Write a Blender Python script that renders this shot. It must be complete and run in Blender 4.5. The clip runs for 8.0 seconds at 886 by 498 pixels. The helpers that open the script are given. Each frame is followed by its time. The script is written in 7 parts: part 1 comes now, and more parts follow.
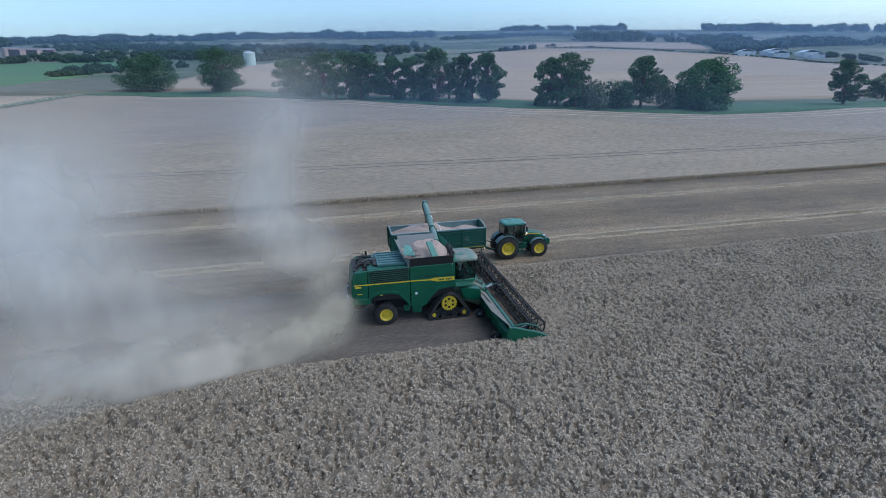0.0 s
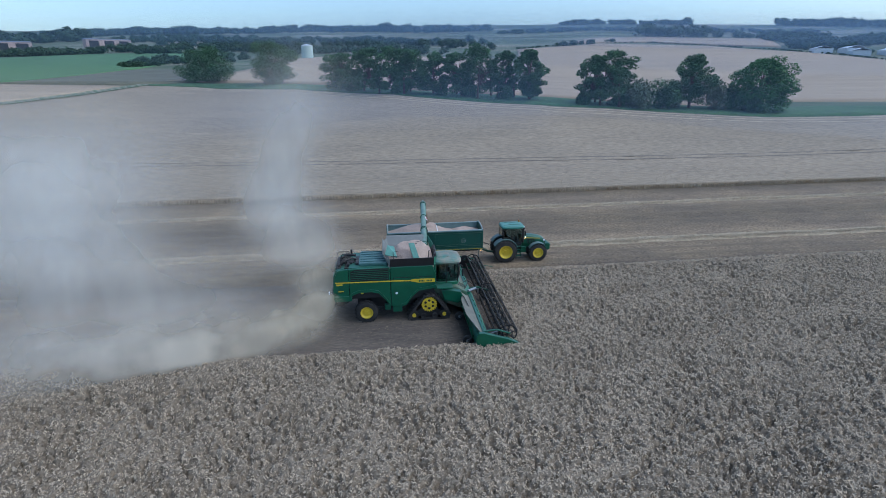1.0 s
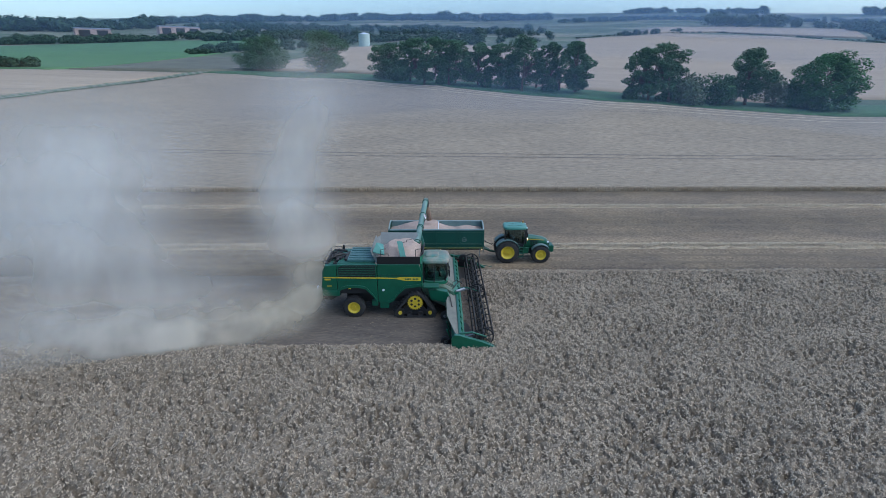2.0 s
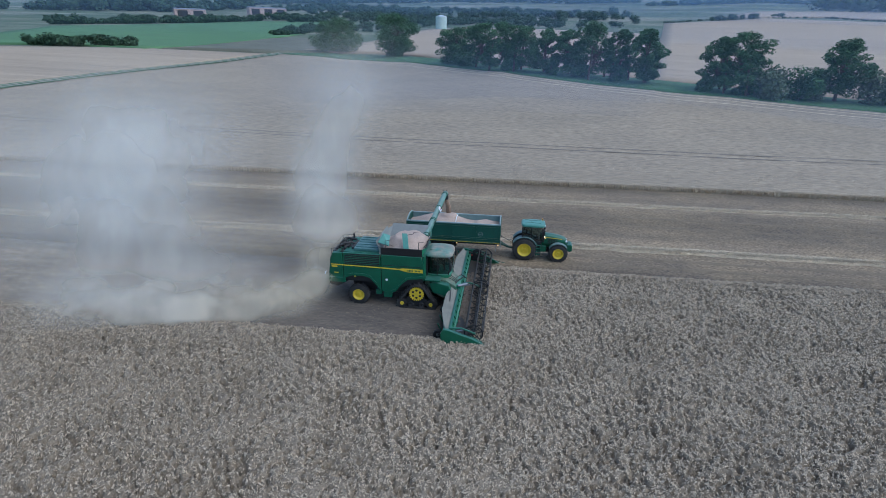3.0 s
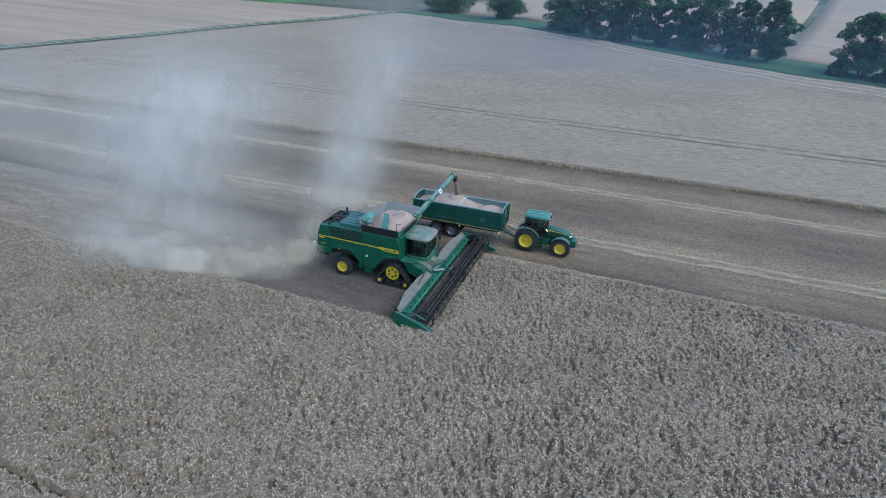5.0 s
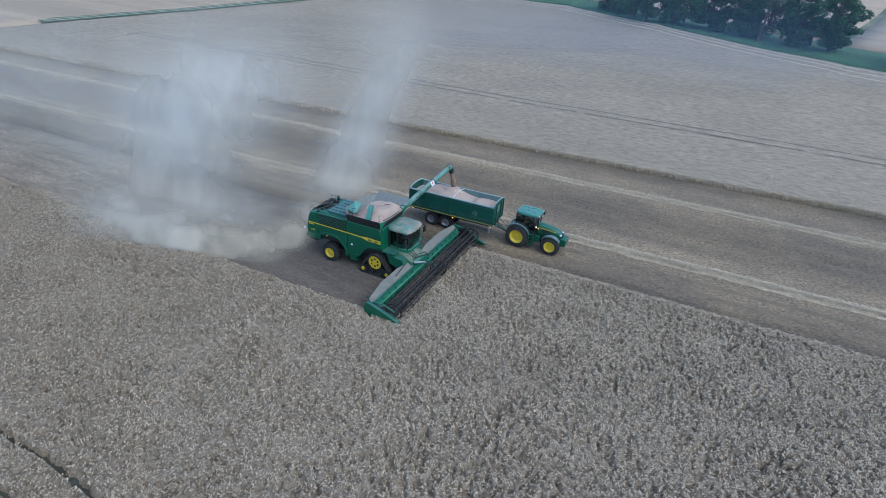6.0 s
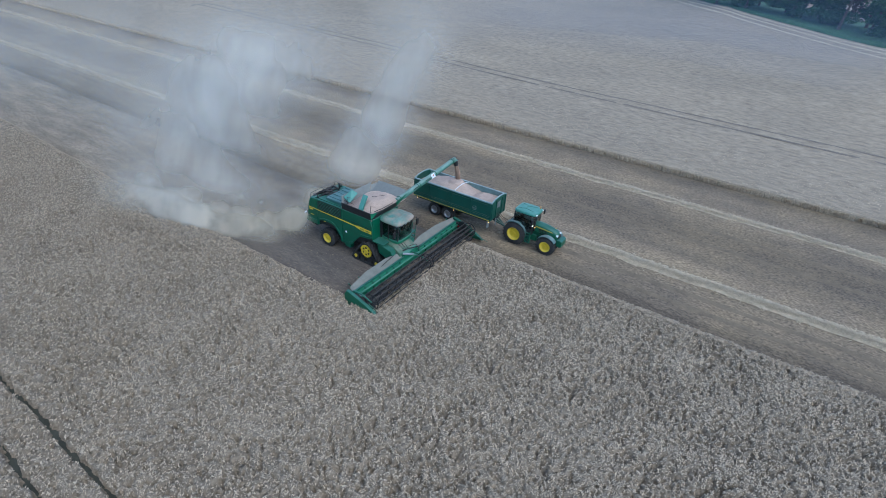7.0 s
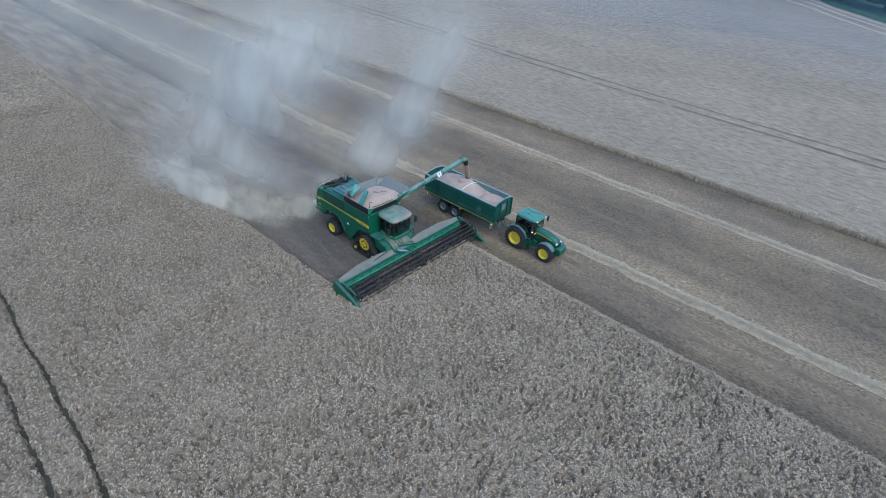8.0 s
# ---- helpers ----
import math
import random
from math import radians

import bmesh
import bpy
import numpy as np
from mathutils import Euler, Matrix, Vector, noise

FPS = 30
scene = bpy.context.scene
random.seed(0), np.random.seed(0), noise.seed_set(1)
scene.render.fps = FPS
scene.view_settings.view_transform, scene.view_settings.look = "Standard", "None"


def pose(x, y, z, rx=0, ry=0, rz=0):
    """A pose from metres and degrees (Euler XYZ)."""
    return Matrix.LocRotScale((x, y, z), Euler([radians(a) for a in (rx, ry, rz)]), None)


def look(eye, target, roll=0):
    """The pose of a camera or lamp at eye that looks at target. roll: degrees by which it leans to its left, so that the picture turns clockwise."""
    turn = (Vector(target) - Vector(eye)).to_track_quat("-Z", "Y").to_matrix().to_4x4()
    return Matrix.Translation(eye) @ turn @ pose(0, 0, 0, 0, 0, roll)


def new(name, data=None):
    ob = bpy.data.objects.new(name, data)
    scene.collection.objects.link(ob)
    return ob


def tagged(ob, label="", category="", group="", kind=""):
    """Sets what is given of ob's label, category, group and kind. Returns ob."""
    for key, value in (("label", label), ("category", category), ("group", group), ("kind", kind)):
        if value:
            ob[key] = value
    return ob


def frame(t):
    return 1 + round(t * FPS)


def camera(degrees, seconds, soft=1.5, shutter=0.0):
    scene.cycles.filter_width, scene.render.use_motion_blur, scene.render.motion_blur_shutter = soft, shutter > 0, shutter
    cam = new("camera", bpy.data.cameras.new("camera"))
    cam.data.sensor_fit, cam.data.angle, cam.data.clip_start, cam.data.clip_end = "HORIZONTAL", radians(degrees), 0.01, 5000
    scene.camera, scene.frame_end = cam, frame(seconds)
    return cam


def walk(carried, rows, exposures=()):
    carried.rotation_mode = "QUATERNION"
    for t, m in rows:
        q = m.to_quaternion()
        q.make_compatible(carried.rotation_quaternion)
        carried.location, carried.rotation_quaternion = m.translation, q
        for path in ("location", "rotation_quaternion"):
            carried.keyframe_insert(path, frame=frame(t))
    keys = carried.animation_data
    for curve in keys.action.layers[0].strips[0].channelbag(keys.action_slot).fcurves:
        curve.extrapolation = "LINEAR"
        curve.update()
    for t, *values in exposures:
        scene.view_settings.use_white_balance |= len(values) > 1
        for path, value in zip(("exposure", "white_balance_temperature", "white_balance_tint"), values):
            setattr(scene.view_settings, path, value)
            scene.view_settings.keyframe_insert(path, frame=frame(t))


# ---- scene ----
cam = camera(80.56, 8.0, soft=0.65, shutter=0.3)
PATH = [  # seconds, place, heading, tilt, lean
    (0.0, -2.73, -30.62, 15.49, -12.06, -18.68, 1.17),
    (0.5, -0.74, -31.15, 15.75, -9.40, -18.88, 0.86),
    (1.0, 1.52, -31.57, 16.05, -6.46, -19.20, 0.47),
    (1.5, 3.55, -31.82, 16.37, -3.88, -19.62, 0.26),
    (3.0, 9.92, -31.85, 17.57, 7.14, -21.98, -0.89),
    (3.5, 11.94, -31.57, 17.98, 10.86, -22.87, -1.19),
    (4.0, 14.17, -31.05, 18.43, 14.21, -24.02, -1.67),
    (4.5, 16.13, -30.46, 18.81, 16.83, -25.01, -2.01),
    (5.0, 18.33, -29.62, 19.32, 19.46, -26.23, -2.48),
    (6.5, 24.61, -26.76, 21.66, 28.16, -30.34, -3.43),
    (7.0, 26.68, -25.37, 22.54, 31.81, -31.84, -3.76),
    (7.5, 28.62, -23.87, 23.41, 35.64, -33.13, -3.98),
    (8.0, 30.51, -22.19, 24.37, 39.61, -34.31, -4.28),
]
walk(cam, [(t, pose(x, y, z, 90 + tilt, 0, yaw) @ pose(0, 0, 0, 0, 0, -lean)) for t, x, y, z, yaw, tilt, lean in PATH],
     exposures=[(0.0, 0.33, 5800, 5), (4.0, 0.47, 5750, 4.5), (8.0, 0.58, 5620, 3)])

# ---- light: a dull evening sky, the sun low behind thin cloud ----
world = bpy.data.worlds.new("evening_sky")
scene.world = world
world.use_nodes = True
wn = world.node_tree.nodes
sky = wn.new("ShaderNodeTexSky")
sky.sky_type, sky.sun_disc = "NISHITA", False
sky.sun_elevation, sky.sun_rotation = radians(45), radians(100)
sky.air_density, sky.dust_density, sky.ozone_density = 1.0, 1.4, 3.5
world.node_tree.links.new(sky.outputs[0], wn["Background"].inputs[0])
wn["Background"].inputs[1].default_value = 0.162
sun = new("sun", bpy.data.lights.new("sun", "SUN"))
sun.data.energy, sun.data.angle, sun.data.color = 1.0, radians(60), (1.0, 0.97, 0.93)
sun.matrix_world = look((20, -8, 38), (0, 0, 0))

# ---- materials ----
MATS = {}


def node_mat(name, base, rough=0.7, metal=0.0, vary=0.18, scale=6.0, stretch=(1, 1, 1), fine=60.0, fine_vary=0.12, bump=0.2, bump_scale=None,
             bump_dist=0.02, second=None, second_scale=0.4, second_amount=0.5, dust=None, dust_amount=0.0, space="Object", rnd=0.0, spec=0.5):
    """A surface with broad and fine variation, a second colour in patches, dust (on green paint also painted sky sheen)
    on faces that look up, and relief.
    """
    m = bpy.data.materials.new(name)
    m.use_nodes = True
    nt = m.node_tree
    nodes, links = nt.nodes, nt.links
    bsdf = nodes["Principled BSDF"]
    bsdf.inputs["Roughness"].default_value, bsdf.inputs["Metallic"].default_value = rough, metal
    bsdf.inputs["Specular IOR Level"].default_value = spec
    if space == "Object":
        src = nodes.new("ShaderNodeTexCoord").outputs["Object"]
    else:
        src = nodes.new("ShaderNodeNewGeometry").outputs["Position"]
    mp = nodes.new("ShaderNodeMapping")
    mp.inputs["Scale"].default_value = stretch
    links.new(src, mp.inputs[0])

    def noise_tex(s, detail=4.0, roughness=0.6):
        n = nodes.new("ShaderNodeTexNoise")
        n.inputs["Scale"].default_value, n.inputs["Detail"].default_value, n.inputs["Roughness"].default_value = s, detail, roughness
        links.new(mp.outputs[0], n.inputs["Vector"])
        return n.outputs["Fac"]

    def mix(fac, a, b, kind="MIX"):
        n = nodes.new("ShaderNodeMix")
        n.data_type, n.blend_type = "RGBA", kind
        for s, v in ((n.inputs[0], fac), (n.inputs[6], a), (n.inputs[7], b)):
            if isinstance(v, (int, float)):
                s.default_value = v
            elif isinstance(v, tuple):
                s.default_value = (*v, 1.0)
            else:
                links.new(v, s)
        return n.outputs[2]

    def ramp(v, lo, hi, a=0.0, b=1.0):
        n = nodes.new("ShaderNodeMapRange")
        n.inputs[1].default_value, n.inputs[2].default_value, n.inputs[3].default_value, n.inputs[4].default_value = lo, hi, a, b
        links.new(v, n.inputs[0])
        return n.outputs[0]

    col = base
    if second:
        col = mix(ramp(noise_tex(second_scale, 5.0), 0.5 - 0.25 * second_amount, 0.75 - 0.25 * second_amount), base, second)
    k = noise_tex(scale)
    col = mix(1.0, col, ramp(k, 0.25, 0.75, 1 - vary, 1 + vary), "MULTIPLY")
    f = noise_tex(fine, 2.0)
    col = mix(1.0, col, ramp(f, 0.25, 0.75, 1 - fine_vary, 1 + fine_vary), "MULTIPLY")
    if rnd:
        oi = nodes.new("ShaderNodeObjectInfo")
        col = mix(1.0, col, ramp(oi.outputs["Random"], 0, 1, 1 - rnd, 1 + rnd), "MULTIPLY")
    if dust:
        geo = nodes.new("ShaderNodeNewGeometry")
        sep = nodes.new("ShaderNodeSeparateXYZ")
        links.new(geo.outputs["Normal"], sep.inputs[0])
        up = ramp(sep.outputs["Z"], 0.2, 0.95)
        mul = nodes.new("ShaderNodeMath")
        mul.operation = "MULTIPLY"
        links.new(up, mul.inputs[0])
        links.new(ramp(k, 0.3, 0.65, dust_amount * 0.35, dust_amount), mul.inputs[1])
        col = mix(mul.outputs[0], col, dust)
    links.new(col, bsdf.inputs["Base Color"]) if not isinstance(col, tuple) else None
    links.new(ramp(k, 0.2, 0.8, max(rough - 0.12, 0.03), min(rough + 0.12, 1)), bsdf.inputs["Roughness"])
    if bump:
        b = nodes.new("ShaderNodeBump")
        b.inputs["Strength"].default_value, b.inputs["Distance"].default_value = bump, bump_dist
        links.new(noise_tex(bump_scale, 3.0) if bump_scale else f, b.inputs["Height"])
        links.new(b.outputs[0], bsdf.inputs["Normal"])
    MATS[name] = m
    return m


DUST = (0.34, 0.27, 0.19)
# up-facing green carries dust plus the sky's blue-grey sheen as colour
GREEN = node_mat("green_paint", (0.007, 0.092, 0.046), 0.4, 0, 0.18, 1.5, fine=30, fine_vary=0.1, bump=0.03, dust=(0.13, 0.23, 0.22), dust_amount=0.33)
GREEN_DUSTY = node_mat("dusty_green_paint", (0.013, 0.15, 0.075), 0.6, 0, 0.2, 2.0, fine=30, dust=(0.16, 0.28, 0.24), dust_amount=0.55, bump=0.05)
FEEDER = node_mat("chaff_dusted_green", (0.02, 0.13, 0.07), 0.6, 0, 0.2, 2.0, fine=30, second=(0.17, 0.17, 0.12), second_scale=1.2, second_amount=0.6, bump=0.08)
GREEN_TRAILER = node_mat("trailer_green_paint", (0.008, 0.07, 0.048), 0.5, 0, 0.2, 1.2, stretch=(1, 1, 0.3), fine=25, bump=0.03, dust=DUST, dust_amount=0.4)
# green paint tinted teal for the sky's light on roofs
TEAL = node_mat("sky_tinted_green", (0.045, 0.2, 0.155), 0.4, 0, 0.15, 2, fine=25, bump=0.03, dust=(0.2, 0.36, 0.3), dust_amount=0.5)
# the sky's blue-grey sheen is part of this lid's colour
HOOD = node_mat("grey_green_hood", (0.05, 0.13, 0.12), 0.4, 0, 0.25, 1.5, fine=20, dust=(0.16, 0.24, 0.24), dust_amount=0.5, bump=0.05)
AMBER = node_mat("amber_plastic", (0.6, 0.25, 0.03), 0.35, 0, 0.1, 5, bump=0.0)
AUGER_GREEN = node_mat("faded_green_paint", (0.075, 0.185, 0.14), 0.6, 0, 0.25, 2.0, fine=30, dust=(0.32, 0.38, 0.34), dust_amount=0.6, bump=0.05)
CAB_TOP = node_mat("chaff_covered_roof", (0.085, 0.215, 0.17), 0.5, 0, 0.25, 1.5, fine=20, second=(0.32, 0.25, 0.19), second_scale=0.9, second_amount=0.35, bump=0.1)
RAIL_PALE = node_mat("dusty_trailer_rail", (0.17, 0.26, 0.25), 0.65, 0, 0.2, 1.5, fine=20, dust=(0.42, 0.44, 0.42), dust_amount=0.6, bump=0.05)
GRAIN_FALL = node_mat("falling_grain", (0.25, 0.165, 0.115), 0.95, 0, 0.3, 3, stretch=(1, 1, 0.3), fine=40, fine_vary=0.4, bump=0.6, bump_dist=0.05)
YELLOW = node_mat("yellow_paint", (0.64, 0.46, 0.03), 0.45, 0, 0.12, 3, bump=0.02)
RUBBER = node_mat("tyre_rubber", (0.018, 0.018, 0.018), 0.85, 0, 0.3, 4, bump=0.2, second=(0.036, 0.033, 0.03), second_scale=2.0, second_amount=0.6)
BLACK = node_mat("black_plastic", (0.014, 0.014, 0.015), 0.55, 0, 0.25, 4, dust=DUST, dust_amount=0.15, bump=0.05)
STEEL = node_mat("worn_steel", (0.3, 0.31, 0.32), 0.45, 0.7, 0.2, 5, bump=0.05)
GREY = node_mat("grey_metal", (0.2, 0.22, 0.22), 0.55, 0.2, 0.2, 5, bump=0.05, dust=DUST, dust_amount=0.5)
WHITE = node_mat("white_plastic", (0.7, 0.72, 0.74), 0.5, 0, 0.1, 5, bump=0.02)
RED = node_mat("red_plastic", (0.45, 0.02, 0.02), 0.45, 0, 0.1, 5, bump=0.02)
GRAIN = node_mat("wheat_grain", (0.43, 0.32, 0.255), 0.9, 0, 0.12, 1.2, fine=45, fine_vary=0.3, bump=0.5, bump_dist=0.03)
STRAW = node_mat("straw", (0.52, 0.42, 0.29), 0.9, 0, 0.3, 3, fine=40, fine_vary=0.4, bump=0.8, bump_dist=0.05, space="World")
CANVAS = node_mat("chaff_dusted_deck", (0.16, 0.168, 0.142), 0.9, 0, 0.25, 1.5, fine=30, fine_vary=0.2, bump=0.25, dust=(0.26, 0.22, 0.17), dust_amount=0.4)
SHEET = node_mat("grey_tarpaulin", (0.185, 0.19, 0.172), 0.6, 0, 0.15, 3, bump=0.2)


def glass_mat(name, tint, rough=0.05):
    m = bpy.data.materials.new(name)
    m.use_nodes = True
    b = m.node_tree.nodes["Principled BSDF"]
    b.inputs["Base Color"].default_value = (*tint, 1)
    b.inputs["Roughness"].default_value = rough
    b.inputs["Transmission Weight"].default_value = 1.0
    b.inputs["IOR"].default_value = 1.05
    b.inputs["Coat Weight"].default_value = 1.0
    b.inputs["Coat Roughness"].default_value = 0.08
    MATS[name] = m
    return m


SPREADER = node_mat("pale_blue_plastic", (0.5, 0.6, 0.7), 0.5, 0, 0.15, 3, bump=0.05)
# brown cut straw, darkened in colour for the shade under the reel
CHAFF = node_mat("shade_toned_cut_straw", (0.17, 0.128, 0.095), 0.95, 0, 0.3, 2, fine=25, fine_vary=0.5, bump=1.0, bump_dist=0.06)
MUDGUARD = node_mat("dusty_grey_green_plastic", (0.07, 0.13, 0.12), 0.55, 0, 0.2, 2, fine=25, bump=0.05, dust=(0.26, 0.31, 0.3), dust_amount=0.5)
GLASS = glass_mat("tinted_cab_glass", (0.36, 0.45, 0.44))


def glow_mat(name, col, strength):
    m = bpy.data.materials.new(name)
    m.use_nodes = True
    b = m.node_tree.nodes["Principled BSDF"]
    b.inputs["Base Color"].default_value = b.inputs["Emission Color"].default_value = (*col, 1)
    b.inputs["Emission Strength"].default_value = strength
    MATS[name] = m
    return m


LAMP_WHITE = glow_mat("lit_white_lamp", (1.0, 0.93, 0.8), 1.3)
LAMP_AMBER = glow_mat("lit_amber_lamp", (1.0, 0.5, 0.15), 1.3)

# ground and plants
STUBBLE = node_mat("cut_stubble", (0.262, 0.192, 0.116), 0.95, 0, 0.2, 0.5, stretch=(0.6, 1.0, 1), fine=7, fine_vary=0.6, bump=0.9, bump_dist=0.08,
                   second=(0.19, 0.142, 0.094), second_scale=0.16, second_amount=0.6, space="World")


def banded(m, bands, y0, y1, amount):
    """Long strips along the lanes: spread chaff, wheel paths, and darker edges beside the standing wheat, as (y,
    brightness) pairs.
    """
    nodes, links = m.node_tree.nodes, m.node_tree.links
    bsdf = nodes["Principled BSDF"]
    before = bsdf.inputs["Base Color"].links[0].from_socket
    pos = nodes.new("ShaderNodeNewGeometry")
    sep = nodes.new("ShaderNodeSeparateXYZ")
    links.new(pos.outputs["Position"], sep.inputs[0])
    stretch = nodes.new("ShaderNodeMapping")
    stretch.inputs["Scale"].default_value = (0.3, 1.0, 1.0)
    links.new(pos.outputs["Position"], stretch.inputs[0])
    nz = nodes.new("ShaderNodeTexNoise")
    nz.inputs["Scale"].default_value, nz.inputs["Detail"].default_value, nz.inputs["Roughness"].default_value = 0.45, 6.0, 0.7
    links.new(stretch.outputs[0], nz.inputs["Vector"])
    push = nodes.new("ShaderNodeMath")
    push.operation, push.inputs[1].default_value, push.inputs[2].default_value = "MULTIPLY_ADD", amount, -0.5 * amount
    links.new(nz.outputs["Fac"], push.inputs[0])
    add = nodes.new("ShaderNodeMath")
    links.new(push.outputs[0], add.inputs[0])
    links.new(sep.outputs["Y"], add.inputs[1])
    place = nodes.new("ShaderNodeMapRange")
    place.inputs[1].default_value, place.inputs[2].default_value = y0, y1
    links.new(add.outputs[0], place.inputs[0])
    ramp = nodes.new("ShaderNodeValToRGB")
    ramp.color_ramp.interpolation = "EASE"
    while len(ramp.color_ramp.elements) < len(bands):
        ramp.color_ramp.elements.new(0.5)
    for e, (y, k) in zip(ramp.color_ramp.elements, bands):
        e.position, e.color = (y - y0) / (y1 - y0), (k * 0.5, k * 0.5, k * 0.5, 1)
    links.new(place.outputs[0], ramp.inputs[0])
    twice = nodes.new("ShaderNodeVectorMath")
    twice.operation, twice.inputs[1].default_value = "MULTIPLY", (2, 2, 2)
    links.new(ramp.outputs[0], twice.inputs[0])
    mul = nodes.new("ShaderNodeMix")
    mul.data_type, mul.blend_type, mul.inputs[0].default_value = "RGBA", "MULTIPLY", 1.0
    links.new(before, mul.inputs[6])
    links.new(twice.outputs[0], mul.inputs[7])
    links.new(mul.outputs[2], bsdf.inputs["Base Color"])


banded(STUBBLE, [(-6, 0.9), (6.9, 0.48), (8.2, 0.58), (9.3, 0.88), (11.0, 0.95), (12.6, 1.05), (16.0, 1.22), (17.8, 0.9), (22.0, 0.72), (25.0, 0.88), (27.0, 1.2), (31.0, 1.08), (34.4, 0.72)], -6, 40, 2.2)
# freshly cut stubble, its dark colour holding the shade near the harvester
STUBBLE_SHADED = node_mat("fresh_stubble_shade_toned", (0.142, 0.113, 0.086), 0.95, 0, 0.2, 0.8, stretch=(0.3, 1.4, 1), fine=11, fine_vary=0.4, bump=0.6, bump_dist=0.06,
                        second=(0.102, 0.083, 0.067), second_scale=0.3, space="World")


def fade_back(m, base, x0, x1):
    """Paler stubble further back, where the painted shade fades out with a ragged edge."""
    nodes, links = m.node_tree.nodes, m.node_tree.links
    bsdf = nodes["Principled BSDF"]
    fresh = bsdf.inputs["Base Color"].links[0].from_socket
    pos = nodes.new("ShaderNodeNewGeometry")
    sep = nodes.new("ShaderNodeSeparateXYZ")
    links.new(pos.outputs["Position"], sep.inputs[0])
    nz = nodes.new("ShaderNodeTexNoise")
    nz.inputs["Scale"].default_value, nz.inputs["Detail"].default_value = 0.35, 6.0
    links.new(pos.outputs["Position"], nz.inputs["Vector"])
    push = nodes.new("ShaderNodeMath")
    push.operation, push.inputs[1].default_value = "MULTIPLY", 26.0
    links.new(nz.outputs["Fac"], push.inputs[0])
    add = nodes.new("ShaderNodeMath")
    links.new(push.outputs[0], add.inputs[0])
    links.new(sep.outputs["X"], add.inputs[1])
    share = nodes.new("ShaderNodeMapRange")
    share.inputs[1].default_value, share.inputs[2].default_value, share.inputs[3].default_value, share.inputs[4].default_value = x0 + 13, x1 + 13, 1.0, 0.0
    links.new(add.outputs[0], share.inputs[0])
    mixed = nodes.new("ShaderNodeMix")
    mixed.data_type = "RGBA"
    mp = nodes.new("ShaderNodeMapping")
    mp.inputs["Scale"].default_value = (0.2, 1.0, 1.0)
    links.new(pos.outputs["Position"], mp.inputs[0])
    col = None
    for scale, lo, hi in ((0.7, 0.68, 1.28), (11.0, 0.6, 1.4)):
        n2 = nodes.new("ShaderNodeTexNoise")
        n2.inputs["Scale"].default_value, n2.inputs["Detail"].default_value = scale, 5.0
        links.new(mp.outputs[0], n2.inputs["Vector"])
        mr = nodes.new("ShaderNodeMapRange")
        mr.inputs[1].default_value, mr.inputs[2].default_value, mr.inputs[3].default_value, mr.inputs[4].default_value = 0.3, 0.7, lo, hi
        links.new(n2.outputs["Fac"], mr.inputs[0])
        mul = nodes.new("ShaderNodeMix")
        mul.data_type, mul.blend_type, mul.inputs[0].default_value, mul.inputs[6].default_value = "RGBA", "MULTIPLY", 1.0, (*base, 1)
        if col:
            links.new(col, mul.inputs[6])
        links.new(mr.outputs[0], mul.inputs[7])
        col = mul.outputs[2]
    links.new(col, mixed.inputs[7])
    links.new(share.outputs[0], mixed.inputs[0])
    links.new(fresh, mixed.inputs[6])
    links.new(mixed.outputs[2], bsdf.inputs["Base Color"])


fade_back(STUBBLE_SHADED, (0.25, 0.192, 0.13), -26, -5)
# toned below the ears, so shade between tufts is partly in this colour
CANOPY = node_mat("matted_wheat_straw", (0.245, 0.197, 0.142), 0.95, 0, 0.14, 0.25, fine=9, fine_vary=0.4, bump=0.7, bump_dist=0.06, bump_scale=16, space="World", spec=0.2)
WHEAT = node_mat("ripe_wheat_ears", (0.505, 0.405, 0.29), 0.9, 0, 0.14, 0.2, fine=6, fine_vary=0.25, bump=0, space="World", spec=0.2)
CROP_FAR = node_mat("ripe_wheat_field", (0.325, 0.256, 0.178), 0.95, 0, 0.1, 0.12, stretch=(0.5, 1, 1), fine=1.6, fine_vary=0.3, bump=0.9, bump_dist=0.25,
                    second=(0.285, 0.228, 0.162), second_scale=0.035, space="World")
STUBBLE_FAR = node_mat("far_stubble", (0.37, 0.28, 0.19), 0.95, 0, 0.22, 0.09, stretch=(0.05, 1.2, 1), fine=0.5, bump=0.2, bump_dist=0.2, space="World")
CROP_FACE = node_mat("wheat_stalks", (0.3, 0.24, 0.17), 0.95, 0, 0.25, 0.8, fine=14, fine_vary=0.4, bump=0.8, bump_dist=0.05, space="World")
GRASS = node_mat("green_meadow", (0.08, 0.17, 0.065), 0.95, 0, 0.2, 0.03, fine=0.4, bump=0.3, bump_dist=0.2, space="World")
VERGE = node_mat("rough_grass", (0.055, 0.12, 0.05), 0.95, 0, 0.3, 0.2, fine=1.5, fine_vary=0.3, bump=0.6, bump_dist=0.3, space="World")
ROUGH = node_mat("dull_rough_pasture", (0.13, 0.125, 0.085), 0.95, 0, 0.3, 0.06, fine=0.5, bump=0.4, bump_dist=0.3, space="World")
LAND = node_mat("far_farmland", (0.27, 0.24, 0.165), 0.95, 0, 0.25, 0.006, stretch=(0.5, 1, 1), fine=0.06, fine_vary=0.2, bump=0.2, bump_dist=0.5,
                second=(0.07, 0.1, 0.05), second_scale=0.008, second_amount=0.8, space="World")
TRACK = node_mat("pale_farm_track", (0.33, 0.29, 0.23), 0.95, 0, 0.15, 0.4, fine=3, bump=0.3, space="World")
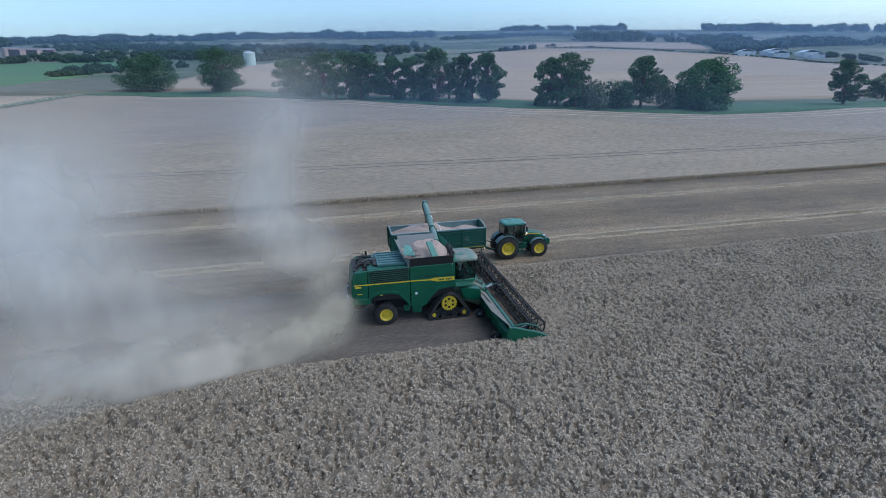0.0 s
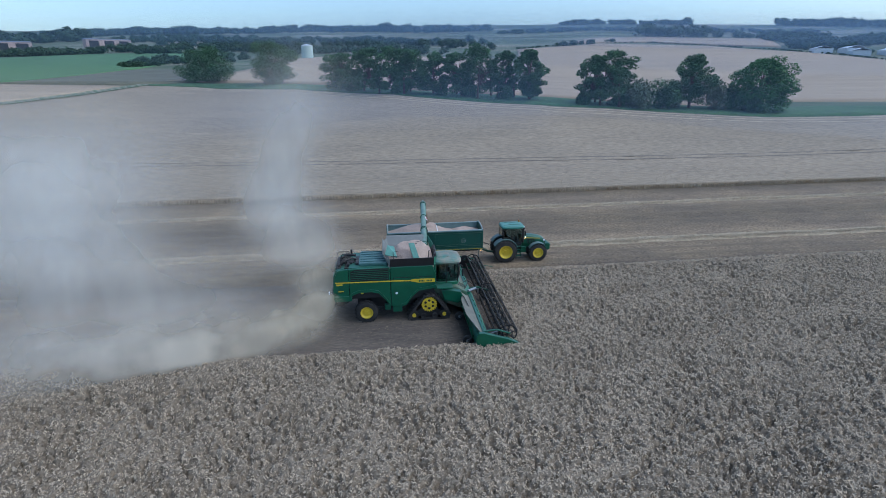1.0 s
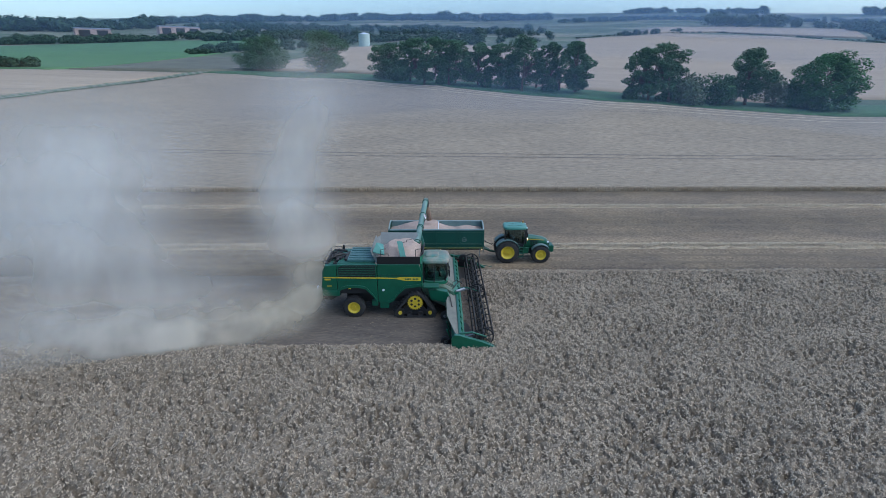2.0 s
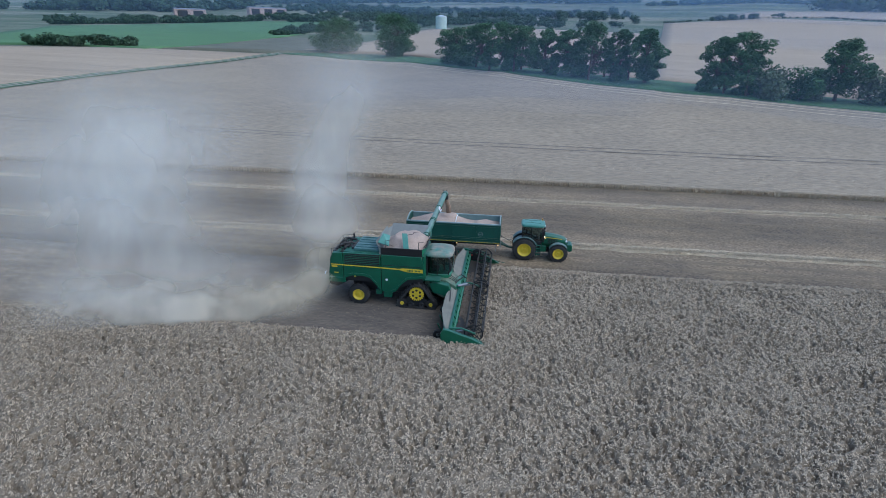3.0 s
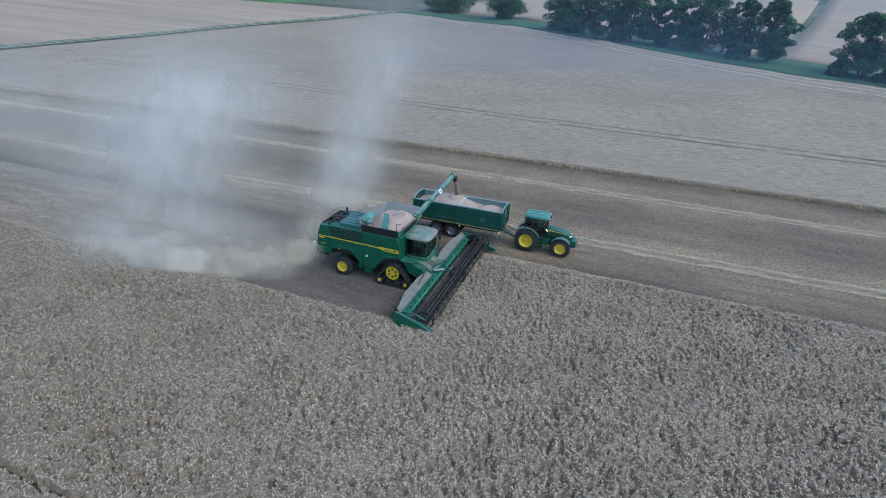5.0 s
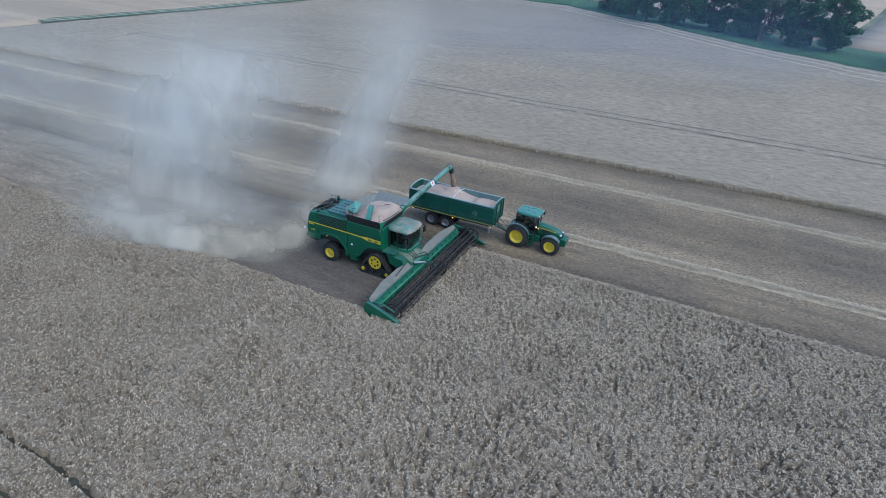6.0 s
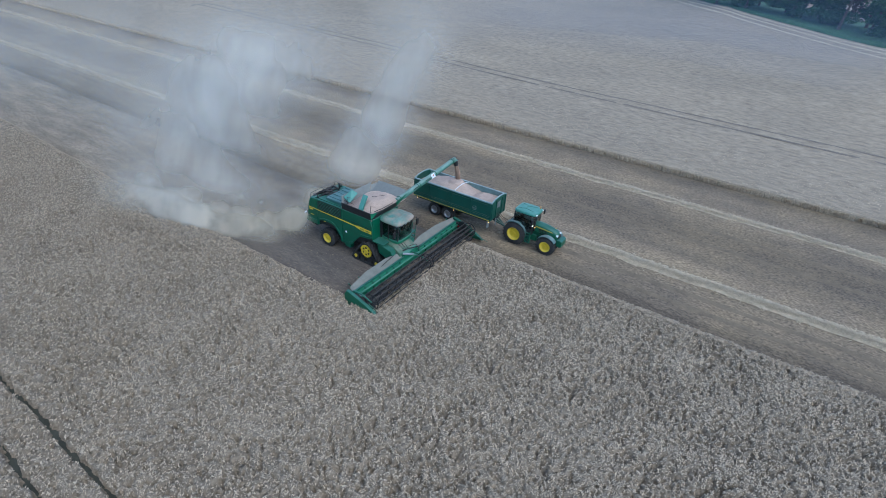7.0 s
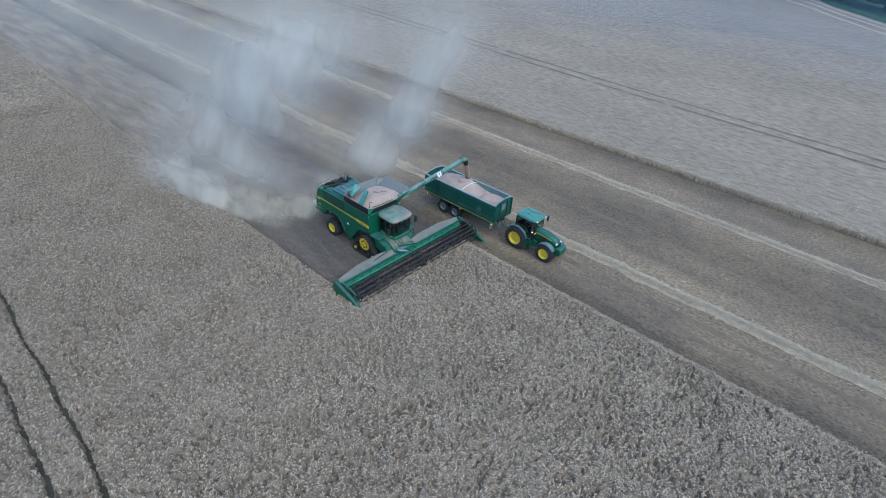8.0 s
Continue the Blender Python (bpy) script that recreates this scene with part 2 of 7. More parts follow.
RUT_FAINT = node_mat("faint_rut_soil", (0.19, 0.155, 0.12), 0.95, 0, 0.3, 1.0, fine=8, bump=0.6, bump_dist=0.05, space="World")
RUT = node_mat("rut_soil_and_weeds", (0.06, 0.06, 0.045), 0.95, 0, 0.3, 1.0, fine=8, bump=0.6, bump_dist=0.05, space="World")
SOIL = node_mat("wheel_mark_soil", (0.185, 0.138, 0.088), 0.95, 0, 0.3, 1.0, fine=8, bump=0.6, bump_dist=0.05, space="World")
BARK = node_mat("bark", (0.09, 0.07, 0.05), 0.95, 0, 0.3, 2, stretch=(3, 3, 0.6), bump=0.6, bump_dist=0.05)


def leaf_mat(name, a, b):
    m = node_mat(name, a, 0.75, 0, 0.3, 0.25, fine=2.0, fine_vary=0.3, bump=0, second=b, second_scale=0.3, spec=0.25)
    return m


LEAF = leaf_mat("oak_leaves", (0.04, 0.092, 0.042), (0.064, 0.138, 0.052))
LEAF_BRIGHT = leaf_mat("bright_leaves", (0.04, 0.115, 0.035), (0.07, 0.17, 0.05))
LEAF_GREY = leaf_mat("willow_leaves", (0.09, 0.125, 0.075), (0.12, 0.16, 0.09))
LEAF_FAR = leaf_mat("far_wood_leaves", (0.028, 0.06, 0.034), (0.045, 0.085, 0.042))

# ---- the lie of the land: level field, then a slope up to a far ridge ----
HUB = (6.0, -31.0)
AZ = [-180, -110, -60, -40, -26, -17, -9, 0, 10, 15, 22, 37, 50, 75, 115, 180]
ROW_R = [300, 300, 300, 300, 300, 290, 240, 187, 172, 163, 160, 178, 180, 200, 300, 300]
ROW_Z = [0, 0, 8.0, 10.5, 10.8, 9.9, 9.0, 7.9, 6.8, 6.5, 5.4, 3.3, 3.6, 3.0, 0, 0]
RIDGE = [0.3, 0.3, 2.2, 2.7, 3.2, 3.6, 3.7, 4.0, 4.0, 3.95, 3.95, 3.3, 2.6, 1.6, 0.3, 0.3]
RIDGE_R = 2600.0


def land(x, y):
    """Height of the ground."""
    dx, dy = x - HUB[0], y - HUB[1]
    r, az = math.hypot(dx, dy), math.degrees(math.atan2(dx, dy))
    row_r, row_z, ridge = (float(np.interp(az, AZ, c)) for c in (ROW_R, ROW_Z, RIDGE))
    flat = min(76.0 / max(math.cos(math.radians(az)), 0.3), 0.7 * row_r)
    if r <= flat:
        return 0.0
    if r <= row_r:
        return row_z * ((r - flat) / (row_r - flat)) ** 1.3
    low = math.atan2(row_z - 16.0, row_r)
    k = min(math.log(r / row_r) / math.log(RIDGE_R / row_r), 1.0)
    el = low + (math.radians(ridge) - low) * k
    return 16.0 + min(r, RIDGE_R) * math.tan(el)


# ---- small builders ----
def part(name, bm, material, parent=None, label="", smooth=False):
    """Links a bmesh as one mesh object, under a thing or a part."""
    me = bpy.data.meshes.new(name)
    bm.to_mesh(me)
    bm.free()
    return part_mesh(name, me, material, parent, label, smooth)


def part_mesh(name, me, material, parent=None, label="", smooth=False):
    if material and not me.materials:
        me.materials.append(material)
    if smooth:
        me.shade_smooth()
    ob = new(name, me)
    if parent:
        ob.parent = parent
    if label:
        ob["label"] = label
    return ob


def from_lists(name, verts, faces):
    me = bpy.data.meshes.new(name)
    me.from_pydata(verts, [], faces)
    me.update()
    return me


def quads_mesh(name, corners):
    """corners: array n x 4 x 3. One quad each."""
    n = len(corners)
    me = bpy.data.meshes.new(name)
    me.vertices.add(4 * n)
    me.vertices.foreach_set("co", np.asarray(corners, np.float32).ravel())
    me.loops.add(4 * n)
    me.loops.foreach_set("vertex_index", np.arange(4 * n, dtype=np.int32))
    me.polygons.add(n)
    me.polygons.foreach_set("loop_start", np.arange(0, 4 * n, 4, dtype=np.int32))
    me.update(calc_edges=True)
    me.validate()
    return me


def empty(name, label, category, group="", m=None):
    ob = tagged(new(name), label, category, group)
    if m is not None:
        ob.matrix_world = m
    return ob


# ---- land ----
def ring_sheet():
    """The whole ground as one sheet of rings round the field, out past the ridge."""
    radii = [0.0]
    r = 6.0
    while r < 4600:
        radii.append(r)
        r += max(6.0, r * 0.045)
    n = 180
    verts, faces = [(HUB[0], HUB[1], 0.0)], []
    for r in radii[1:]:
        for k in range(n):
            a = 2 * math.pi * k / n
            x, y = HUB[0] + r * math.sin(a), HUB[1] + r * math.cos(a)
            verts.append((x, y, land(x, y)))
    for k in range(n):
        faces.append((0, 1 + (k + 1) % n, 1 + k))
    for j in range(len(radii) - 2):
        for k in range(n):
            a, b = 1 + j * n + k, 1 + j * n + (k + 1) % n
            faces.append((a, b, b + n, a + n))
    ob = part_mesh("ground", from_lists("ground", verts, faces), LAND, smooth=True)
    return tagged(ob, "gently rolling farmland of fields and rough pasture", "ground", kind="structure")


def along(points, k):
    """The point at the share k of a polyline's points."""
    f = k * (len(points) - 1)
    i = min(int(f), len(points) - 2)
    return tuple(a + (b - a) * (f - i) for a, b in zip(points[i], points[i + 1]))


def drape(name, low, up, n, m, lift, material, label, category, rough=0.0, kind="structure"):
    """A field between two lines, laid on the land."""
    verts, faces = [], []
    for j in range(m + 1):
        for i in range(n + 1):
            a, b = along(low, i / n), along(up, i / n)
            x, y = (a[0] + (b[0] - a[0]) * j / m, a[1] + (b[1] - a[1]) * j / m)
            verts.append((x, y, land(x, y) + lift + (rough * noise.noise((x * 0.35, y * 0.6, 3.0)) if rough else 0)))
    for j in range(m):
        for i in range(n):
            k = j * (n + 1) + i
            faces.append((k, k + 1, k + n + 2, k + n + 1))
    rim = [i for i in range(n)] + [j * (n + 1) + n for j in range(m)] + [m * (n + 1) + i for i in range(n, 0, -1)] + [j * (n + 1) for j in range(m, 0, -1)]
    foot = len(verts)
    verts += [(verts[i][0], verts[i][1], verts[i][2] - lift - 1.0) for i in rim]
    for k in range(len(rim)):
        q = (k + 1) % len(rim)
        faces.append((rim[q], rim[k], foot + k, foot + q))
    return tagged(part_mesh(name, from_lists(name, verts, faces), material, smooth=True), label, category, kind=kind)


ring_sheet()
NOSE_X = 8.4
# the lanes that are already cut, a level sheet between the standing crops
drape("stubble", [(-170, -6), (210, -6)], [(-170, 40), (210, 40)], 40, 12, 0.03, STUBBLE, "cut stubble with rows of straw, wheel marks and bare patches", "stubble")
drape("fresh_stubble", [(-170, -4.7), (NOSE_X, -4.7)], [(-170, 7.2), (NOSE_X, 7.2)], 30, 6, 0.045, STUBBLE_SHADED, "freshly cut stubble behind the harvester, shade near it painted dark", "stubble")
# fields beyond
TRACK_LINE = [(-140, 60), (-128, 98), (-119, 140), (-107, 182), (-101, 222)]
drape("stubble_field", [(-420, 40), (-330, 120), (-260, 215)], [(-144, 40), (-120, 140), (-104, 220)], 20, 24, 0.25, STUBBLE_FAR,
      "pale cut stubble field beside the farm track", "field")
drape("meadow", [(-330, 235), (-230, 235), (-166, 214), (-160, 227)], [(-508, 542), (-440, 760), (-412, 850), (-260, 900)], 24, 24, 0.6, GRASS,
      "green meadow with a dark hedge along it", "meadow")
drape("pasture", [(-165, 222), (-104, 224), (-84, 236)], [(-195, 400), (-160, 420), (-100, 380)], 12, 12, 0.5, ROUGH, "dull rough pasture at the field corner", "pasture")
drape("stubble_field", [(-100, 245), (-45, 235), (5, 185), (50, 150)], [(-110, 680), (-65, 780), (60, 760), (180, 700)], 16, 20, 0.5, STUBBLE_FAR,
      "pale cut stubble field beyond the trees", "field")
drape("stubble_field", [(50, 142), (100, 118), (145, 160), (260, 150), (420, 120)], [(265, 1010), (500, 1190), (690, 1090), (735, 850), (629, 479)], 40, 40, 0.5, STUBBLE_FAR,
      "wide pale stubble field on the far slope", "field")
drape("stubble_field", [(420, 1185), (631, 1230), (800, 1000)], [(560, 1400), (737, 1430), (988, 1290)], 14, 10, 2.5, STUBBLE_FAR, "strip of pale stubble under a wood", "field")
drape("verge", [(-101, 221), (-78, 217), (-32, 191), (10, 145), (48, 114.5), (90, 103), (124, 94), (180, 86), (260, 80)],
      [(-104, 236), (-84, 236), (-28, 208), (12, 168), (54, 140), (98, 118), (146, 130), (185, 122), (262, 110)], 80, 6, 0.45, VERGE, "strip of rough green grass under the trees", "grass")


# ---- trees, hedges and woods ----
def tube(bm, points, radii, sides=7):
    """A tapering limb through the points."""
    rings = []
    for i, p in enumerate(points):
        p = Vector(p)
        d = (Vector(points[min(i + 1, len(points) - 1)]) - Vector(points[max(i - 1, 0)])).normalized()
        side = d.orthogonal().normalized()
        other = d.cross(side)
        rings.append([bm.verts.new(p + (side * math.cos(a) + other * math.sin(a)) * radii[i]) for a in (2 * math.pi * k / sides for k in range(sides))])
    for a, b in zip(rings, rings[1:]):
        for k in range(sides):
            bm.faces.new((a[k], a[(k + 1) % sides], b[(k + 1) % sides], b[k]))
    bm.faces.new(rings[0][::-1])
    bm.faces.new(rings[-1])


def leaf_quads(rng, centres, sizes, count, leaf):
    """Small leaf clumps spread through lumps of a crown, denser towards each lump's skin."""
    pick = rng.choice(len(centres), count, p=np.array([s[0] * s[1] * s[2] for s in sizes]) ** 0.7 / np.sum(np.array([s[0] * s[1] * s[2] for s in sizes]) ** 0.7))
    d = rng.normal(size=(count, 3))
    d /= np.linalg.norm(d, axis=1)[:, None]
    rad = rng.uniform(0.45, 1.08, count) ** 0.6
    at = np.array(centres)[pick] + d * rad[:, None] * np.array(sizes)[pick]
    n = d + rng.normal(scale=0.7, size=(count, 3)) + np.array([0, 0, 0.3])
    n /= np.linalg.norm(n, axis=1)[:, None]
    u = np.cross(n, rng.normal(size=(count, 3)))
    u /= np.linalg.norm(u, axis=1)[:, None]
    v = np.cross(n, u)
    s = (leaf * rng.uniform(0.5, 1.4, count))[:, None]
    w = s * rng.uniform(0.5, 0.9, count)[:, None]
    bend = n * s * 0.25
    return np.stack([at - u * s, at - v * w + bend, at + u * s, at + v * w + bend], 1)


def crown_lumps(rng, h, w, base, gaps=0.0):
    """Lumps of foliage on the ends of boughs, with an uneven outline and gaps between them."""
    centres, sizes = [], []
    n = int(44 + w * 1.6)
    side = rng.uniform(0, 2 * math.pi)
    for k in range(n):
        z = (k + rng.uniform(0, 1)) / n
        spread = w * 0.5 * max(math.sin(math.pi * (0.16 + 0.76 * z)), 0.05) ** 0.65 * (0.86 + 0.14 * math.sin(7 * z + side))
        a = rng.uniform(0, 2 * math.pi)
        if rng.uniform() < gaps and math.cos(2 * a + 5 * z + side) > 0.1:
            continue
        q = math.sqrt(rng.uniform(0.1, 1)) * spread * 0.9
        s = rng.uniform(0.075, 0.15) * w * (1 - 0.2 * z)
        centres.append((q * math.cos(a), q * math.sin(a), base + (h - base) * (0.03 + 0.92 * z)))
        sizes.append((s, s * rng.uniform(0.8, 1.2), s * rng.uniform(0.55, 0.95)))
    centres.append((0, 0, h - 0.12 * (h - base)))
    sizes.append((w * 0.15, w * 0.15, (h - base) * 0.12))
    return centres, sizes


def tree(seed, x, y, h, w, leaves, label, count=3600, leaf=0.42, base=0.16, stems=1, gaps=0.0):
    rng = np.random.default_rng(seed)
    count, leaf = int(count * 1.45), leaf * 0.8
    top = empty("tree", label, "tree", "trees along the field edge", pose(x, y, land(x, y), rz=float(rng.uniform(0, 360))))
    centres, sizes = crown_lumps(rng, h, w, h * base, gaps)
    bm = bmesh.new()
    for s in range(stems):
        ox, oy = (0, 0) if stems == 1 else (w * 0.3 * math.cos(s * 2.4), w * 0.3 * math.sin(s * 2.4))
        r = h * 0.022 / math.sqrt(stems) + 0.08
        tube(bm, [(ox, oy, -0.3), (ox * 0.95, oy, h * 0.12), (ox * 0.8, oy * 0.9 + 0.2, h * 0.4), (ox * 0.6, oy * 0.6, h * 0.75)], [r * 1.4, r, r * 0.75, r * 0.25])
    for c in centres[::2]:
        z0 = h * rng.uniform(0.15, 0.4)
        mid = (c[0] * 0.45, c[1] * 0.45, (z0 + c[2]) * 0.5 + 0.06 * h)
        r = h * 0.009
        tube(bm, [(0, 0, z0), mid, (c[0], c[1], c[2])], [r, r * 0.7, r * 0.25], 5)
    part("trunk", bm, BARK, top)
    q = leaf_quads(rng, centres, sizes, int(count * 2.6), leaf * 0.62)
    top_z, wide = np.percentile(q[:, :, 2], 99.3), np.percentile(np.hypot(q[:, :, 0], q[:, :, 1]), 96)
    q *= np.array([w * 0.5 / wide, w * 0.5 / wide, h / top_z])
    me = quads_mesh("crown", q)
    part_mesh("crown", me, leaves, top)
    return top


def bush(seed, x, y, h, w, leaves, label, count=1500, leaf=0.4, name="bush", group="bushes under the trees"):
    rng = np.random.default_rng(seed)
    top = empty(name, label, "bush", group, pose(x, y, land(x, y)))
    centres, sizes = [], []
    for k in range(9):
        a, q = rng.uniform(0, 6.28), rng.uniform(0, 0.36) * w
        s = rng.uniform(0.2, 0.3) * w
        z = rng.uniform(0.2, 0.72) * h
        centres.append((q * math.cos(a), q * math.sin(a), z))
        sizes.append((s, s, min(s, h * 0.32)))
    bm = bmesh.new()
    for k in range(5):
        c = centres[k]
        tube(bm, [(c[0] * 0.2, c[1] * 0.2, -0.2), (c[0] * 0.6, c[1] * 0.6, c[2] * 0.6), c], [0.14, 0.1, 0.03], 5)
    part("stems", bm, BARK, top)
    q = leaf_quads(rng, centres, sizes, int(count * 1.8), leaf * 0.7)
    q *= np.array([w * 0.5 / np.percentile(np.hypot(q[:, :, 0], q[:, :, 1]), 96)] * 2 + [h / np.percentile(q[:, :, 2], 99)])
    part_mesh("crown", quads_mesh("crown", q), leaves, top)
    return top


def wood(name, seed, line, depth, h, cover, label, leaves=None, category="woodland", per=84):
    """A far wood or hedge: lumps of foliage along a line, each of many small leaf clumps."""
    rng = np.random.default_rng(seed)
    length = sum(math.dist(a, b) for a, b in zip(line, line[1:]))
    step = 0.75 * h
    n = min(max(int(cover * length * max(depth, step) / step ** 2), 5), 800)
    centres, sizes = [], []
    while len(centres) < n:
        x, y = along(line, rng.uniform(0, 1))
        x, y = x + rng.normal() * depth * 0.35, y + rng.normal() * depth * 0.35
        if noise.noise((x / (6 * h), y / (6 * h), seed)) < 0.45 - cover and rng.uniform(0, 1) < 0.9:
            continue
        hh = h * rng.uniform(0.55, 0.95) * (1 + 0.5 * noise.noise((x / (4 * h), y / (4 * h), seed + 5)))
        for k in range(2):
            s = hh * rng.uniform(0.35, 0.6) * (1 - 0.3 * k)
            wide = rng.uniform(1.0, 2.2)
            centres.append((x + k * rng.normal() * s, y + k * rng.normal() * s * 0.6, land(x, y) + hh * (0.42 + 0.25 * k)))
            sizes.append((s * wide, s, hh * (0.45 - 0.12 * k)))
    ob = tagged(part_mesh(name, quads_mesh(name, leaf_quads(rng, centres, sizes, int(n * per * 0.8), h * 0.1)), leaves or LEAF_FAR), label, category, kind="stuff")
    ico = bmesh.new()
    bmesh.ops.create_icosphere(ico, subdivisions=1, radius=1.0)
    base = np.array([v.co[:] for v in ico.verts])
    tris = [[v.index for v in f.verts] for f in ico.faces]
    ico.free()
    verts, faces = [], []
    for c, s in zip(centres, sizes):
        bulge = 0.74 + 0.14 * rng.uniform(-1, 1, len(base))[:, None]
        o = len(verts)
        verts += (np.array(c) + base * bulge * np.array(s)).tolist()
        faces += [[o + i for i in f] for f in tris]
    part_mesh("inner_foliage", from_lists("inner_foliage", verts, faces), leaves or LEAF_FAR, ob, smooth=True)
    return ob


T_OAK = "broad leafy tree in full dark green leaf"
tree(1, -81, 244, 16.0, 26.1, LEAF, "broad dark green tree standing alone on the verge", 5600, 0.42, 0.06)
tree(2, -45, 220, 17.6, 21.0, LEAF, "tall leafy tree seen through drifting dust", 4600, 0.42, 0.14)
tree(3, -13, 181, 12.9, 15.0, LEAF, "rounded leafy tree at the end of the belt", 3200, 0.45, 0.1)
for s, (x, y, h, w) in enumerate([(-2, 163, 14.8, 11.5), (5, 154, 14.8, 11), (12, 152, 13.8, 11), (19, 146, 13.2, 10), (26, 144, 13.0, 9.5), (33, 138.5, 15.7, 13), (40, 134, 13.6, 8.5)]):
    tree(10 + s, x, y, h, w * 1.12, LEAF, "slender dark tree of a dense belt with gaps of light", 2600, 0.45, 0.12, 2, 0.45)
tree(20, 46, 127.5, 13.9, 10.5, LEAF, "rounded tree at the end of the belt", 3300, 0.42, 0.08)
tree(21, 62, 118, 13.1, 12.5, LEAF, "leaning tree with an open crown and several stems", 2300, 0.42, 0.14, 3, 0.5)
tree(22, 67.5, 116.5, 14.5, 14.0, LEAF, "tall tree with an open crown and several stems", 3000, 0.42, 0.1, 2, 0.35)
tree(23, 88.5, 113, 14.4, 12.0, LEAF, "upright tree with a thick dark crown", 2900, 0.42, 0.14)
tree(24, 107.5, 110, 14.1, 17.5, LEAF_BRIGHT, "broad round tree, the brightest green of the row", 4600, 0.45, 0.1)
tree(25, 161, 112.7, 13.8, 11.5, LEAF, "lone tree with an open crown by the field edge", 2600, 0.42, 0.12, 1, 0.3)
tree(26, 197, 128, 9.4, 13.0, LEAF, "smaller tree further along the field edge", 1900, 0.42, 0.15)
B = "shrubby bush at the foot of the trees"
for s, (x, y, h, w, m) in enumerate([(73, 112.5, 10, 10.5, LEAF_GREY), (80, 112, 10.5, 10, LEAF), (84, 114, 8, 8, LEAF_GREY), (95.5, 111, 12, 10, LEAF_GREY), (100, 112, 8.5, 7, LEAF), (104, 109, 7, 9, LEAF),
                                     (30, 139, 5, 6, LEAF), (22, 145, 4, 5, LEAF), (8, 152, 5, 6, LEAF), (-8, 172, 5, 10, LEAF), (59, 117, 5, 5, LEAF), (40, 132, 3, 6, LEAF), (-44, 219, 7, 10, LEAF), (68, 114, 5, 6, LEAF)]):
    bush(40 + s, x, y, h * 0.74, w, m, ("grey-green willow " if m is LEAF_GREY else "dark green ") + B)
# hedges and bushes by the meadow
wood("hedge", 60, [(-554, 592), (-514, 670), (-461, 753), (-408, 850)], 5, 12, 7.0, "long clipped dark hedge across the meadow", category="hedge")
wood("thicket", 61, [(-243, 235), (-215, 226), (-187, 234)], 4, 6.5, 5.0, "low dark thicket at the stubble's edge", category="bush")
wood("thicket", 62, [(-209, 453), (-208, 522), (-229, 612)], 12, 8, 1.6, "dark bushes in the rough pasture", category="bush")
wood("thicket", 63, [(-235, 700), (-170, 720)], 18, 12, 0.9, "dark bushes at the edge of the meadow", category="bush")
wood("scrub", 64, [(-330, 1050), (-200, 950), (-60, 900), (60, 880)], 150, 13, 0.55, "scattered scrub and young trees on rough ground", category="woodland")
wood("scrub", 65, [(-560, 1500), (-300, 1350), (-60, 1250), (140, 1200)], 200, 16, 0.55, "scattered scrub and young trees on rough ground", category="woodland")
wood("scrub", 66, [(-200, 560), (-170, 620), (-150, 660)], 40, 8, 0.4, "scattered scrub and young trees on rough ground", category="woodland")
wood("scrub", 67, [(-420, 1000), (-360, 900), (-300, 860)], 60, 13, 0.8, "dark scrub behind the meadow", category="woodland")
# woods on the ridge
W = "dark distant wood on the skyline"
wood("woodland", 70, [(-1150, 1000), (-920, 1180), (-790, 1250), (-760, 1480)], 70, 36, 2.0, W)
wood("woodland", 71, [(-900, 1700), (-790, 1960), (-595, 1930), (-240, 2150), (-100, 2100)], 90, 24, 2.0, W)
wood("woodland", 72, [(-100, 2050), (172, 1930), (385, 2010)], 70, 28, 2.0, W)
wood("hedgerow", 73, [(354, 1091), (460, 1160), (560, 1240)], 12, 13, 0.9, "wooded hedgerow on the far slope", category="hedge")
wood("hedgerow", 74, [(265, 1016), (416, 1172), (631, 1222), (698, 1108), (745, 922), (718, 750), (650, 586), (629, 479)], 4, 3.5, 0.9, "low dark hedge round the stubble field", category="hedge")
wood("woodland", 75, [(763, 1487), (926, 1461)], 60, 34, 1.8, "dark wood beyond the stubble field")
wood("woodland", 76, [(926, 1461), (1004, 1322), (1120, 1250)], 30, 22, 1.8, "dark wood beyond the stubble field")
wood("woodland", 77, [(1010, 1300), (900, 1060), (830, 955), (801, 844)], 45, 24, 1.8, "dark wood round the farm buildings")
wood("woodland", 78, [(800, 850), (800, 720), (760, 620), (715, 560)], 14, 9, 0.9, "dark trees round the farm buildings")
wood("woodland", 79, [(1000, 1050), (1150, 1071), (1300, 900), (1350, 700)], 90, 22, 1.8, "dark wood behind the farm buildings")
wood("hedgerow", 80, [(400, 1800), (700, 1850), (1000, 1750), (1300, 1500)], 40, 16, 1.5, "line of distant trees between pale fields", category="hedge")
wood("woodland", 81, [(760, 2300), (1000, 2250), (1250, 2150)], 60, 26, 2.0, W)
wood("woodland", 82, [(1500, 1950), (1800, 1600), (2000, 1300)], 80, 30, 2.0, W)


# ---- far buildings ----
def box_bm(bm, x0, x1, y0, y1, z0, z1):
    r = bmesh.ops.create_cube(bm, size=1.0)
    for v in r["verts"]:
        v.co = Vector(((x0 + x1) / 2 + v.co.x * (x1 - x0), (y0 + y1) / 2 + v.co.y * (y1 - y0), (z0 + z1) / 2 + v.co.z * (z1 - z0)))
    return r["verts"]


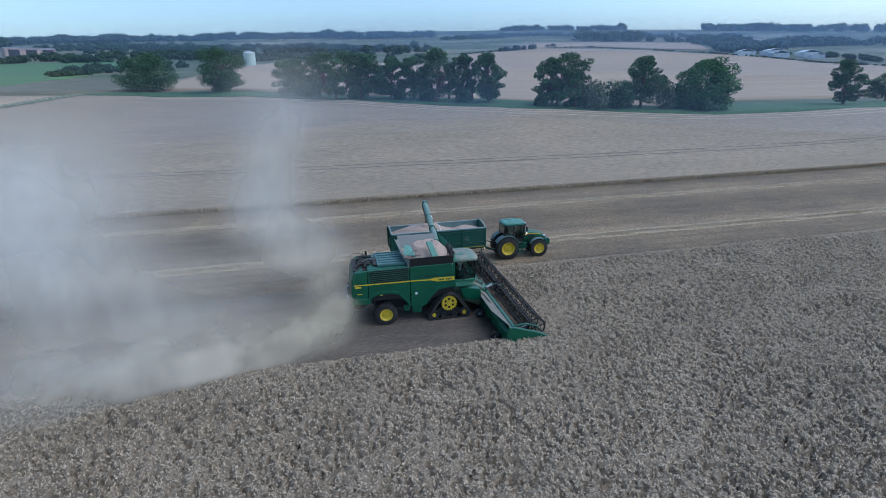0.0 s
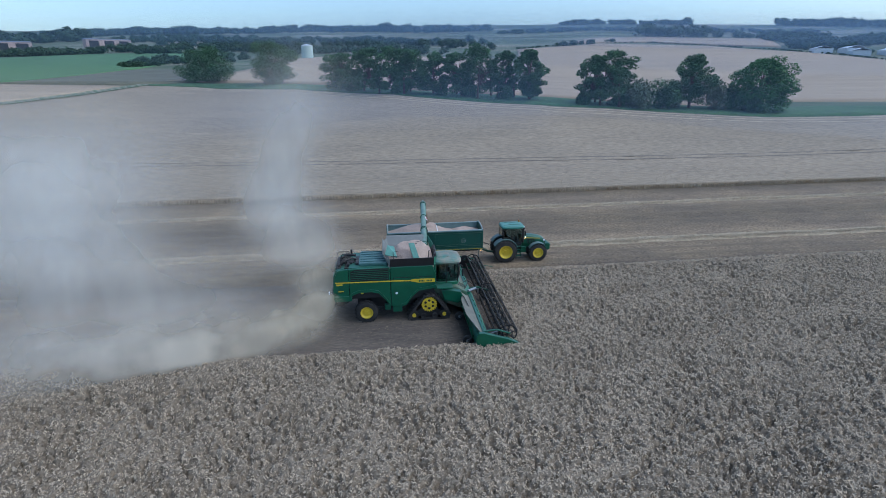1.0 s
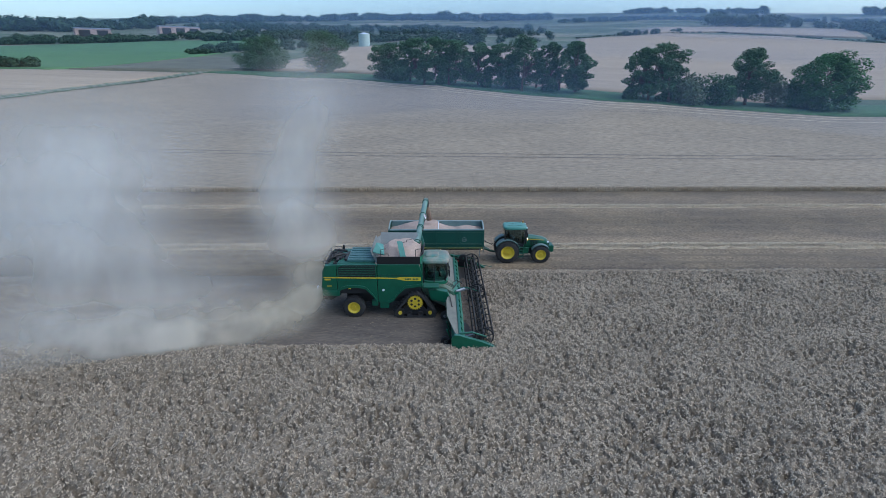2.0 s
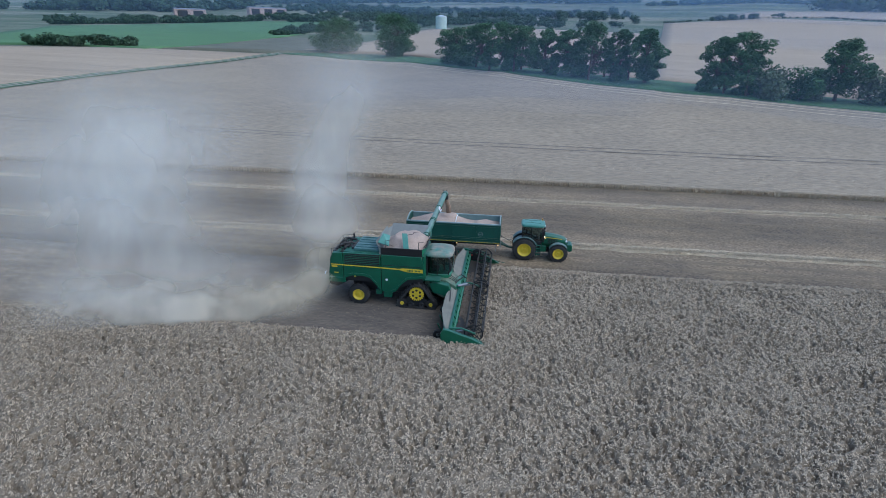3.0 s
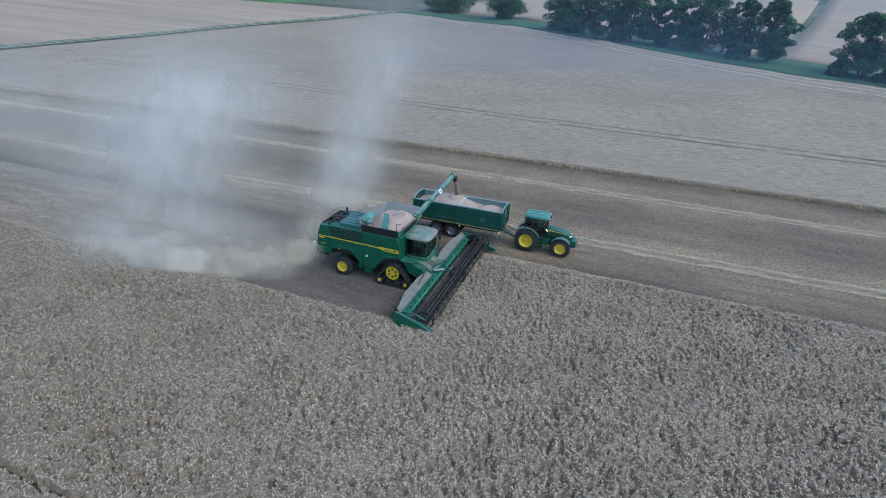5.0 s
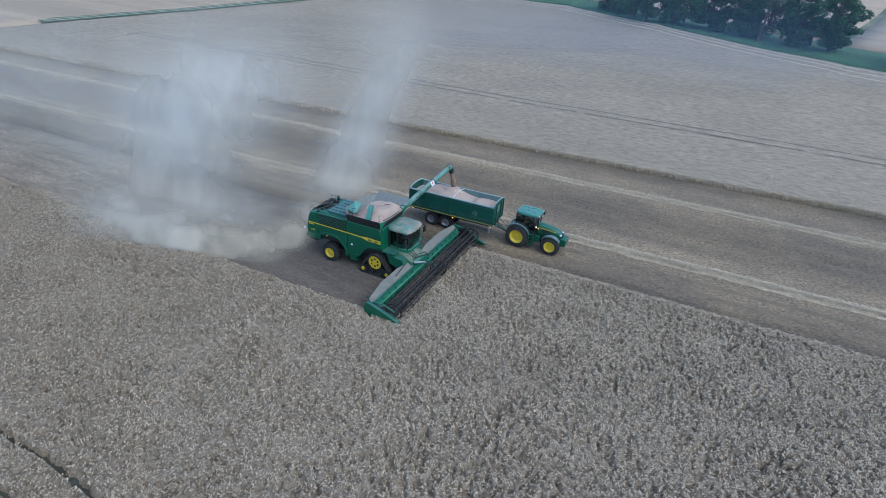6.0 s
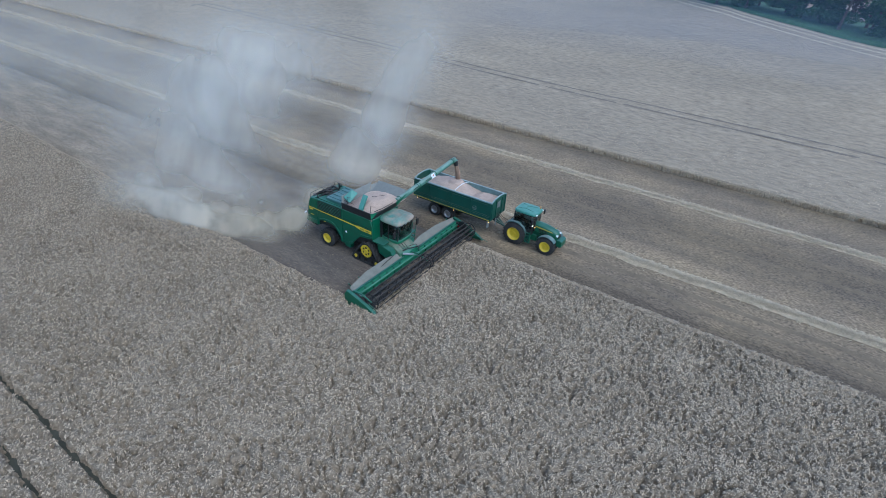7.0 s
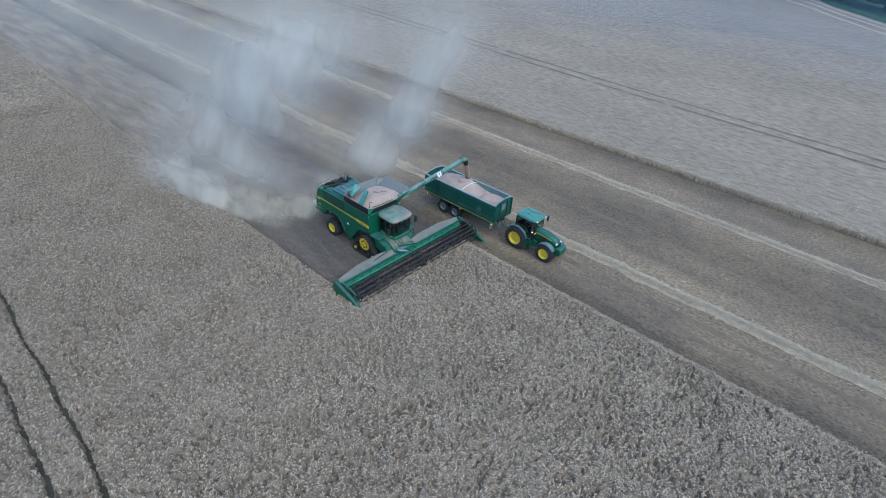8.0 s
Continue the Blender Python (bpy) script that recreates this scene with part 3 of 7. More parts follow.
def roof_bm(x0, x1, y0, y1, z, rise, lap=0.4):
    bm = bmesh.new()
    ym = (y0 + y1) / 2
    pts = [(x0 - lap, y0 - lap, z), (x0 - lap, ym, z + rise), (x0 - lap, y1 + lap, z), (x0 - lap, y1 + lap, z + 0.25), (x0 - lap, ym, z + rise + 0.25), (x0 - lap, y0 - lap, z + 0.25)]
    a = [bm.verts.new(p) for p in pts]
    b = [bm.verts.new((x1 + lap, p[1], p[2])) for p in pts]
    for k in range(6):
        bm.faces.new((a[k], a[(k + 1) % 6], b[(k + 1) % 6], b[k]))
    bm.faces.new(a[::-1])
    bm.faces.new(b)
    return bm


WALL_BRICK = node_mat("weathered_brick", (0.42, 0.3, 0.26), 0.9, 0, 0.25, 0.15, fine=1.0, bump=0.2)
WALL_PALE = node_mat("pale_cladding", (0.62, 0.64, 0.66), 0.7, 0, 0.1, 0.1, fine=1.0, bump=0.1)
ROOF_PALE = node_mat("pale_roof_sheet", (0.66, 0.7, 0.76), 0.6, 0, 0.12, 0.1, fine=1.0, bump=0.1)
ROOF_GREY = node_mat("grey_roof_sheet", (0.2, 0.21, 0.23), 0.7, 0, 0.15, 0.1, fine=1.0, bump=0.1)
DOOR_SHADE = node_mat("doorway_shade", (0.02, 0.022, 0.025), 0.8, 0, 0.2, 0.5, bump=0)


def barn(x, y, turn, lx, ly, h, rise, wall_m, roof_m, label, doors=0):
    z = min(land(x + a, y + b) for a in (-lx / 2, lx / 2) for b in (-ly / 2, ly / 2))
    top = empty("barn", label, "barn", "farm buildings far off", pose(x, y, z, rz=turn))
    bm = bmesh.new()
    box_bm(bm, -lx / 2, lx / 2, -ly / 2, ly / 2, -3, h)
    part("wall", bm, wall_m, top)
    part("roof", roof_bm(-lx / 2, lx / 2, -ly / 2, ly / 2, h, rise), roof_m, top)
    # near-black blocks on the wall stand for the shade inside doorways
    for k in range(doors):
        bm = bmesh.new()
        cx = -lx / 2 + lx * (k + 0.5) / doors
        box_bm(bm, cx - lx * 0.16 / doors * 2, cx + lx * 0.16 / doors * 2, -ly / 2 - 0.25, -ly / 2 + 0.05, 0, h * 0.85)
        part("doorway", bm, DOOR_SHADE, top, "near-black block for a shaded doorway")
    return top


barn(-616, 996, 42, 56, 16, 13, 2.0, WALL_BRICK, ROOF_GREY, "large old brick shed with dark doorways, far off", 2)
barn(-524, 1136, 44, 80, 18, 14, 2.0, WALL_BRICK, ROOF_GREY, "long old brick shed with dark doorways, far off", 3)
for x, y, t, lx, ly, h in [(742, 830, 60, 44, 26, 8), (770, 800, 60, 60, 24, 9), (748, 760, 55, 46, 24, 7), (778, 735, 60, 50, 22, 8), (752, 690, 50, 30, 18, 6)]:
    barn(x, y, t, lx, ly, h, 3.5, WALL_PALE, ROOF_PALE, "low farm building with a pale sheet roof, far off")
z0 = land(-91, 718)
silo = empty("silo", "pale green round grain silo, far off", "silo", m=pose(-91, 718, z0))
bm = bmesh.new()
bmesh.ops.create_cone(bm, cap_ends=True, segments=20, radius1=7.4, radius2=7.4, depth=17, matrix=Matrix.Translation((0, 0, 7)))
part("wall", bm, node_mat("pale_silo_sheet", (0.45, 0.55, 0.5), 0.6, 0, 0.1, 0.1, fine=1, bump=0), silo)
bm = bmesh.new()
bmesh.ops.create_cone(bm, cap_ends=True, segments=20, radius1=7.6, radius2=1.0, depth=2, matrix=Matrix.Translation((0, 0, 16.5)))
part("roof", bm, ROOF_PALE, silo)


# ---- builders for the machines ----
def rbox(x0, x1, y0, y1, z0, z1, bev=0.03, bm=None, segs=2):
    own = bm is None
    bm = bm or bmesh.new()
    vs = box_bm(bm, x0, x1, y0, y1, z0, z1)
    if bev:
        es = list({e for v in vs for e in v.link_edges})
        bmesh.ops.bevel(bm, geom=es, offset=bev, segments=segs, profile=0.6, affect="EDGES")
    return bm


def prism(profile, y0, y1, bev=0.0, bm=None, segs=2):
    """An outline in x and z, drawn out from y0 to y1."""
    bm = bm or bmesh.new()
    a = [bm.verts.new((x, y0, z)) for x, z in profile]
    b = [bm.verts.new((x, y1, z)) for x, z in profile]
    n = len(a)
    fs = [bm.faces.new(a), bm.faces.new(b[::-1])]
    for k in range(n):
        fs.append(bm.faces.new((a[(k + 1) % n], a[k], b[k], b[(k + 1) % n])))
    bmesh.ops.recalc_face_normals(bm, faces=fs)
    if bev:
        es = list({e for f in fs[:2] for e in f.edges})
        bmesh.ops.bevel(bm, geom=es, offset=bev, segments=segs, profile=0.6, affect="EDGES")
    return bm


def rod(points, r, bm=None, sides=8, r_end=None):
    bm = bm or bmesh.new()
    n = len(points)
    tube(bm, points, [r + ((r_end if r_end is not None else r) - r) * i / (n - 1) for i in range(n)], sides)
    return bm


def spin(profile, centre, seg=32, bm=None):
    """A ring shape round the y axis: profile of (radius, y), closed."""
    bm = bm or bmesh.new()
    rings = []
    for k in range(seg):
        a = 2 * math.pi * k / seg
        rings.append([bm.verts.new((centre[0] + r * math.cos(a), centre[1] + y, centre[2] + r * math.sin(a))) for r, y in profile])
    n = len(profile)
    fs = []
    for k in range(seg):
        p, q = rings[k], rings[(k + 1) % seg]
        for i in range(n):
            fs.append(bm.faces.new((p[i], p[(i + 1) % n], q[(i + 1) % n], q[i])))
    bmesh.ops.recalc_face_normals(bm, faces=fs)
    return bm


def disc_y(centre, r, y0, y1, seg=24, bm=None):
    bm = bm or bmesh.new()
    a = [bm.verts.new((centre[0] + r * math.cos(t), y0, centre[2] + r * math.sin(t))) for t in (2 * math.pi * k / seg for k in range(seg))]
    b = [bm.verts.new((v.co.x, y1, v.co.z)) for v in a]
    fs = [bm.faces.new(a), bm.faces.new(b[::-1])] + [bm.faces.new((a[(k + 1) % seg], a[k], b[k], b[(k + 1) % seg])) for k in range(seg)]
    bmesh.ops.recalc_face_normals(bm, faces=fs)
    return bm


def poly(points, thick, bm=None):
    """A flat plate through the points, given a thickness."""
    bm = bm or bmesh.new()
    p = [Vector(q) for q in points]
    n = (p[1] - p[0]).cross(p[2] - p[0]).normalized() * thick
    a, b = [bm.verts.new(q) for q in p], [bm.verts.new(q + n) for q in p]
    k = len(p)
    fs = [bm.faces.new(a), bm.faces.new(b[::-1])] + [bm.faces.new((a[(i + 1) % k], a[i], b[i], b[(i + 1) % k])) for i in range(k)]
    bmesh.ops.recalc_face_normals(bm, faces=fs)
    return bm


def loft(sections, bm=None, seg=40, inside=0.0):
    """Rounded outlines (centre x, centre y, half length, half width, z, squareness), stacked and closed; inside: wall thickness of a hollow shell."""
    bm = bm or bmesh.new()
    for shell in ((0.0,) if not inside else (0.0, inside)):
        rings = []
        for cx, cy, hx, hy, z, e in sections:
            row = []
            for k in range(seg):
                a = 2 * math.pi * k / seg
                c, t = math.cos(a), math.sin(a)
                row.append(bm.verts.new((cx + (hx - shell) * math.copysign(abs(c) ** (2 / e), c), cy + (hy - shell) * math.copysign(abs(t) ** (2 / e), t), z)))
            rings.append(row)
        for p, q in zip(rings, rings[1:]):
            for k in range(seg):
                f = (p[k], p[(k + 1) % seg], q[(k + 1) % seg], q[k])
                bm.faces.new(f if not shell else f[::-1])
        if not inside:
            bm.faces.new(rings[0][::-1])
            bm.faces.new(rings[-1])
    return bm


class Machine:
    """A thing whose parts are given in field coordinates."""

    def __init__(self, name, label, category, at):
        self.at = Vector(at)
        self.top = empty(name, label, category, m=Matrix.Translation(self.at))

    def add(self, name, bm, mat, label="", parent=None, smooth=False):
        bmesh.ops.translate(bm, verts=bm.verts, vec=-self.at)
        return part(name, bm, mat, parent or self.top, label, smooth)

    def split(self, name, bm, mat, label="", parent=None):
        """Each loose piece becomes a part of its own."""
        bm.verts.index_update()
        todo = set(bm.verts)
        while todo:
            seed = todo.pop()
            piece, edge = {seed}, [seed]
            while edge:
                for e in edge.pop().link_edges:
                    for v in e.verts:
                        if v in todo:
                            todo.discard(v)
                            piece.add(v)
                            edge.append(v)
            own, made = bmesh.new(), {}
            for v in sorted(piece, key=lambda v: v.index):
                made[v] = own.verts.new(v.co)
            for f in bm.faces:
                if f.verts[0] in piece:
                    own.faces.new([made[v] for v in f.verts])
            self.add(name, own, mat, label, parent)
        bm.free()


def wheel(mac, c, r, width, rim_r, outer, rim_mat, lugs=22, name="wheel", dish=0.12):
    """Tyre with slanted lugs, dished rim, hub. c: centre of the outer face; outer: -1 where the outer face looks to lower y."""
    s = -outer
    w = width
    hub = disc_y(c, rim_r * 0.28, c[1] + s * dish * 0.5, c[1] + s * (dish + 0.3), 16)
    for k in range(8):
        a = 2 * math.pi * k / 8
        bc = (c[0] + rim_r * 0.4 * math.cos(a), c[1], c[2] + rim_r * 0.4 * math.sin(a))
        disc_y(bc, 0.03, c[1] + s * (dish - 0.03), c[1] + s * (dish + 0.05), 6, hub)
    top = mac.add(name, hub, rim_mat, "wheel with a coloured rim and a lugged tyre")
    m = [(rim_r, 0.02), (rim_r + 0.04, 0.0), (r * 0.86, 0.02), (r * 0.95, 0.07), (r * 0.965, w * 0.5), (r * 0.95, w - 0.07), (r * 0.86, w - 0.02), (rim_r + 0.04, w), (rim_r, w - 0.02)]
    bm = spin([(a, s * b) for a, b in m], c, 40)
    for k in range(lugs):
        for half in (0, 1):
            a = 2 * math.pi * (k + half * 0.5) / lugs
            lug = bmesh.new()
            box_bm(lug, -w * 0.29, w * 0.29, -0.035, 0.035, -0.04, 0.035)
            turn = Matrix.Rotation(radians(42 if half else -42), 4, "Z") @ Matrix.Identity(4)
            base = Matrix.Translation((c[0] + r * 0.965 * math.cos(a), c[1] + s * w * (0.27 if half else 0.73), c[2] + r * 0.965 * math.sin(a)))
            face = Matrix(((0, -math.sin(a), math.cos(a), 0), (1, 0, 0, 0), (0, math.cos(a), math.sin(a), 0), (0, 0, 0, 1)))
            lug.transform(base @ face @ turn)
            tmp = bpy.data.meshes.new("lug")
            lug.to_mesh(tmp)
            lug.free()
            bm.from_mesh(tmp)
            bpy.data.meshes.remove(tmp)
    mac.add("tyre", bm, RUBBER, "black lugged tyre, dusty", top)
    m = [(rim_r + 0.02, 0.0), (rim_r - 0.03, 0.03), (rim_r * 0.86, dish * 0.5), (rim_r * 0.8, dish * 1.2), (rim_r * 0.5, dish), (0.02, dish), (0.02, dish + 0.04), (rim_r * 0.8, dish + 0.05), (rim_r * 0.9, w * 0.9), (rim_r + 0.02, w)]
    mac.add("rim", spin([(a, s * b) for a, b in m], c, 32), rim_mat, "", top, True)
    return top


# ---- combine harvester ----
cb = Machine("combine_harvester", "green combine harvester on tracks, dusty, emptying grain into a trailer", "combine harvester", (2.4, 1.7, 0))
YN, YF = 0.12, 3.28
hull = [(-1.75, 1.6), (-1.75, 3.6), (-1.2, 3.72), (1.6, 3.78), (4.55, 3.9), (4.55, 1.9), (3.2, 1.5), (2.4, 1.2), (1.6, 1.4), (0.9, 1.7), (-0.8, 1.7)]
cb.add("hull", prism(hull, YN + 0.14, YF - 0.14, 0.05), BLACK, "dark inner body behind the panels")
arch_f = [(-1.95, 1.6), (-1.3, 1.68), (-1.05, 1.86), (-0.75, 2.08), (-0.4, 2.2), (0.4, 2.22), (0.85, 2.1), (1.3, 1.6), (1.62, 1.1)]
arch_r = [(2.3, 1.06), (2.65, 1.2), (3.05, 1.75), (3.5, 2.16), (4.3, 2.26), (4.62, 2.34)]
for y0, y1 in ((YN, YN + 0.16), (YF - 0.16, YF)):
    near = y0 == YN
    yo = y0 - 0.004 if near else y1 + 0.004
    y_out = (yo - 0.012, yo) if near else (yo, yo + 0.012)
    cb.add("rear_panel", prism([(-2.12, 1.62), (-2.08, 2.4), (-1.92, 3.3), (-1.7, 3.76), (-1.05, 3.84), (-1.05, 1.84), (-1.35, 1.62)], y0, y1, 0.05), GREEN, "rounded green rear side panel")
    sp = [(-1.02, 1.9), (-1.02, 3.84), (1.62, 3.86), (1.62, 1.12)] + arch_f[-2:2:-1]
    cb.add("side_panel", prism(sp, y0, y1, 0.045), GREEN, "green side panel over the rear wheel")
    fp = [(1.66, 1.1), (1.66, 3.86), (4.42, 3.84), (4.62, 3.2), (4.62, 2.34)] + arch_r[-2::-1]
    cb.add("side_panel", prism(fp, y0, y1, 0.045), GREEN, "green side panel over the track")
    # raised crease that follows the lower edge
    for nm, line in (("skirt", arch_f[1:]), ("skirt", arch_r)):
        bm = prism([(x, z - 0.02) for x, z in line] + [(x, z + 0.16) for x, z in reversed(line)], y_out[0] - (0.035 if near else 0), y_out[1] + (0 if near else 0.035))
        cb.add(nm, bm, GREEN, "flared lower edge of the side panels")
    # yellow band with its broad front end
    cb.add("stripe", prism([(-1.9, 2.9), (-1.9, 2.97), (1.9, 2.93), (2.9, 2.9), (3.2, 2.96), (4.55, 2.94), (4.55, 2.68), (3.45, 2.69), (2.95, 2.82), (1.9, 2.85)], *y_out), YELLOW, "yellow band")
    bm = bmesh.new()
    for k in range(9):
        if k != 4:
            prism([(3.5 + k * 0.1, 2.75), (3.5 + k * 0.1, 2.87), (3.57 + k * 0.1, 2.87), (3.57 + k * 0.1, 2.75)], y_out[0] - (0.006 if near else -0.016), y_out[1] - (0.016 if near else -0.006), 0, bm)
    cb.split("letter_bar", bm, GREEN, "small dark marks on the yellow band")
    bm = bmesh.new()
    prism([(-1.85, 2.74), (-1.85, 2.84), (-1.45, 2.84), (-1.45, 2.74)], *y_out, 0, bm)
    prism([(-1.72, 2.3), (-1.72, 2.36), (-1.4, 2.36), (-1.4, 2.3)], *y_out, 0, bm)
    cb.split("letter_bar", bm, YELLOW, "small yellow marks")
    # cooling grille with slats
    fr = prism([(-0.9, 2.99), (-0.9, 3.66), (-0.6, 3.8), (1.54, 3.81), (1.54, 2.99)], *y_out, 0)
    gr = cb.add("grille", fr, BLACK, "black cooling grille")
    for k in range(6):
        z = 3.06 + k * 0.125
        bm = prism([(-0.86 + 0.2 * (k > 4), z), (-0.86 + 0.2 * (k > 4), z + 0.035), (1.5, z + 0.035), (1.5, z)], y_out[0] - (0.02 if near else -0.01), y_out[1] - (0.01 if near else -0.02))
        cb.add("slat", bm, GREEN, "", gr)
    cb.add("seam", prism([(1.86, 3.1), (1.86, 3.125), (4.42, 3.12), (4.42, 3.095)], *y_out), BLACK, "dark panel joint")
    cb.add("seam", prism([(1.86, 2.95), (1.835, 2.95), (1.835, 3.125), (1.86, 3.125)], *y_out), BLACK, "dark panel joint")
    cb.add("emblem", disc_y((2.02, 0, 2.02), 0.09, *y_out, 16), WHITE, "small round pale badge")
    bm = bmesh.new()
    for x in (-1.75, -0.3):
        rbox(x, x + 0.16, yo - 0.02 if near else yo, yo if near else yo + 0.02, 1.72 if x < -1 else 2.1, 1.86 if x < -1 else 2.22, 0, bm)
    cb.split("reflector", bm, YELLOW, "yellow reflectors")
cb.add("front_wall", rbox(4.5, 4.64, YN + 0.1, YF - 0.1, 2.1, 3.88, 0.05), GREEN, "green front wall of the body behind the cab")
# rear hood, chopper and spreader
cb.add("rear_hood", prism([(-2.12, 2.1), (-2.02, 3.3), (-1.82, 3.72), (-1.3, 3.82), (-1.3, 2.0)], YN + 0.12, YF - 0.12, 0.12), GREEN, "rounded green rear hood")
cb.add("chopper", prism([(-2.2, 1.2), (-2.3, 1.9), (-1.9, 2.1), (-1.0, 2.05), (-0.9, 1.5), (-1.6, 1.1)], 0.5, 2.9, 0.05), BLACK, "dark straw chopper")
cb.add("rear_beam", rbox(-2.2, -0.9, 0.06, 0.2, 1.62, 1.98, 0.03), GREEN, "green lower rear beam")
cb.add("rear_beam", rbox(-2.2, -0.9, 3.2, 3.34, 1.62, 1.98, 0.03), GREEN, "green lower rear beam")
for y in (0.2, 2.55):
    cb.add("spreader_plate", poly([(-2.5, y, 1.35), (-2.5, y + 0.65, 1.35), (-2.25, y + 0.65, 1.95), (-2.25, y, 1.95)], 0.03), SPREADER, "pale blue-grey spreader plate")
for y in (0.02, 3.3):
    mb = cb.add("marker_board", rbox(-2.35, -2.3, y, y + 0.22, 2.02, 2.34, 0), WHITE, "red and white marker board")
    bm = bmesh.new()
    for k in range(3):
        poly([(-2.356, y, 2.04 + k * 0.1), (-2.356, y + 0.22, 2.1 + k * 0.1), (-2.356, y + 0.22, 2.15 + k * 0.1), (-2.356, y, 2.09 + k * 0.1)], 0.004, bm)
    cb.add("stripes", bm, RED, "", mb)
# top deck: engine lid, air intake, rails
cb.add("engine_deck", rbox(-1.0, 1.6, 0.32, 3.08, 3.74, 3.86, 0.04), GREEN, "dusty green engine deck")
cb.add("engine_lid", rbox(-0.35, 1.5, 0.5, 2.9, 3.86, 4.08, 0.07), HOOD, "dusty engine lid with ribs, sky sheen in its grey-green colour")
bm = bmesh.new()
for k in range(5):
    rbox(-0.25, 1.4, 0.75 + k * 0.46, 0.84 + k * 0.46, 4.06, 4.13, 0.01, bm)
cb.split("rib", bm, HOOD)
bm = rbox(-1.85, -0.35, 0.55, 2.85, 3.66, 3.78, 0.02)
for k in range(9):
    a = k * 0.9
    rbox(-1.7 + 0.14 * k, -1.56 + 0.15 * k, 0.8 + 0.22 * (k % 4), 1.5 + 0.25 * (k % 5), 3.74, 3.9 + 0.05 * (k % 3), 0.03, bm)
cb.add("engine_bay", bm, BLACK, "open dark engine bay")
bm = rod([(-1.5, 1.0, 3.9), (-1.3, 1.2, 4.08), (-0.8, 1.5, 4.1), (-0.4, 1.6, 3.95)], 0.07)
rod([(-1.6, 2.2, 3.85), (-1.2, 2.3, 4.1), (-0.6, 2.2, 4.05)], 0.09, bm)
rod([(-0.9, 2.6, 3.8), (-0.9, 2.6, 4.35)], 0.07, bm)
for k in range(4):
    y = 0.85 + 0.45 * k
    rod([(-1.65, y, 3.84), (-1.5, y + 0.12, 4.02 + 0.03 * k), (-1.25, y + 0.3, 4.04), (-1.05, y + 0.22, 3.86)], 0.035, bm, 6)
cb.split("pipe", bm, BLACK, "dark engine pipes")
bm = bmesh.new()
for y in (0.35, 3.05):
    rod([(-1.88, y, 3.6), (-1.88, y, 4.0), (-1.7, y, 4.08), (-1.1, y, 4.06)], 0.016, bm, 6)
    rod([(-1.1, y, 3.7), (-1.1, y, 4.06)], 0.016, bm, 6)
rod([(-1.88, 0.35, 4.0), (-1.88, 3.05, 4.0)], 0.016, bm, 6)
cb.add("handrail", bm, BLACK, "thin dark handrail")
# grain tank: flaps, heap and cross auger
cb.add("tank_flap", poly([(1.66, 0.16, 3.84), (4.5, 0.16, 3.84), (4.5, 0.1, 4.4), (1.66, 0.1, 4.4)], -0.05), BLACK, "black side flap of the grain tank")
cb.add("tank_flap", poly([(1.6, 3.22, 3.82), (4.4, 3.22, 3.82), (4.15, 4.85, 4.46), (1.5, 4.75, 4.52)], 0.05), SHEET, "dusty grey side flap of the grain tank")
bm = bmesh.new()
for k in range(5):
    x = 1.75 + k * 0.62
    poly([(x, 3.34, 3.8), (x + 0.06, 3.34, 3.8), (x + 0.02, 4.78, 4.38), (x - 0.04, 4.78, 4.38)], -0.05, bm)
cb.split("rib", bm, GREEN_DUSTY)
cb.add("tank_flap", poly([(1.66, 0.2, 3.84), (1.66, 3.2, 3.84), (1.2, 4.0, 4.56), (1.2, 0.6, 4.62)], 0.04), SHEET, "dusty grey rear flap of the grain tank")
cb.add("tank_flap", poly([(4.5, 0.2, 3.86), (4.5, 3.2, 3.86), (4.74, 2.8, 4.36), (4.74, 0.6, 4.36)], -0.03), BLACK, "dark front flap of the grain tank")
for x0, x1 in ((1.66, 1.28), (4.5, 4.74)):
    for y0, y1, y2 in ((0.16, 0.6, 0.1), (3.22, 4.0 if x1 < 2 else 2.8, 4.7)):
        z2 = 4.4 if y0 < 1 else 4.48
        cb.add("corner_sheet", poly([(x0, y0, 3.84), (x1, y1, 4.4), (x0, y2, z2)], 0.02), SHEET if x1 < 2 else GREEN_DUSTY, "flexible corner sheet of the grain tank")


def heap(x0, x1, y0, y1, z_edge, peaks, n=36, m=20, jitter=0.02):
    """A heap of grain: a lumpy top that falls to the walls."""
    bm = bmesh.new()
    grid = []
    for j in range(m + 1):
        row = []
        for i in range(n + 1):
            x, y = x0 + (x1 - x0) * i / n, y0 + (y1 - y0) * j / m
            z = z_edge + max(0.0, max(h * min(1.0, 0.72 + 0.72 * math.cos(math.pi * min(1.0, math.hypot((x - px) / rx, (y - py) / ry)))) for px, py, h, rx, ry in peaks))
            z += jitter * noise.noise((x * 3, y * 3, 1.7)) + 0.5 * jitter * noise.noise((x * 9, y * 9, 4.7))
            row.append(bm.verts.new((x, y, z)))
        grid.append(row)
    for j in range(m):
        for i in range(n):
            bm.faces.new((grid[j][i], grid[j][i + 1], grid[j + 1][i + 1], grid[j + 1][i]))
    foot = [bm.verts.new((v.co.x, v.co.y, z_edge - 0.3)) for v in grid[0]]
    for i in range(n):
        bm.faces.new((foot[i], foot[i + 1], grid[0][i + 1], grid[0][i]))
    return bm


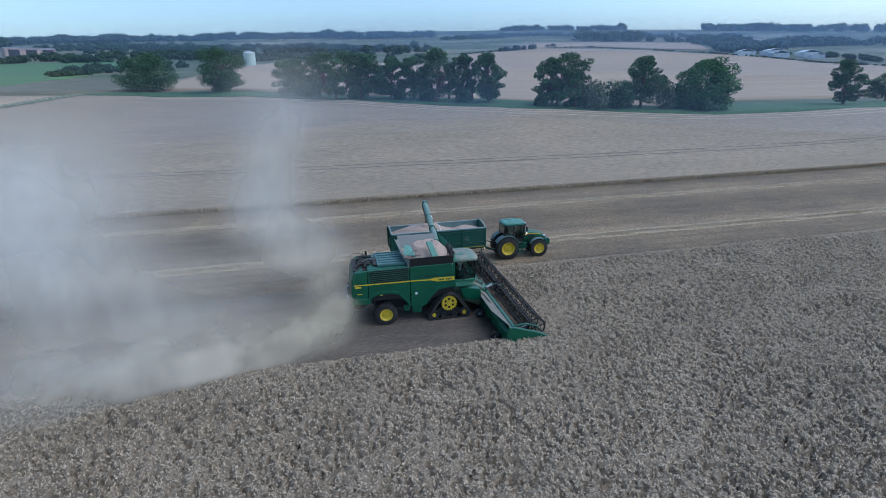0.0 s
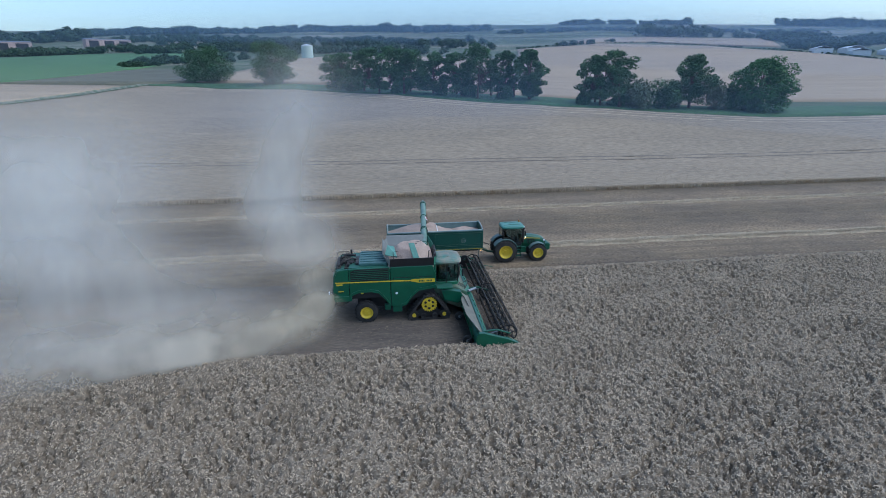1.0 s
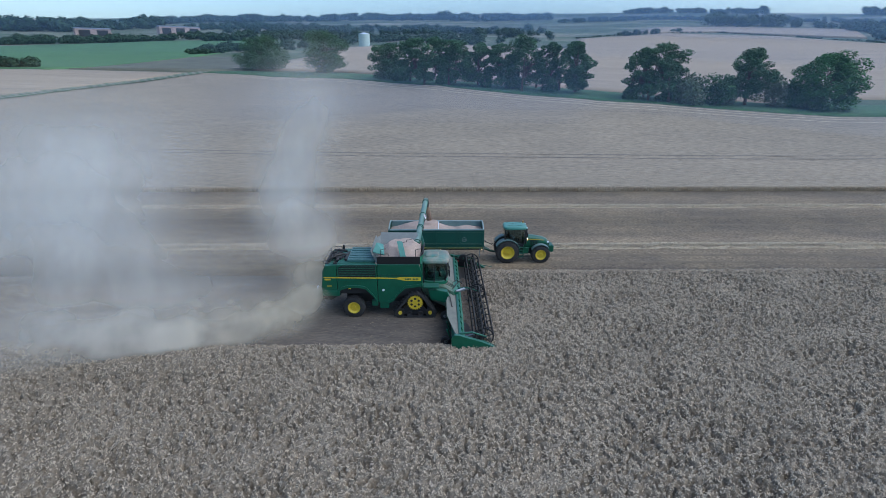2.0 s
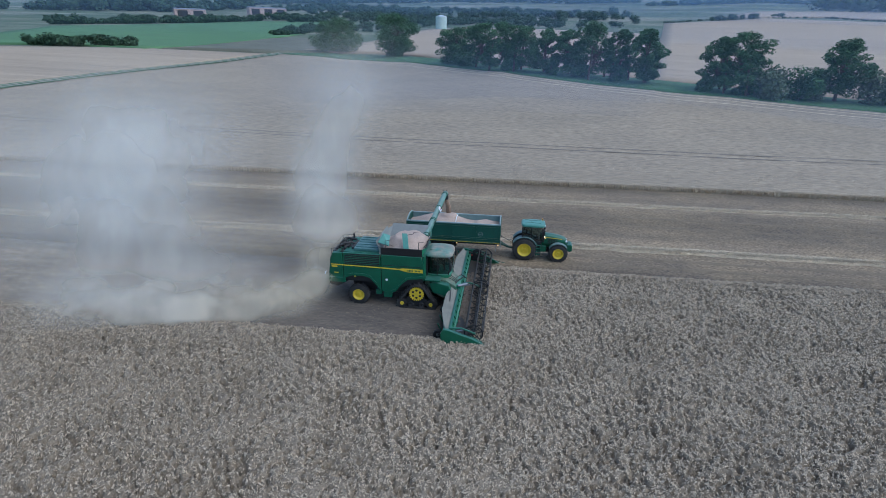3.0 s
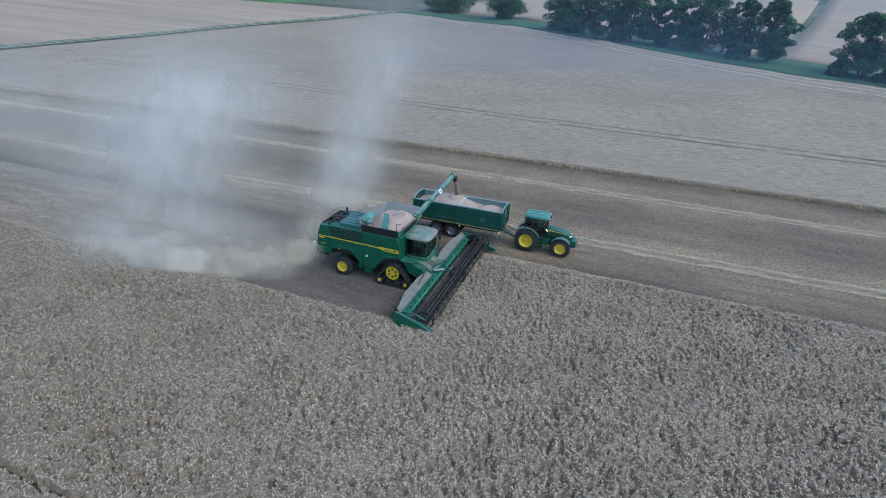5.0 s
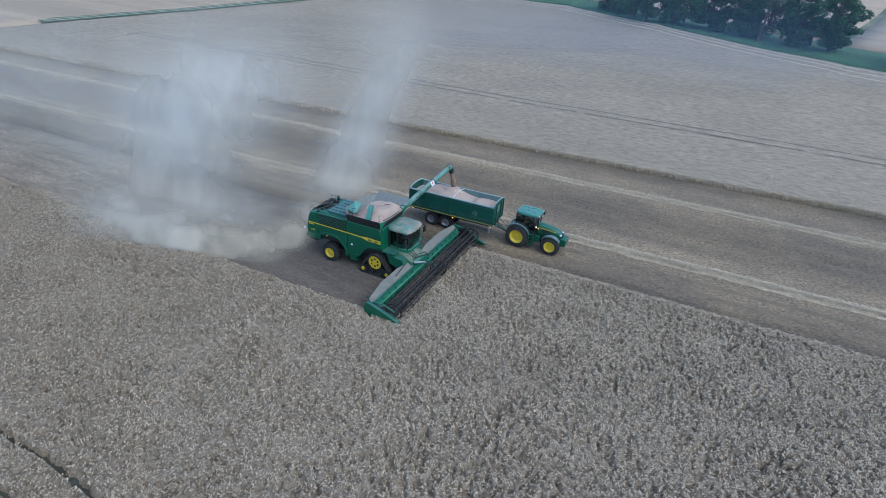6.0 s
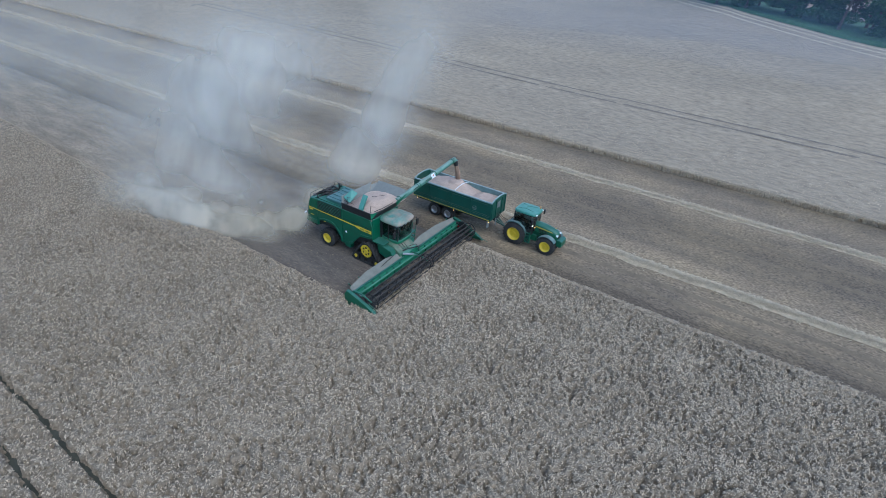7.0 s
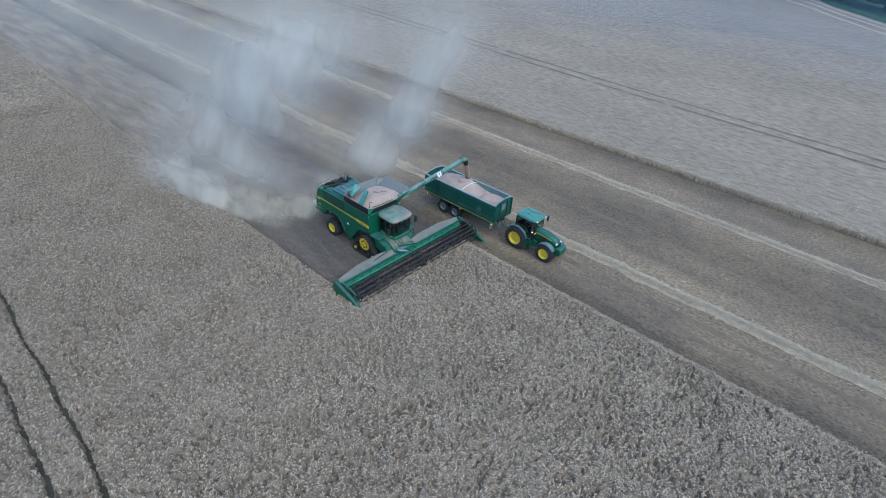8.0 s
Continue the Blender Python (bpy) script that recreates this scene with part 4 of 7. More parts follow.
gh = tagged(part("grain", heap(1.55, 4.5, 0.22, 4.45, 3.98, [(3.45, 2.3, 0.68, 1.5, 2.4), (2.85, 2.25, 0.64, 1.5, 2.3)], 36, 28), GRAIN, smooth=True), "heap of pinkish-brown wheat grain in the harvester's tank", "grain")
bm = poly([(3.2, 0.36, 4.2), (3.58, 0.36, 4.2), (3.3, 1.25, 5.0), (2.94, 1.25, 5.0)], 0.16)
cb.add("tank_flap", poly([(1.35, 0.7, 4.5), (2.15, 0.5, 4.35), (1.98, 1.6, 4.72), (1.55, 1.4, 4.92)], 0.04), TEAL, "bright teal folding flap")
cb.add("filling_auger", bm, TEAL, "green filling auger standing out of the grain")
bm = bmesh.new()
for x, y in ((1.9, 0.5), (4.2, 0.5), (3.5, 2.4), (3.2, 1.9)):
    rod([(x, y, 4.2), (x, y, 4.75), (x + 0.35, y + 0.1, 4.78)], 0.02, bm, 6)
rod([(1.75, 0.35, 4.5), (2.4, 0.35, 4.52), (2.4, 0.6, 4.3)], 0.02, bm, 6)
rod([(4.55, 0.5, 4.45), (4.72, 1.2, 4.5), (4.74, 2.4, 4.5)], 0.03, bm, 6)
rod([(4.5, 0.6, 4.25), (4.66, 1.4, 4.3), (4.68, 2.6, 4.3)], 0.025, bm, 6)
cb.split("tank_bracket", bm, BLACK, "thin dark brackets in the tank")
# unloading auger, swung out
A0, A1 = Vector((4.15, 3.35, 3.95)), Vector((4.66, 10.85, 5.27))
d = (A1 - A0).normalized()
bm = rod([tuple(A0 - d * 0.5), tuple(A1)], 0.215, None, 20)
tube_ob = cb.add("unloading_auger", bm, AUGER_GREEN, "long green unloading tube swung out to the side", smooth=False)
bm = bmesh.new()
for k in (0.03, 0.08, 0.36, 0.39, 0.66, 0.97):
    p = A0.lerp(A1, k)
    rod([tuple(p - d * 0.03), tuple(p + d * 0.03)], 0.255, bm, 20)
cb.split("flange", bm, GREEN, "green flange rings", tube_ob)
bm = rod([tuple(A1 - d * 0.05), tuple(A1 + d * 0.18 + Vector((0, 0, -0.02))), tuple(A1 + d * 0.32 + Vector((0.02, 0, -0.16))), tuple(A1 + d * 0.36 + Vector((0.03, 0, -0.42)))], 0.24, None, 16, 0.2)
cb.add("spout", bm, AUGER_GREEN, "bent outlet spout", tube_ob)
bm = rod([tuple(A1 + d * 0.3 + Vector((0.02, 0, -0.14))), tuple(A1 + d * 0.37 + Vector((0.03, 0, -0.42))), tuple(A1 + d * 0.39 + Vector((0.05, 0.02, -0.62)))], 0.235, None, 16, 0.2)
cb.add("spout_sleeve", bm, BLACK, "black rubber sleeve on the spout", tube_ob)
bm = bmesh.new()
for k in (-0.12, 0.12):
    rod([tuple(A1 - d * 0.3 + Vector((k, 0, 0.2))), tuple(A1 + d * 0.2 + Vector((k, 0, 0.3))), tuple(A1 + d * 0.45 + Vector((k, 0, -0.1)))], 0.02, bm, 6)
cb.split("spout_bar", bm, BLACK, "", tube_ob)
bm = rod([tuple(A0 + Vector((-0.05, -0.2, -0.5))), tuple(A0 + Vector((-0.05, -0.15, -0.1))), tuple(A0 + d * 0.3)], 0.27, None, 16)
cb.add("elbow", bm, GREEN, "green elbow at the foot of the tube", tube_ob)
bm = bmesh.new()
for k in (0.3, 0.5):
    p = A0.lerp(A1, k)
    rod([tuple(p + Vector((0.22, -0.2, 0.1))), tuple(p + Vector((0.3, 0.1, 0.2))), tuple(p + Vector((0.22, 0.4, 0.16)))], 0.03, bm, 6)
cb.split("lamp_bracket", bm, BLACK, "", tube_ob)
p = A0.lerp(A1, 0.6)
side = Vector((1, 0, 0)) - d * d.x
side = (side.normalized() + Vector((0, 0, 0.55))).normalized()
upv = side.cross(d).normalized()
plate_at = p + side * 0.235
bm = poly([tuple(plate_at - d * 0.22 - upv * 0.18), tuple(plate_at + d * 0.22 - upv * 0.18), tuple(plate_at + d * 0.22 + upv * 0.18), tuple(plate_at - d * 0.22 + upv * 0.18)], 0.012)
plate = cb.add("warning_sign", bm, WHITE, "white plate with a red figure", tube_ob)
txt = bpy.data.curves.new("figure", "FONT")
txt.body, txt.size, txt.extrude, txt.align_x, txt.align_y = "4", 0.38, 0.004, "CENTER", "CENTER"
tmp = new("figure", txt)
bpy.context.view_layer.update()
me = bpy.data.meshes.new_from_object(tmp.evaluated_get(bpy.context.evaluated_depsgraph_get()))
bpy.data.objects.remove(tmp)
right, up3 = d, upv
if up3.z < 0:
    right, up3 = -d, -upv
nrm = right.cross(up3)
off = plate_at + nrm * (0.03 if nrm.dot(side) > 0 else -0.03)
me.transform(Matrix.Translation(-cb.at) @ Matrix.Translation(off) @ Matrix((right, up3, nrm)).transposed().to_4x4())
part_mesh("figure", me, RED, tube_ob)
# the falling grain
bm = rod([(4.7, 11.2, 4.95), (4.78, 11.3, 4.55), (4.9, 11.36, 4.05), (5.0, 11.4, 3.2)], 0.17, None, 14, 0.24)
for v in bm.verts:
    v.co += Vector((noise.noise(v.co * 4), noise.noise(v.co * 4 + Vector((5, 0, 0))), 0)) * 0.06
tagged(part("grain_stream", bm, GRAIN_FALL, smooth=True), "thick stream of grain falling from the unloading tube", "grain")
# cab
CX, CYC = 5.47, 1.98
cab = cb.add("cab", loft([(CX, CYC, 0.82, 0.88, 1.95, 4), (CX, CYC, 0.88, 0.94, 2.02, 4), (CX, CYC, 0.9, 0.96, 2.22, 4), (CX, CYC, 0.86, 0.92, 2.26, 4)]), GREEN_DUSTY, "cab with tinted windows and a dusty roof", smooth=False)
cb.add("roof", loft([(CX - 0.06, CYC, 0.86, 0.96, 3.54, 4), (CX, CYC, 0.98, 1.08, 3.58, 4.5), (CX, CYC, 1.02, 1.12, 3.68, 4.5), (CX - 0.02, CYC, 0.98, 1.08, 3.78, 4.5), (CX - 0.06, CYC, 0.84, 0.96, 3.86, 4), (CX - 0.1, CYC, 0.6, 0.74, 3.9, 3.5)]), CAB_TOP, "pale dusty green cab roof with rounded corners", cab)
cb.add("roof_lid", loft([(CX - 0.2, CYC, 0.48, 0.6, 3.87, 5), (CX - 0.2, CYC, 0.45, 0.57, 3.94, 5), (CX - 0.2, CYC, 0.35, 0.45, 3.96, 4)]), CAB_TOP, "", cab)
bm = bmesh.new()
for k in range(6):
    a = radians(-52 + k * 20.8)
    x, y = CX + 1.0 * math.cos(a) ** 0.55, CYC + 1.2 * math.sin(a)
    rbox(x - 0.06, x + 0.05, y - 0.1, y + 0.1, 3.55, 3.66, 0.02, bm)
cb.split("work_light", bm, GREY, "row of grey work lights under the roof edge", cab)
cb.add("window", loft([(CX, CYC, 0.84, 0.9, 2.26, 4), (CX + 0.04, CYC, 0.93, 0.96, 2.55, 3.6), (CX + 0.05, CYC, 0.95, 0.97, 3.0, 3.6), (CX, CYC, 0.88, 0.93, 3.56, 3.8)], inside=0.03), GLASS, "curved tinted windows round the cab", cab, True)
cb.add("rear_wall", rbox(4.66, 4.74, 1.05, 2.65, 2.1, 3.56, 0.02), BLACK, "dark wall behind the seat", cab)
bm = bmesh.new()
for sy in (-1, 1):
    rod([(CX - 0.8, CYC + sy * 0.88, 2.1), (CX - 0.84, CYC + sy * 0.92, 2.9), (CX - 0.82, CYC + sy * 0.88, 3.6)], 0.06, bm, 6)
    rod([(CX - 0.05, CYC + sy * 0.95, 2.2), (CX, CYC + sy * 1.0, 2.9), (CX - 0.05, CYC + sy * 0.96, 3.6)], 0.035, bm, 6)
    rod([(CX + 0.72, CYC + sy * 0.8, 2.2), (CX + 0.82, CYC + sy * 0.87, 2.9), (CX + 0.76, CYC + sy * 0.84, 3.6)], 0.045, bm, 6)
cb.split("pillar", bm, BLACK, "black window pillars", cab)
bm = rbox(5.0, 5.45, 1.55, 2.15, 2.26, 2.5, 0.05)
rbox(4.9, 5.05, 1.57, 2.13, 2.45, 3.1, 0.06, bm)
cb.add("seat", bm, BLACK, "dark driver's seat", cab)
bm = rod([(5.85, 1.85, 2.26), (5.75, 1.85, 2.8)], 0.06)
rbox(5.6, 5.82, 2.25, 2.45, 2.5, 2.85, 0.03, bm)
cb.split("console", bm, BLACK, "", cab)
for y, s in ((0.85, -1), (2.85, 1)):
    m_ = cb.add("mirror_arm", rod([(6.2, y, 3.6), (6.45, y + s * 0.3, 3.55), (6.45, y + s * 0.42, 3.0)], 0.025, None, 6), BLACK, "black mirror arm")
    cb.add("mirror", rbox(6.4, 6.49, y + s * 0.42 - 0.13, y + s * 0.42 + 0.13, 2.9, 3.4, 0.03), BLACK, "", m_)
# platform, rails and ladder by the cab
cb.add("platform", rbox(4.7, 5.75, 0.04, 0.78, 2.16, 2.24, 0.01), GREEN, "green platform beside the cab")
bm = bmesh.new()
rod([(4.75, 3.34, 2.2), (4.75, 3.34, 3.15), (5.5, 3.34, 3.15), (5.6, 3.34, 2.2)], 0.022, bm, 6)
rod([(4.75, 3.34, 2.7), (5.55, 3.34, 2.7)], 0.018, bm, 6)
rod([(6.25, 3.34, 2.2), (6.3, 3.34, 3.2), (6.35, 2.8, 3.2), (6.3, 2.7, 2.4)], 0.022, bm, 6)
rbox(4.7, 6.25, 2.62, 3.38, 2.16, 2.24, 0.01, bm)
cb.add("rail", bm, GREEN, "green safety rail")
bm = bmesh.new()
for k in range(5):
    rbox(5.6 + 0.05 * k, 5.95 + 0.05 * k, 3.4, 3.6, 0.7 + 0.3 * k, 0.74 + 0.3 * k, 0.01, bm)
rod([(5.58, 3.5, 0.6), (5.8, 3.4, 2.2)], 0.025, bm, 6)
rod([(5.96, 3.5, 0.6), (6.18, 3.4, 2.2)], 0.025, bm, 6)
cb.add("ladder", bm, GREEN, "green ladder to the cab")
bm = rbox(1.75, 2.35, 0.2, 0.6, 0.62, 1.1, 0.05)
rbox(1.2, 1.6, 0.3, 0.6, 0.75, 1.15, 0.05, bm)
cb.split("toolbox", bm, GREEN, "green boxes under the side")
cb.add("chassis", rbox(-0.6, 4.6, 0.95, 2.45, 0.75, 1.6, 0.06), BLACK, "dark chassis under the body")
cb.add("rear_axle", rod([(0, 0.5, 0.78), (0, 2.9, 0.78)], 0.13, None, 10), BLACK, "dark rear axle")
# feeder house
bm = bmesh.new()
pr = [(4.6, 1.2), (4.6, 2.12), (5.3, 2.14), (6.1, 1.98), (6.8, 1.55), (6.8, 0.45), (6.3, 0.42)]
prism(pr, 0.72, 2.6, 0.06, bm)
cb.add("feeder_house", bm, FEEDER, "dusty green feeder house in front of the cab")
bm = prism([(5.2, 1.3), (5.0, 1.95), (5.3, 2.04), (6.3, 1.82), (6.55, 1.3), (6.1, 1.0)], 0.2, 0.7, 0.05)
prism([(5.2, 1.3), (5.0, 1.95), (5.3, 2.04), (6.3, 1.82), (6.55, 1.3), (6.1, 1.0)], 2.62, 3.0, 0.05, bm)
rod([(5.0, 0.8, 1.2), (6.4, 0.8, 0.8)], 0.06, bm)
cb.split("drive_cover", bm, GREEN, "green drive covers beside the feeder house")
bm = bmesh.new()
for k in range(3):
    rod([(5.4 + 0.1 * k, 1.2 + 0.3 * k, 2.14), (6.1, 1.25 + 0.3 * k, 2.03), (6.8, 1.3 + 0.2 * k, 1.62)], 0.02, bm, 6)
cb.split("hose", bm, BLACK, "black hydraulic hoses")
# rear wheels
for y, o in ((0.0, -1), (3.4, 1)):
    wheel(cb, (0.0, y, 0.75), 0.75, 0.56, 0.4, o, YELLOW, 18)


# tracks
def track_unit(y0, y1, outer):
    yo = y0 if outer < 0 else y1
    s = -outer
    path = [(2.95, 0.05), (5.3, 0.05), (5.5, 0.2), (5.5, 0.42), (4.75, 1.55), (4.5, 1.78), (4.16, 1.86), (3.8, 1.76), (3.6, 1.55), (2.78, 0.45), (2.75, 0.22)]
    cx, cz = 4.1, 0.75
    bm = bmesh.new()
    outline = []
    for i, (x, z) in enumerate(path):
        x2, z2 = path[(i + 1) % len(path)]
        n = max(int(math.dist((x, z), (x2, z2)) / 0.12), 1)
        outline += [(x + (x2 - x) * k / n, z + (z2 - z) * k / n) for k in range(n)]
    n = len(outline)
    rows = []
    for x, z in outline:
        k = 1 - 0.12 / max(math.hypot(x - cx, z - cz), 0.3)
        xi, zi = cx + (x - cx) * k, cz + (z - cz) * k
        rows.append([bm.verts.new(p) for p in ((x, y0, z), (x, y1, z), (xi, y1, zi), (xi, y0, zi))])
    for i in range(n):
        p, q = rows[i], rows[(i + 1) % n]
        for k in range(4):
            bm.faces.new((p[k], p[(k + 1) % 4], q[(k + 1) % 4], q[k]))
    bmesh.ops.recalc_face_normals(bm, faces=bm.faces)
    frame_ = cb.add("track", prism([(3.1, 0.25), (5.1, 0.25), (5.0, 0.5), (4.5, 1.0), (3.8, 1.0), (3.15, 0.5)], y0 + 0.15, y1 - 0.15, 0.04), BLACK, "triangular rubber track with a yellow drive wheel")
    cb.add("belt", bm, RUBBER, "black rubber belt", frame_)
    bm = bmesh.new()
    for i in range(0, n, 2):
        x, z = outline[i]
        x2, z2 = outline[(i + 1) % n]
        dx, dz = x2 - x, z2 - z
        L = math.hypot(dx, dz)
        dx, dz = dx / L, dz / L
        nx, nz = dz, -dx
        if nx * (x - cx) + nz * (z - cz) < 0:
            nx, nz = -nx, -nz
        for ya, yb, sh in ((y0 + 0.01, (y0 + y1) / 2 + 0.03, 0.0), ((y0 + y1) / 2 - 0.03, y1 - 0.01, 0.12)):
            o1, o2 = (0.0, 0.12) if sh == 0 else (0.24, 0.12)
            pts = []
            for yy, oo in ((ya, o1), (yb, o2)):
                for along_, out in ((-0.035, -0.01), (0.035, -0.01), (0.04, 0.095), (-0.04, 0.095)):
                    pts.append(bm.verts.new((x + dx * (oo + along_) + nx * out, yy, z + dz * (oo + along_) + nz * out)))
            for f in ((0, 1, 2, 3), (7, 6, 5, 4), (0, 4, 5, 1), (1, 5, 6, 2), (2, 6, 7, 3), (3, 7, 4, 0)):
                bm.faces.new([pts[k] for k in f])
    bmesh.ops.recalc_face_normals(bm, faces=bm.faces)
    cb.add("tread", bm, RUBBER, "raised rubber lugs", frame_)
    # sprocket with teeth; black discs stand for the shade in its round openings
    c = (4.14, yo + s * 0.03, 1.16)
    bm = spin([(0.46, 0), (0.46, s * 0.12), (0.36, s * 0.12), (0.36, 0)], c, 32)
    disc_y(c, 0.18, yo - s * 0.03, yo + s * 0.1, 20, bm)
    disc_y(c, 0.41, yo + s * 0.05, yo + s * 0.11, 32, bm)
    for k in range(20):
        a = 2 * math.pi * k / 20
        rbox(c[0] + 0.48 * math.cos(a) - 0.035, c[0] + 0.48 * math.cos(a) + 0.035, min(yo, yo + s * 0.12), max(yo, yo + s * 0.12), c[2] + 0.48 * math.sin(a) - 0.035, c[2] + 0.48 * math.sin(a) + 0.035, 0, bm)
    cb.add("drive_wheel", bm, YELLOW, "yellow toothed drive wheel", frame_)
    bm = bmesh.new()
    for k in range(6):
        a = 2 * math.pi * (k + 0.5) / 6
        disc_y((c[0] + 0.28 * math.cos(a), c[1], c[2] + 0.28 * math.sin(a)), 0.085, yo + s * 0.035, yo + s * 0.06, 14, bm)
    cb.split("wheel_opening", bm, BLACK, "black disc for the shaded round opening in the drive wheel", frame_)
    for x, r in ((3.12, 0.3), (5.14, 0.3), (3.75, 0.19), (4.5, 0.19)):
        cc = (x, yo, 0.05 + r + 0.07)
        wl = cb.add("roller", spin([(r, 0.02 * s), (r, 0.5 * s), (0.05, 0.5 * s), (0.05, 0.06 * s), (r * 0.8, 0.02 * s)], cc, 20), RUBBER, "small black track roller", frame_)
        if r > 0.2:
            cb.add("roller_hub", disc_y(cc, 0.13, yo - s * 0.03, yo + s * 0.2, 14), YELLOW, "yellow roller hub", frame_)
    return frame_


track_unit(-0.1, 0.66, -1)
track_unit(2.74, 3.5, 1)

# ---- header, a cutting table as wide as the lane ----
hd = Machine("grain_header", "wide green draper header with a black reel, fixed to the harvester", "harvester header", (7.6, 1.8, 0))
HN, HF, HC = -4.72, 8.3, 1.8
hd.add("back_frame", prism([(6.5, 0.35), (6.5, 1.0), (6.66, 1.12), (6.86, 1.1), (6.92, 0.4), (6.8, 0.3)], HN + 0.1, HF - 0.1, 0.03), GREEN, "long green back wall of the header")


def deck(y0, y1, taper):
    bm = bmesh.new()
    rows = []
    n = 24
    for i in range(n + 1):
        k = i / n
        y = y0 + (y1 - y0) * k
        w = 1.0 if not taper else min(1.0, 0.2 + 2.2 * (k if taper < 0 else 1 - k), 0.45 + 2.4 * (1 - k if taper < 0 else k))
        xs = [6.9, 6.74, 6.54 + 0.22 * (1 - w), 6.34 + 0.4 * (1 - w), 6.24 + 0.48 * (1 - w)]
        zs = [1.26, 1.32, 1.39, 1.47, 1.5]
        rows.append([bm.verts.new((x, y, z)) for x, z in zip(xs, zs)])
    for a, b in zip(rows, rows[1:]):
        for k in range(4):
            bm.faces.new((a[k], a[k + 1], b[k + 1], b[k]))
    bmesh.ops.recalc_face_normals(bm, faces=bm.faces)
    bmesh.ops.solidify(bm, geom=bm.faces[:], thickness=0.03)
    return bm


hd.add("dust_deck", deck(HN + 0.15, HC - 0.9, -1), CANVAS, "pale dusty curved back cover", smooth=False)
hd.add("dust_deck", deck(HC + 0.9, HF - 0.15, 1), CANVAS, "pale dusty curved back cover")
for k in range(13):
    y = HN + 0.5 + k * 1.0
    if abs(y - HC) > 1.0:
        hd.add("strut", rod([(6.2, y, 1.42), (6.45, y + 0.45, 0.5)], 0.04, None, 8), GREEN, "slanting green strut of the back frame")
hd.add("top_beam", rbox(6.9, 7.06, HN + 0.1, HF - 0.1, 1.16, 1.32, 0.03), GREEN, "long green top beam")
hd.add("front_plate", prism([(6.98, 0.62), (6.98, 1.2), (7.06, 1.2), (7.2, 0.84), (7.2, 0.62)], HN + 0.12, HF - 0.12, 0.02), GREEN_DUSTY, "long sloping green plate under the beam")
hd.add("lower_beam", rod([(7.2, HN + 0.12, 0.98), (7.2, HF - 0.12, 0.98)], 0.09, None, 12), GREEN_DUSTY, "long green tube", smooth=True)
y = HN + 0.35
while y < HF - 0.2:
    if abs(y - HC) > 0.85:
        hd.add("bracket", prism([(6.95, 0.72), (6.95, 1.3), (7.12, 1.24), (7.3, 0.86), (7.3, 0.72)], y - 0.06, y + 0.06, 0.01), GREEN, "green bracket")
    y += 0.78
hd.add("adapter", prism([(6.1, 0.5), (6.1, 1.35), (6.5, 1.62), (7.05, 1.5), (7.15, 0.6)], HC - 0.85, HC + 0.75, 0.05), GREEN_DUSTY, "dusty green centre section")
bm = rod([(6.9, HC - 0.9, 1.55), (7.5, HC - 0.35, 1.5)], 0.09)
hd.add("cylinder", bm, STEEL, "bright steel hydraulic cylinder")
bm = rod([(6.4, HC - 1.2, 1.5), (6.9, HC - 0.2, 1.68), (7.2, HC + 0.8, 1.55)], 0.04, None, 6)
rod([(6.6, HC + 0.2, 1.6), (7.0, HC + 0.6, 1.75), (7.4, HC + 0.5, 1.5)], 0.035, bm, 6)
rod([(6.3, HC - 0.6, 1.4), (6.5, HC - 1.8, 1.5), (6.6, HC - 3.0, 1.42)], 0.03, bm, 6)
hd.split("hose", bm, BLACK, "black hoses")
for y0, y1 in ((HN + 0.2, HC - 0.7), (HC + 0.7, HF - 0.2)):
    bt = hd.add("belt", poly([(7.0, y0, 0.5), (7.0, y1, 0.5), (8.45, y1, 0.2), (8.45, y0, 0.2)], -0.04), BLACK, "dark rubber side belt")
    n = 14
    bm = bmesh.new()
    for k in range(n):
        yy = y0 + (y1 - y0) * (k + 0.5) / n
        poly([(7.05, yy, 0.505), (7.05, yy + 0.04, 0.505), (8.4, yy + 0.04, 0.225), (8.4, yy, 0.225)], -0.025, bm)
    hd.add("cleats", bm, RUBBER, "", bt)
hd.add("feed_belt", poly([(6.95, HC - 0.7, 0.6), (6.95, HC + 0.7, 0.6), (8.45, HC + 0.7, 0.22), (8.45, HC - 0.7, 0.22)], -0.04), RUBBER, "dark centre belt")
bm = rbox(8.42, 8.66, HN + 0.1, HF - 0.1, 0.1, 0.2, 0.02)
hd.add("cutter_bar", bm, STEEL, "steel cutter bar")
bm = bmesh.new()
y = HN + 0.15
while y < HF - 0.1:
    prism([(8.62, 0.12), (8.62, 0.19), (8.86, 0.13)], y - 0.015, y + 0.015, 0, bm)
    y += 0.152
hd.add("guards", bm, BLACK, "row of dark knife guards")
bm = heap(7.25, 8.35, HC - 4.2, HC + 4.2, 0.3, [(7.8, HC, 0.16, 3, 7)], 14, 100, 0.1)
for v in bm.verts:
    v.co.z += (7.75 - v.co.x) * 0.2
cut = tagged(part("cut_straw", bm, CHAFF, smooth=True), "cut wheat lying on the header's belts", "straw")
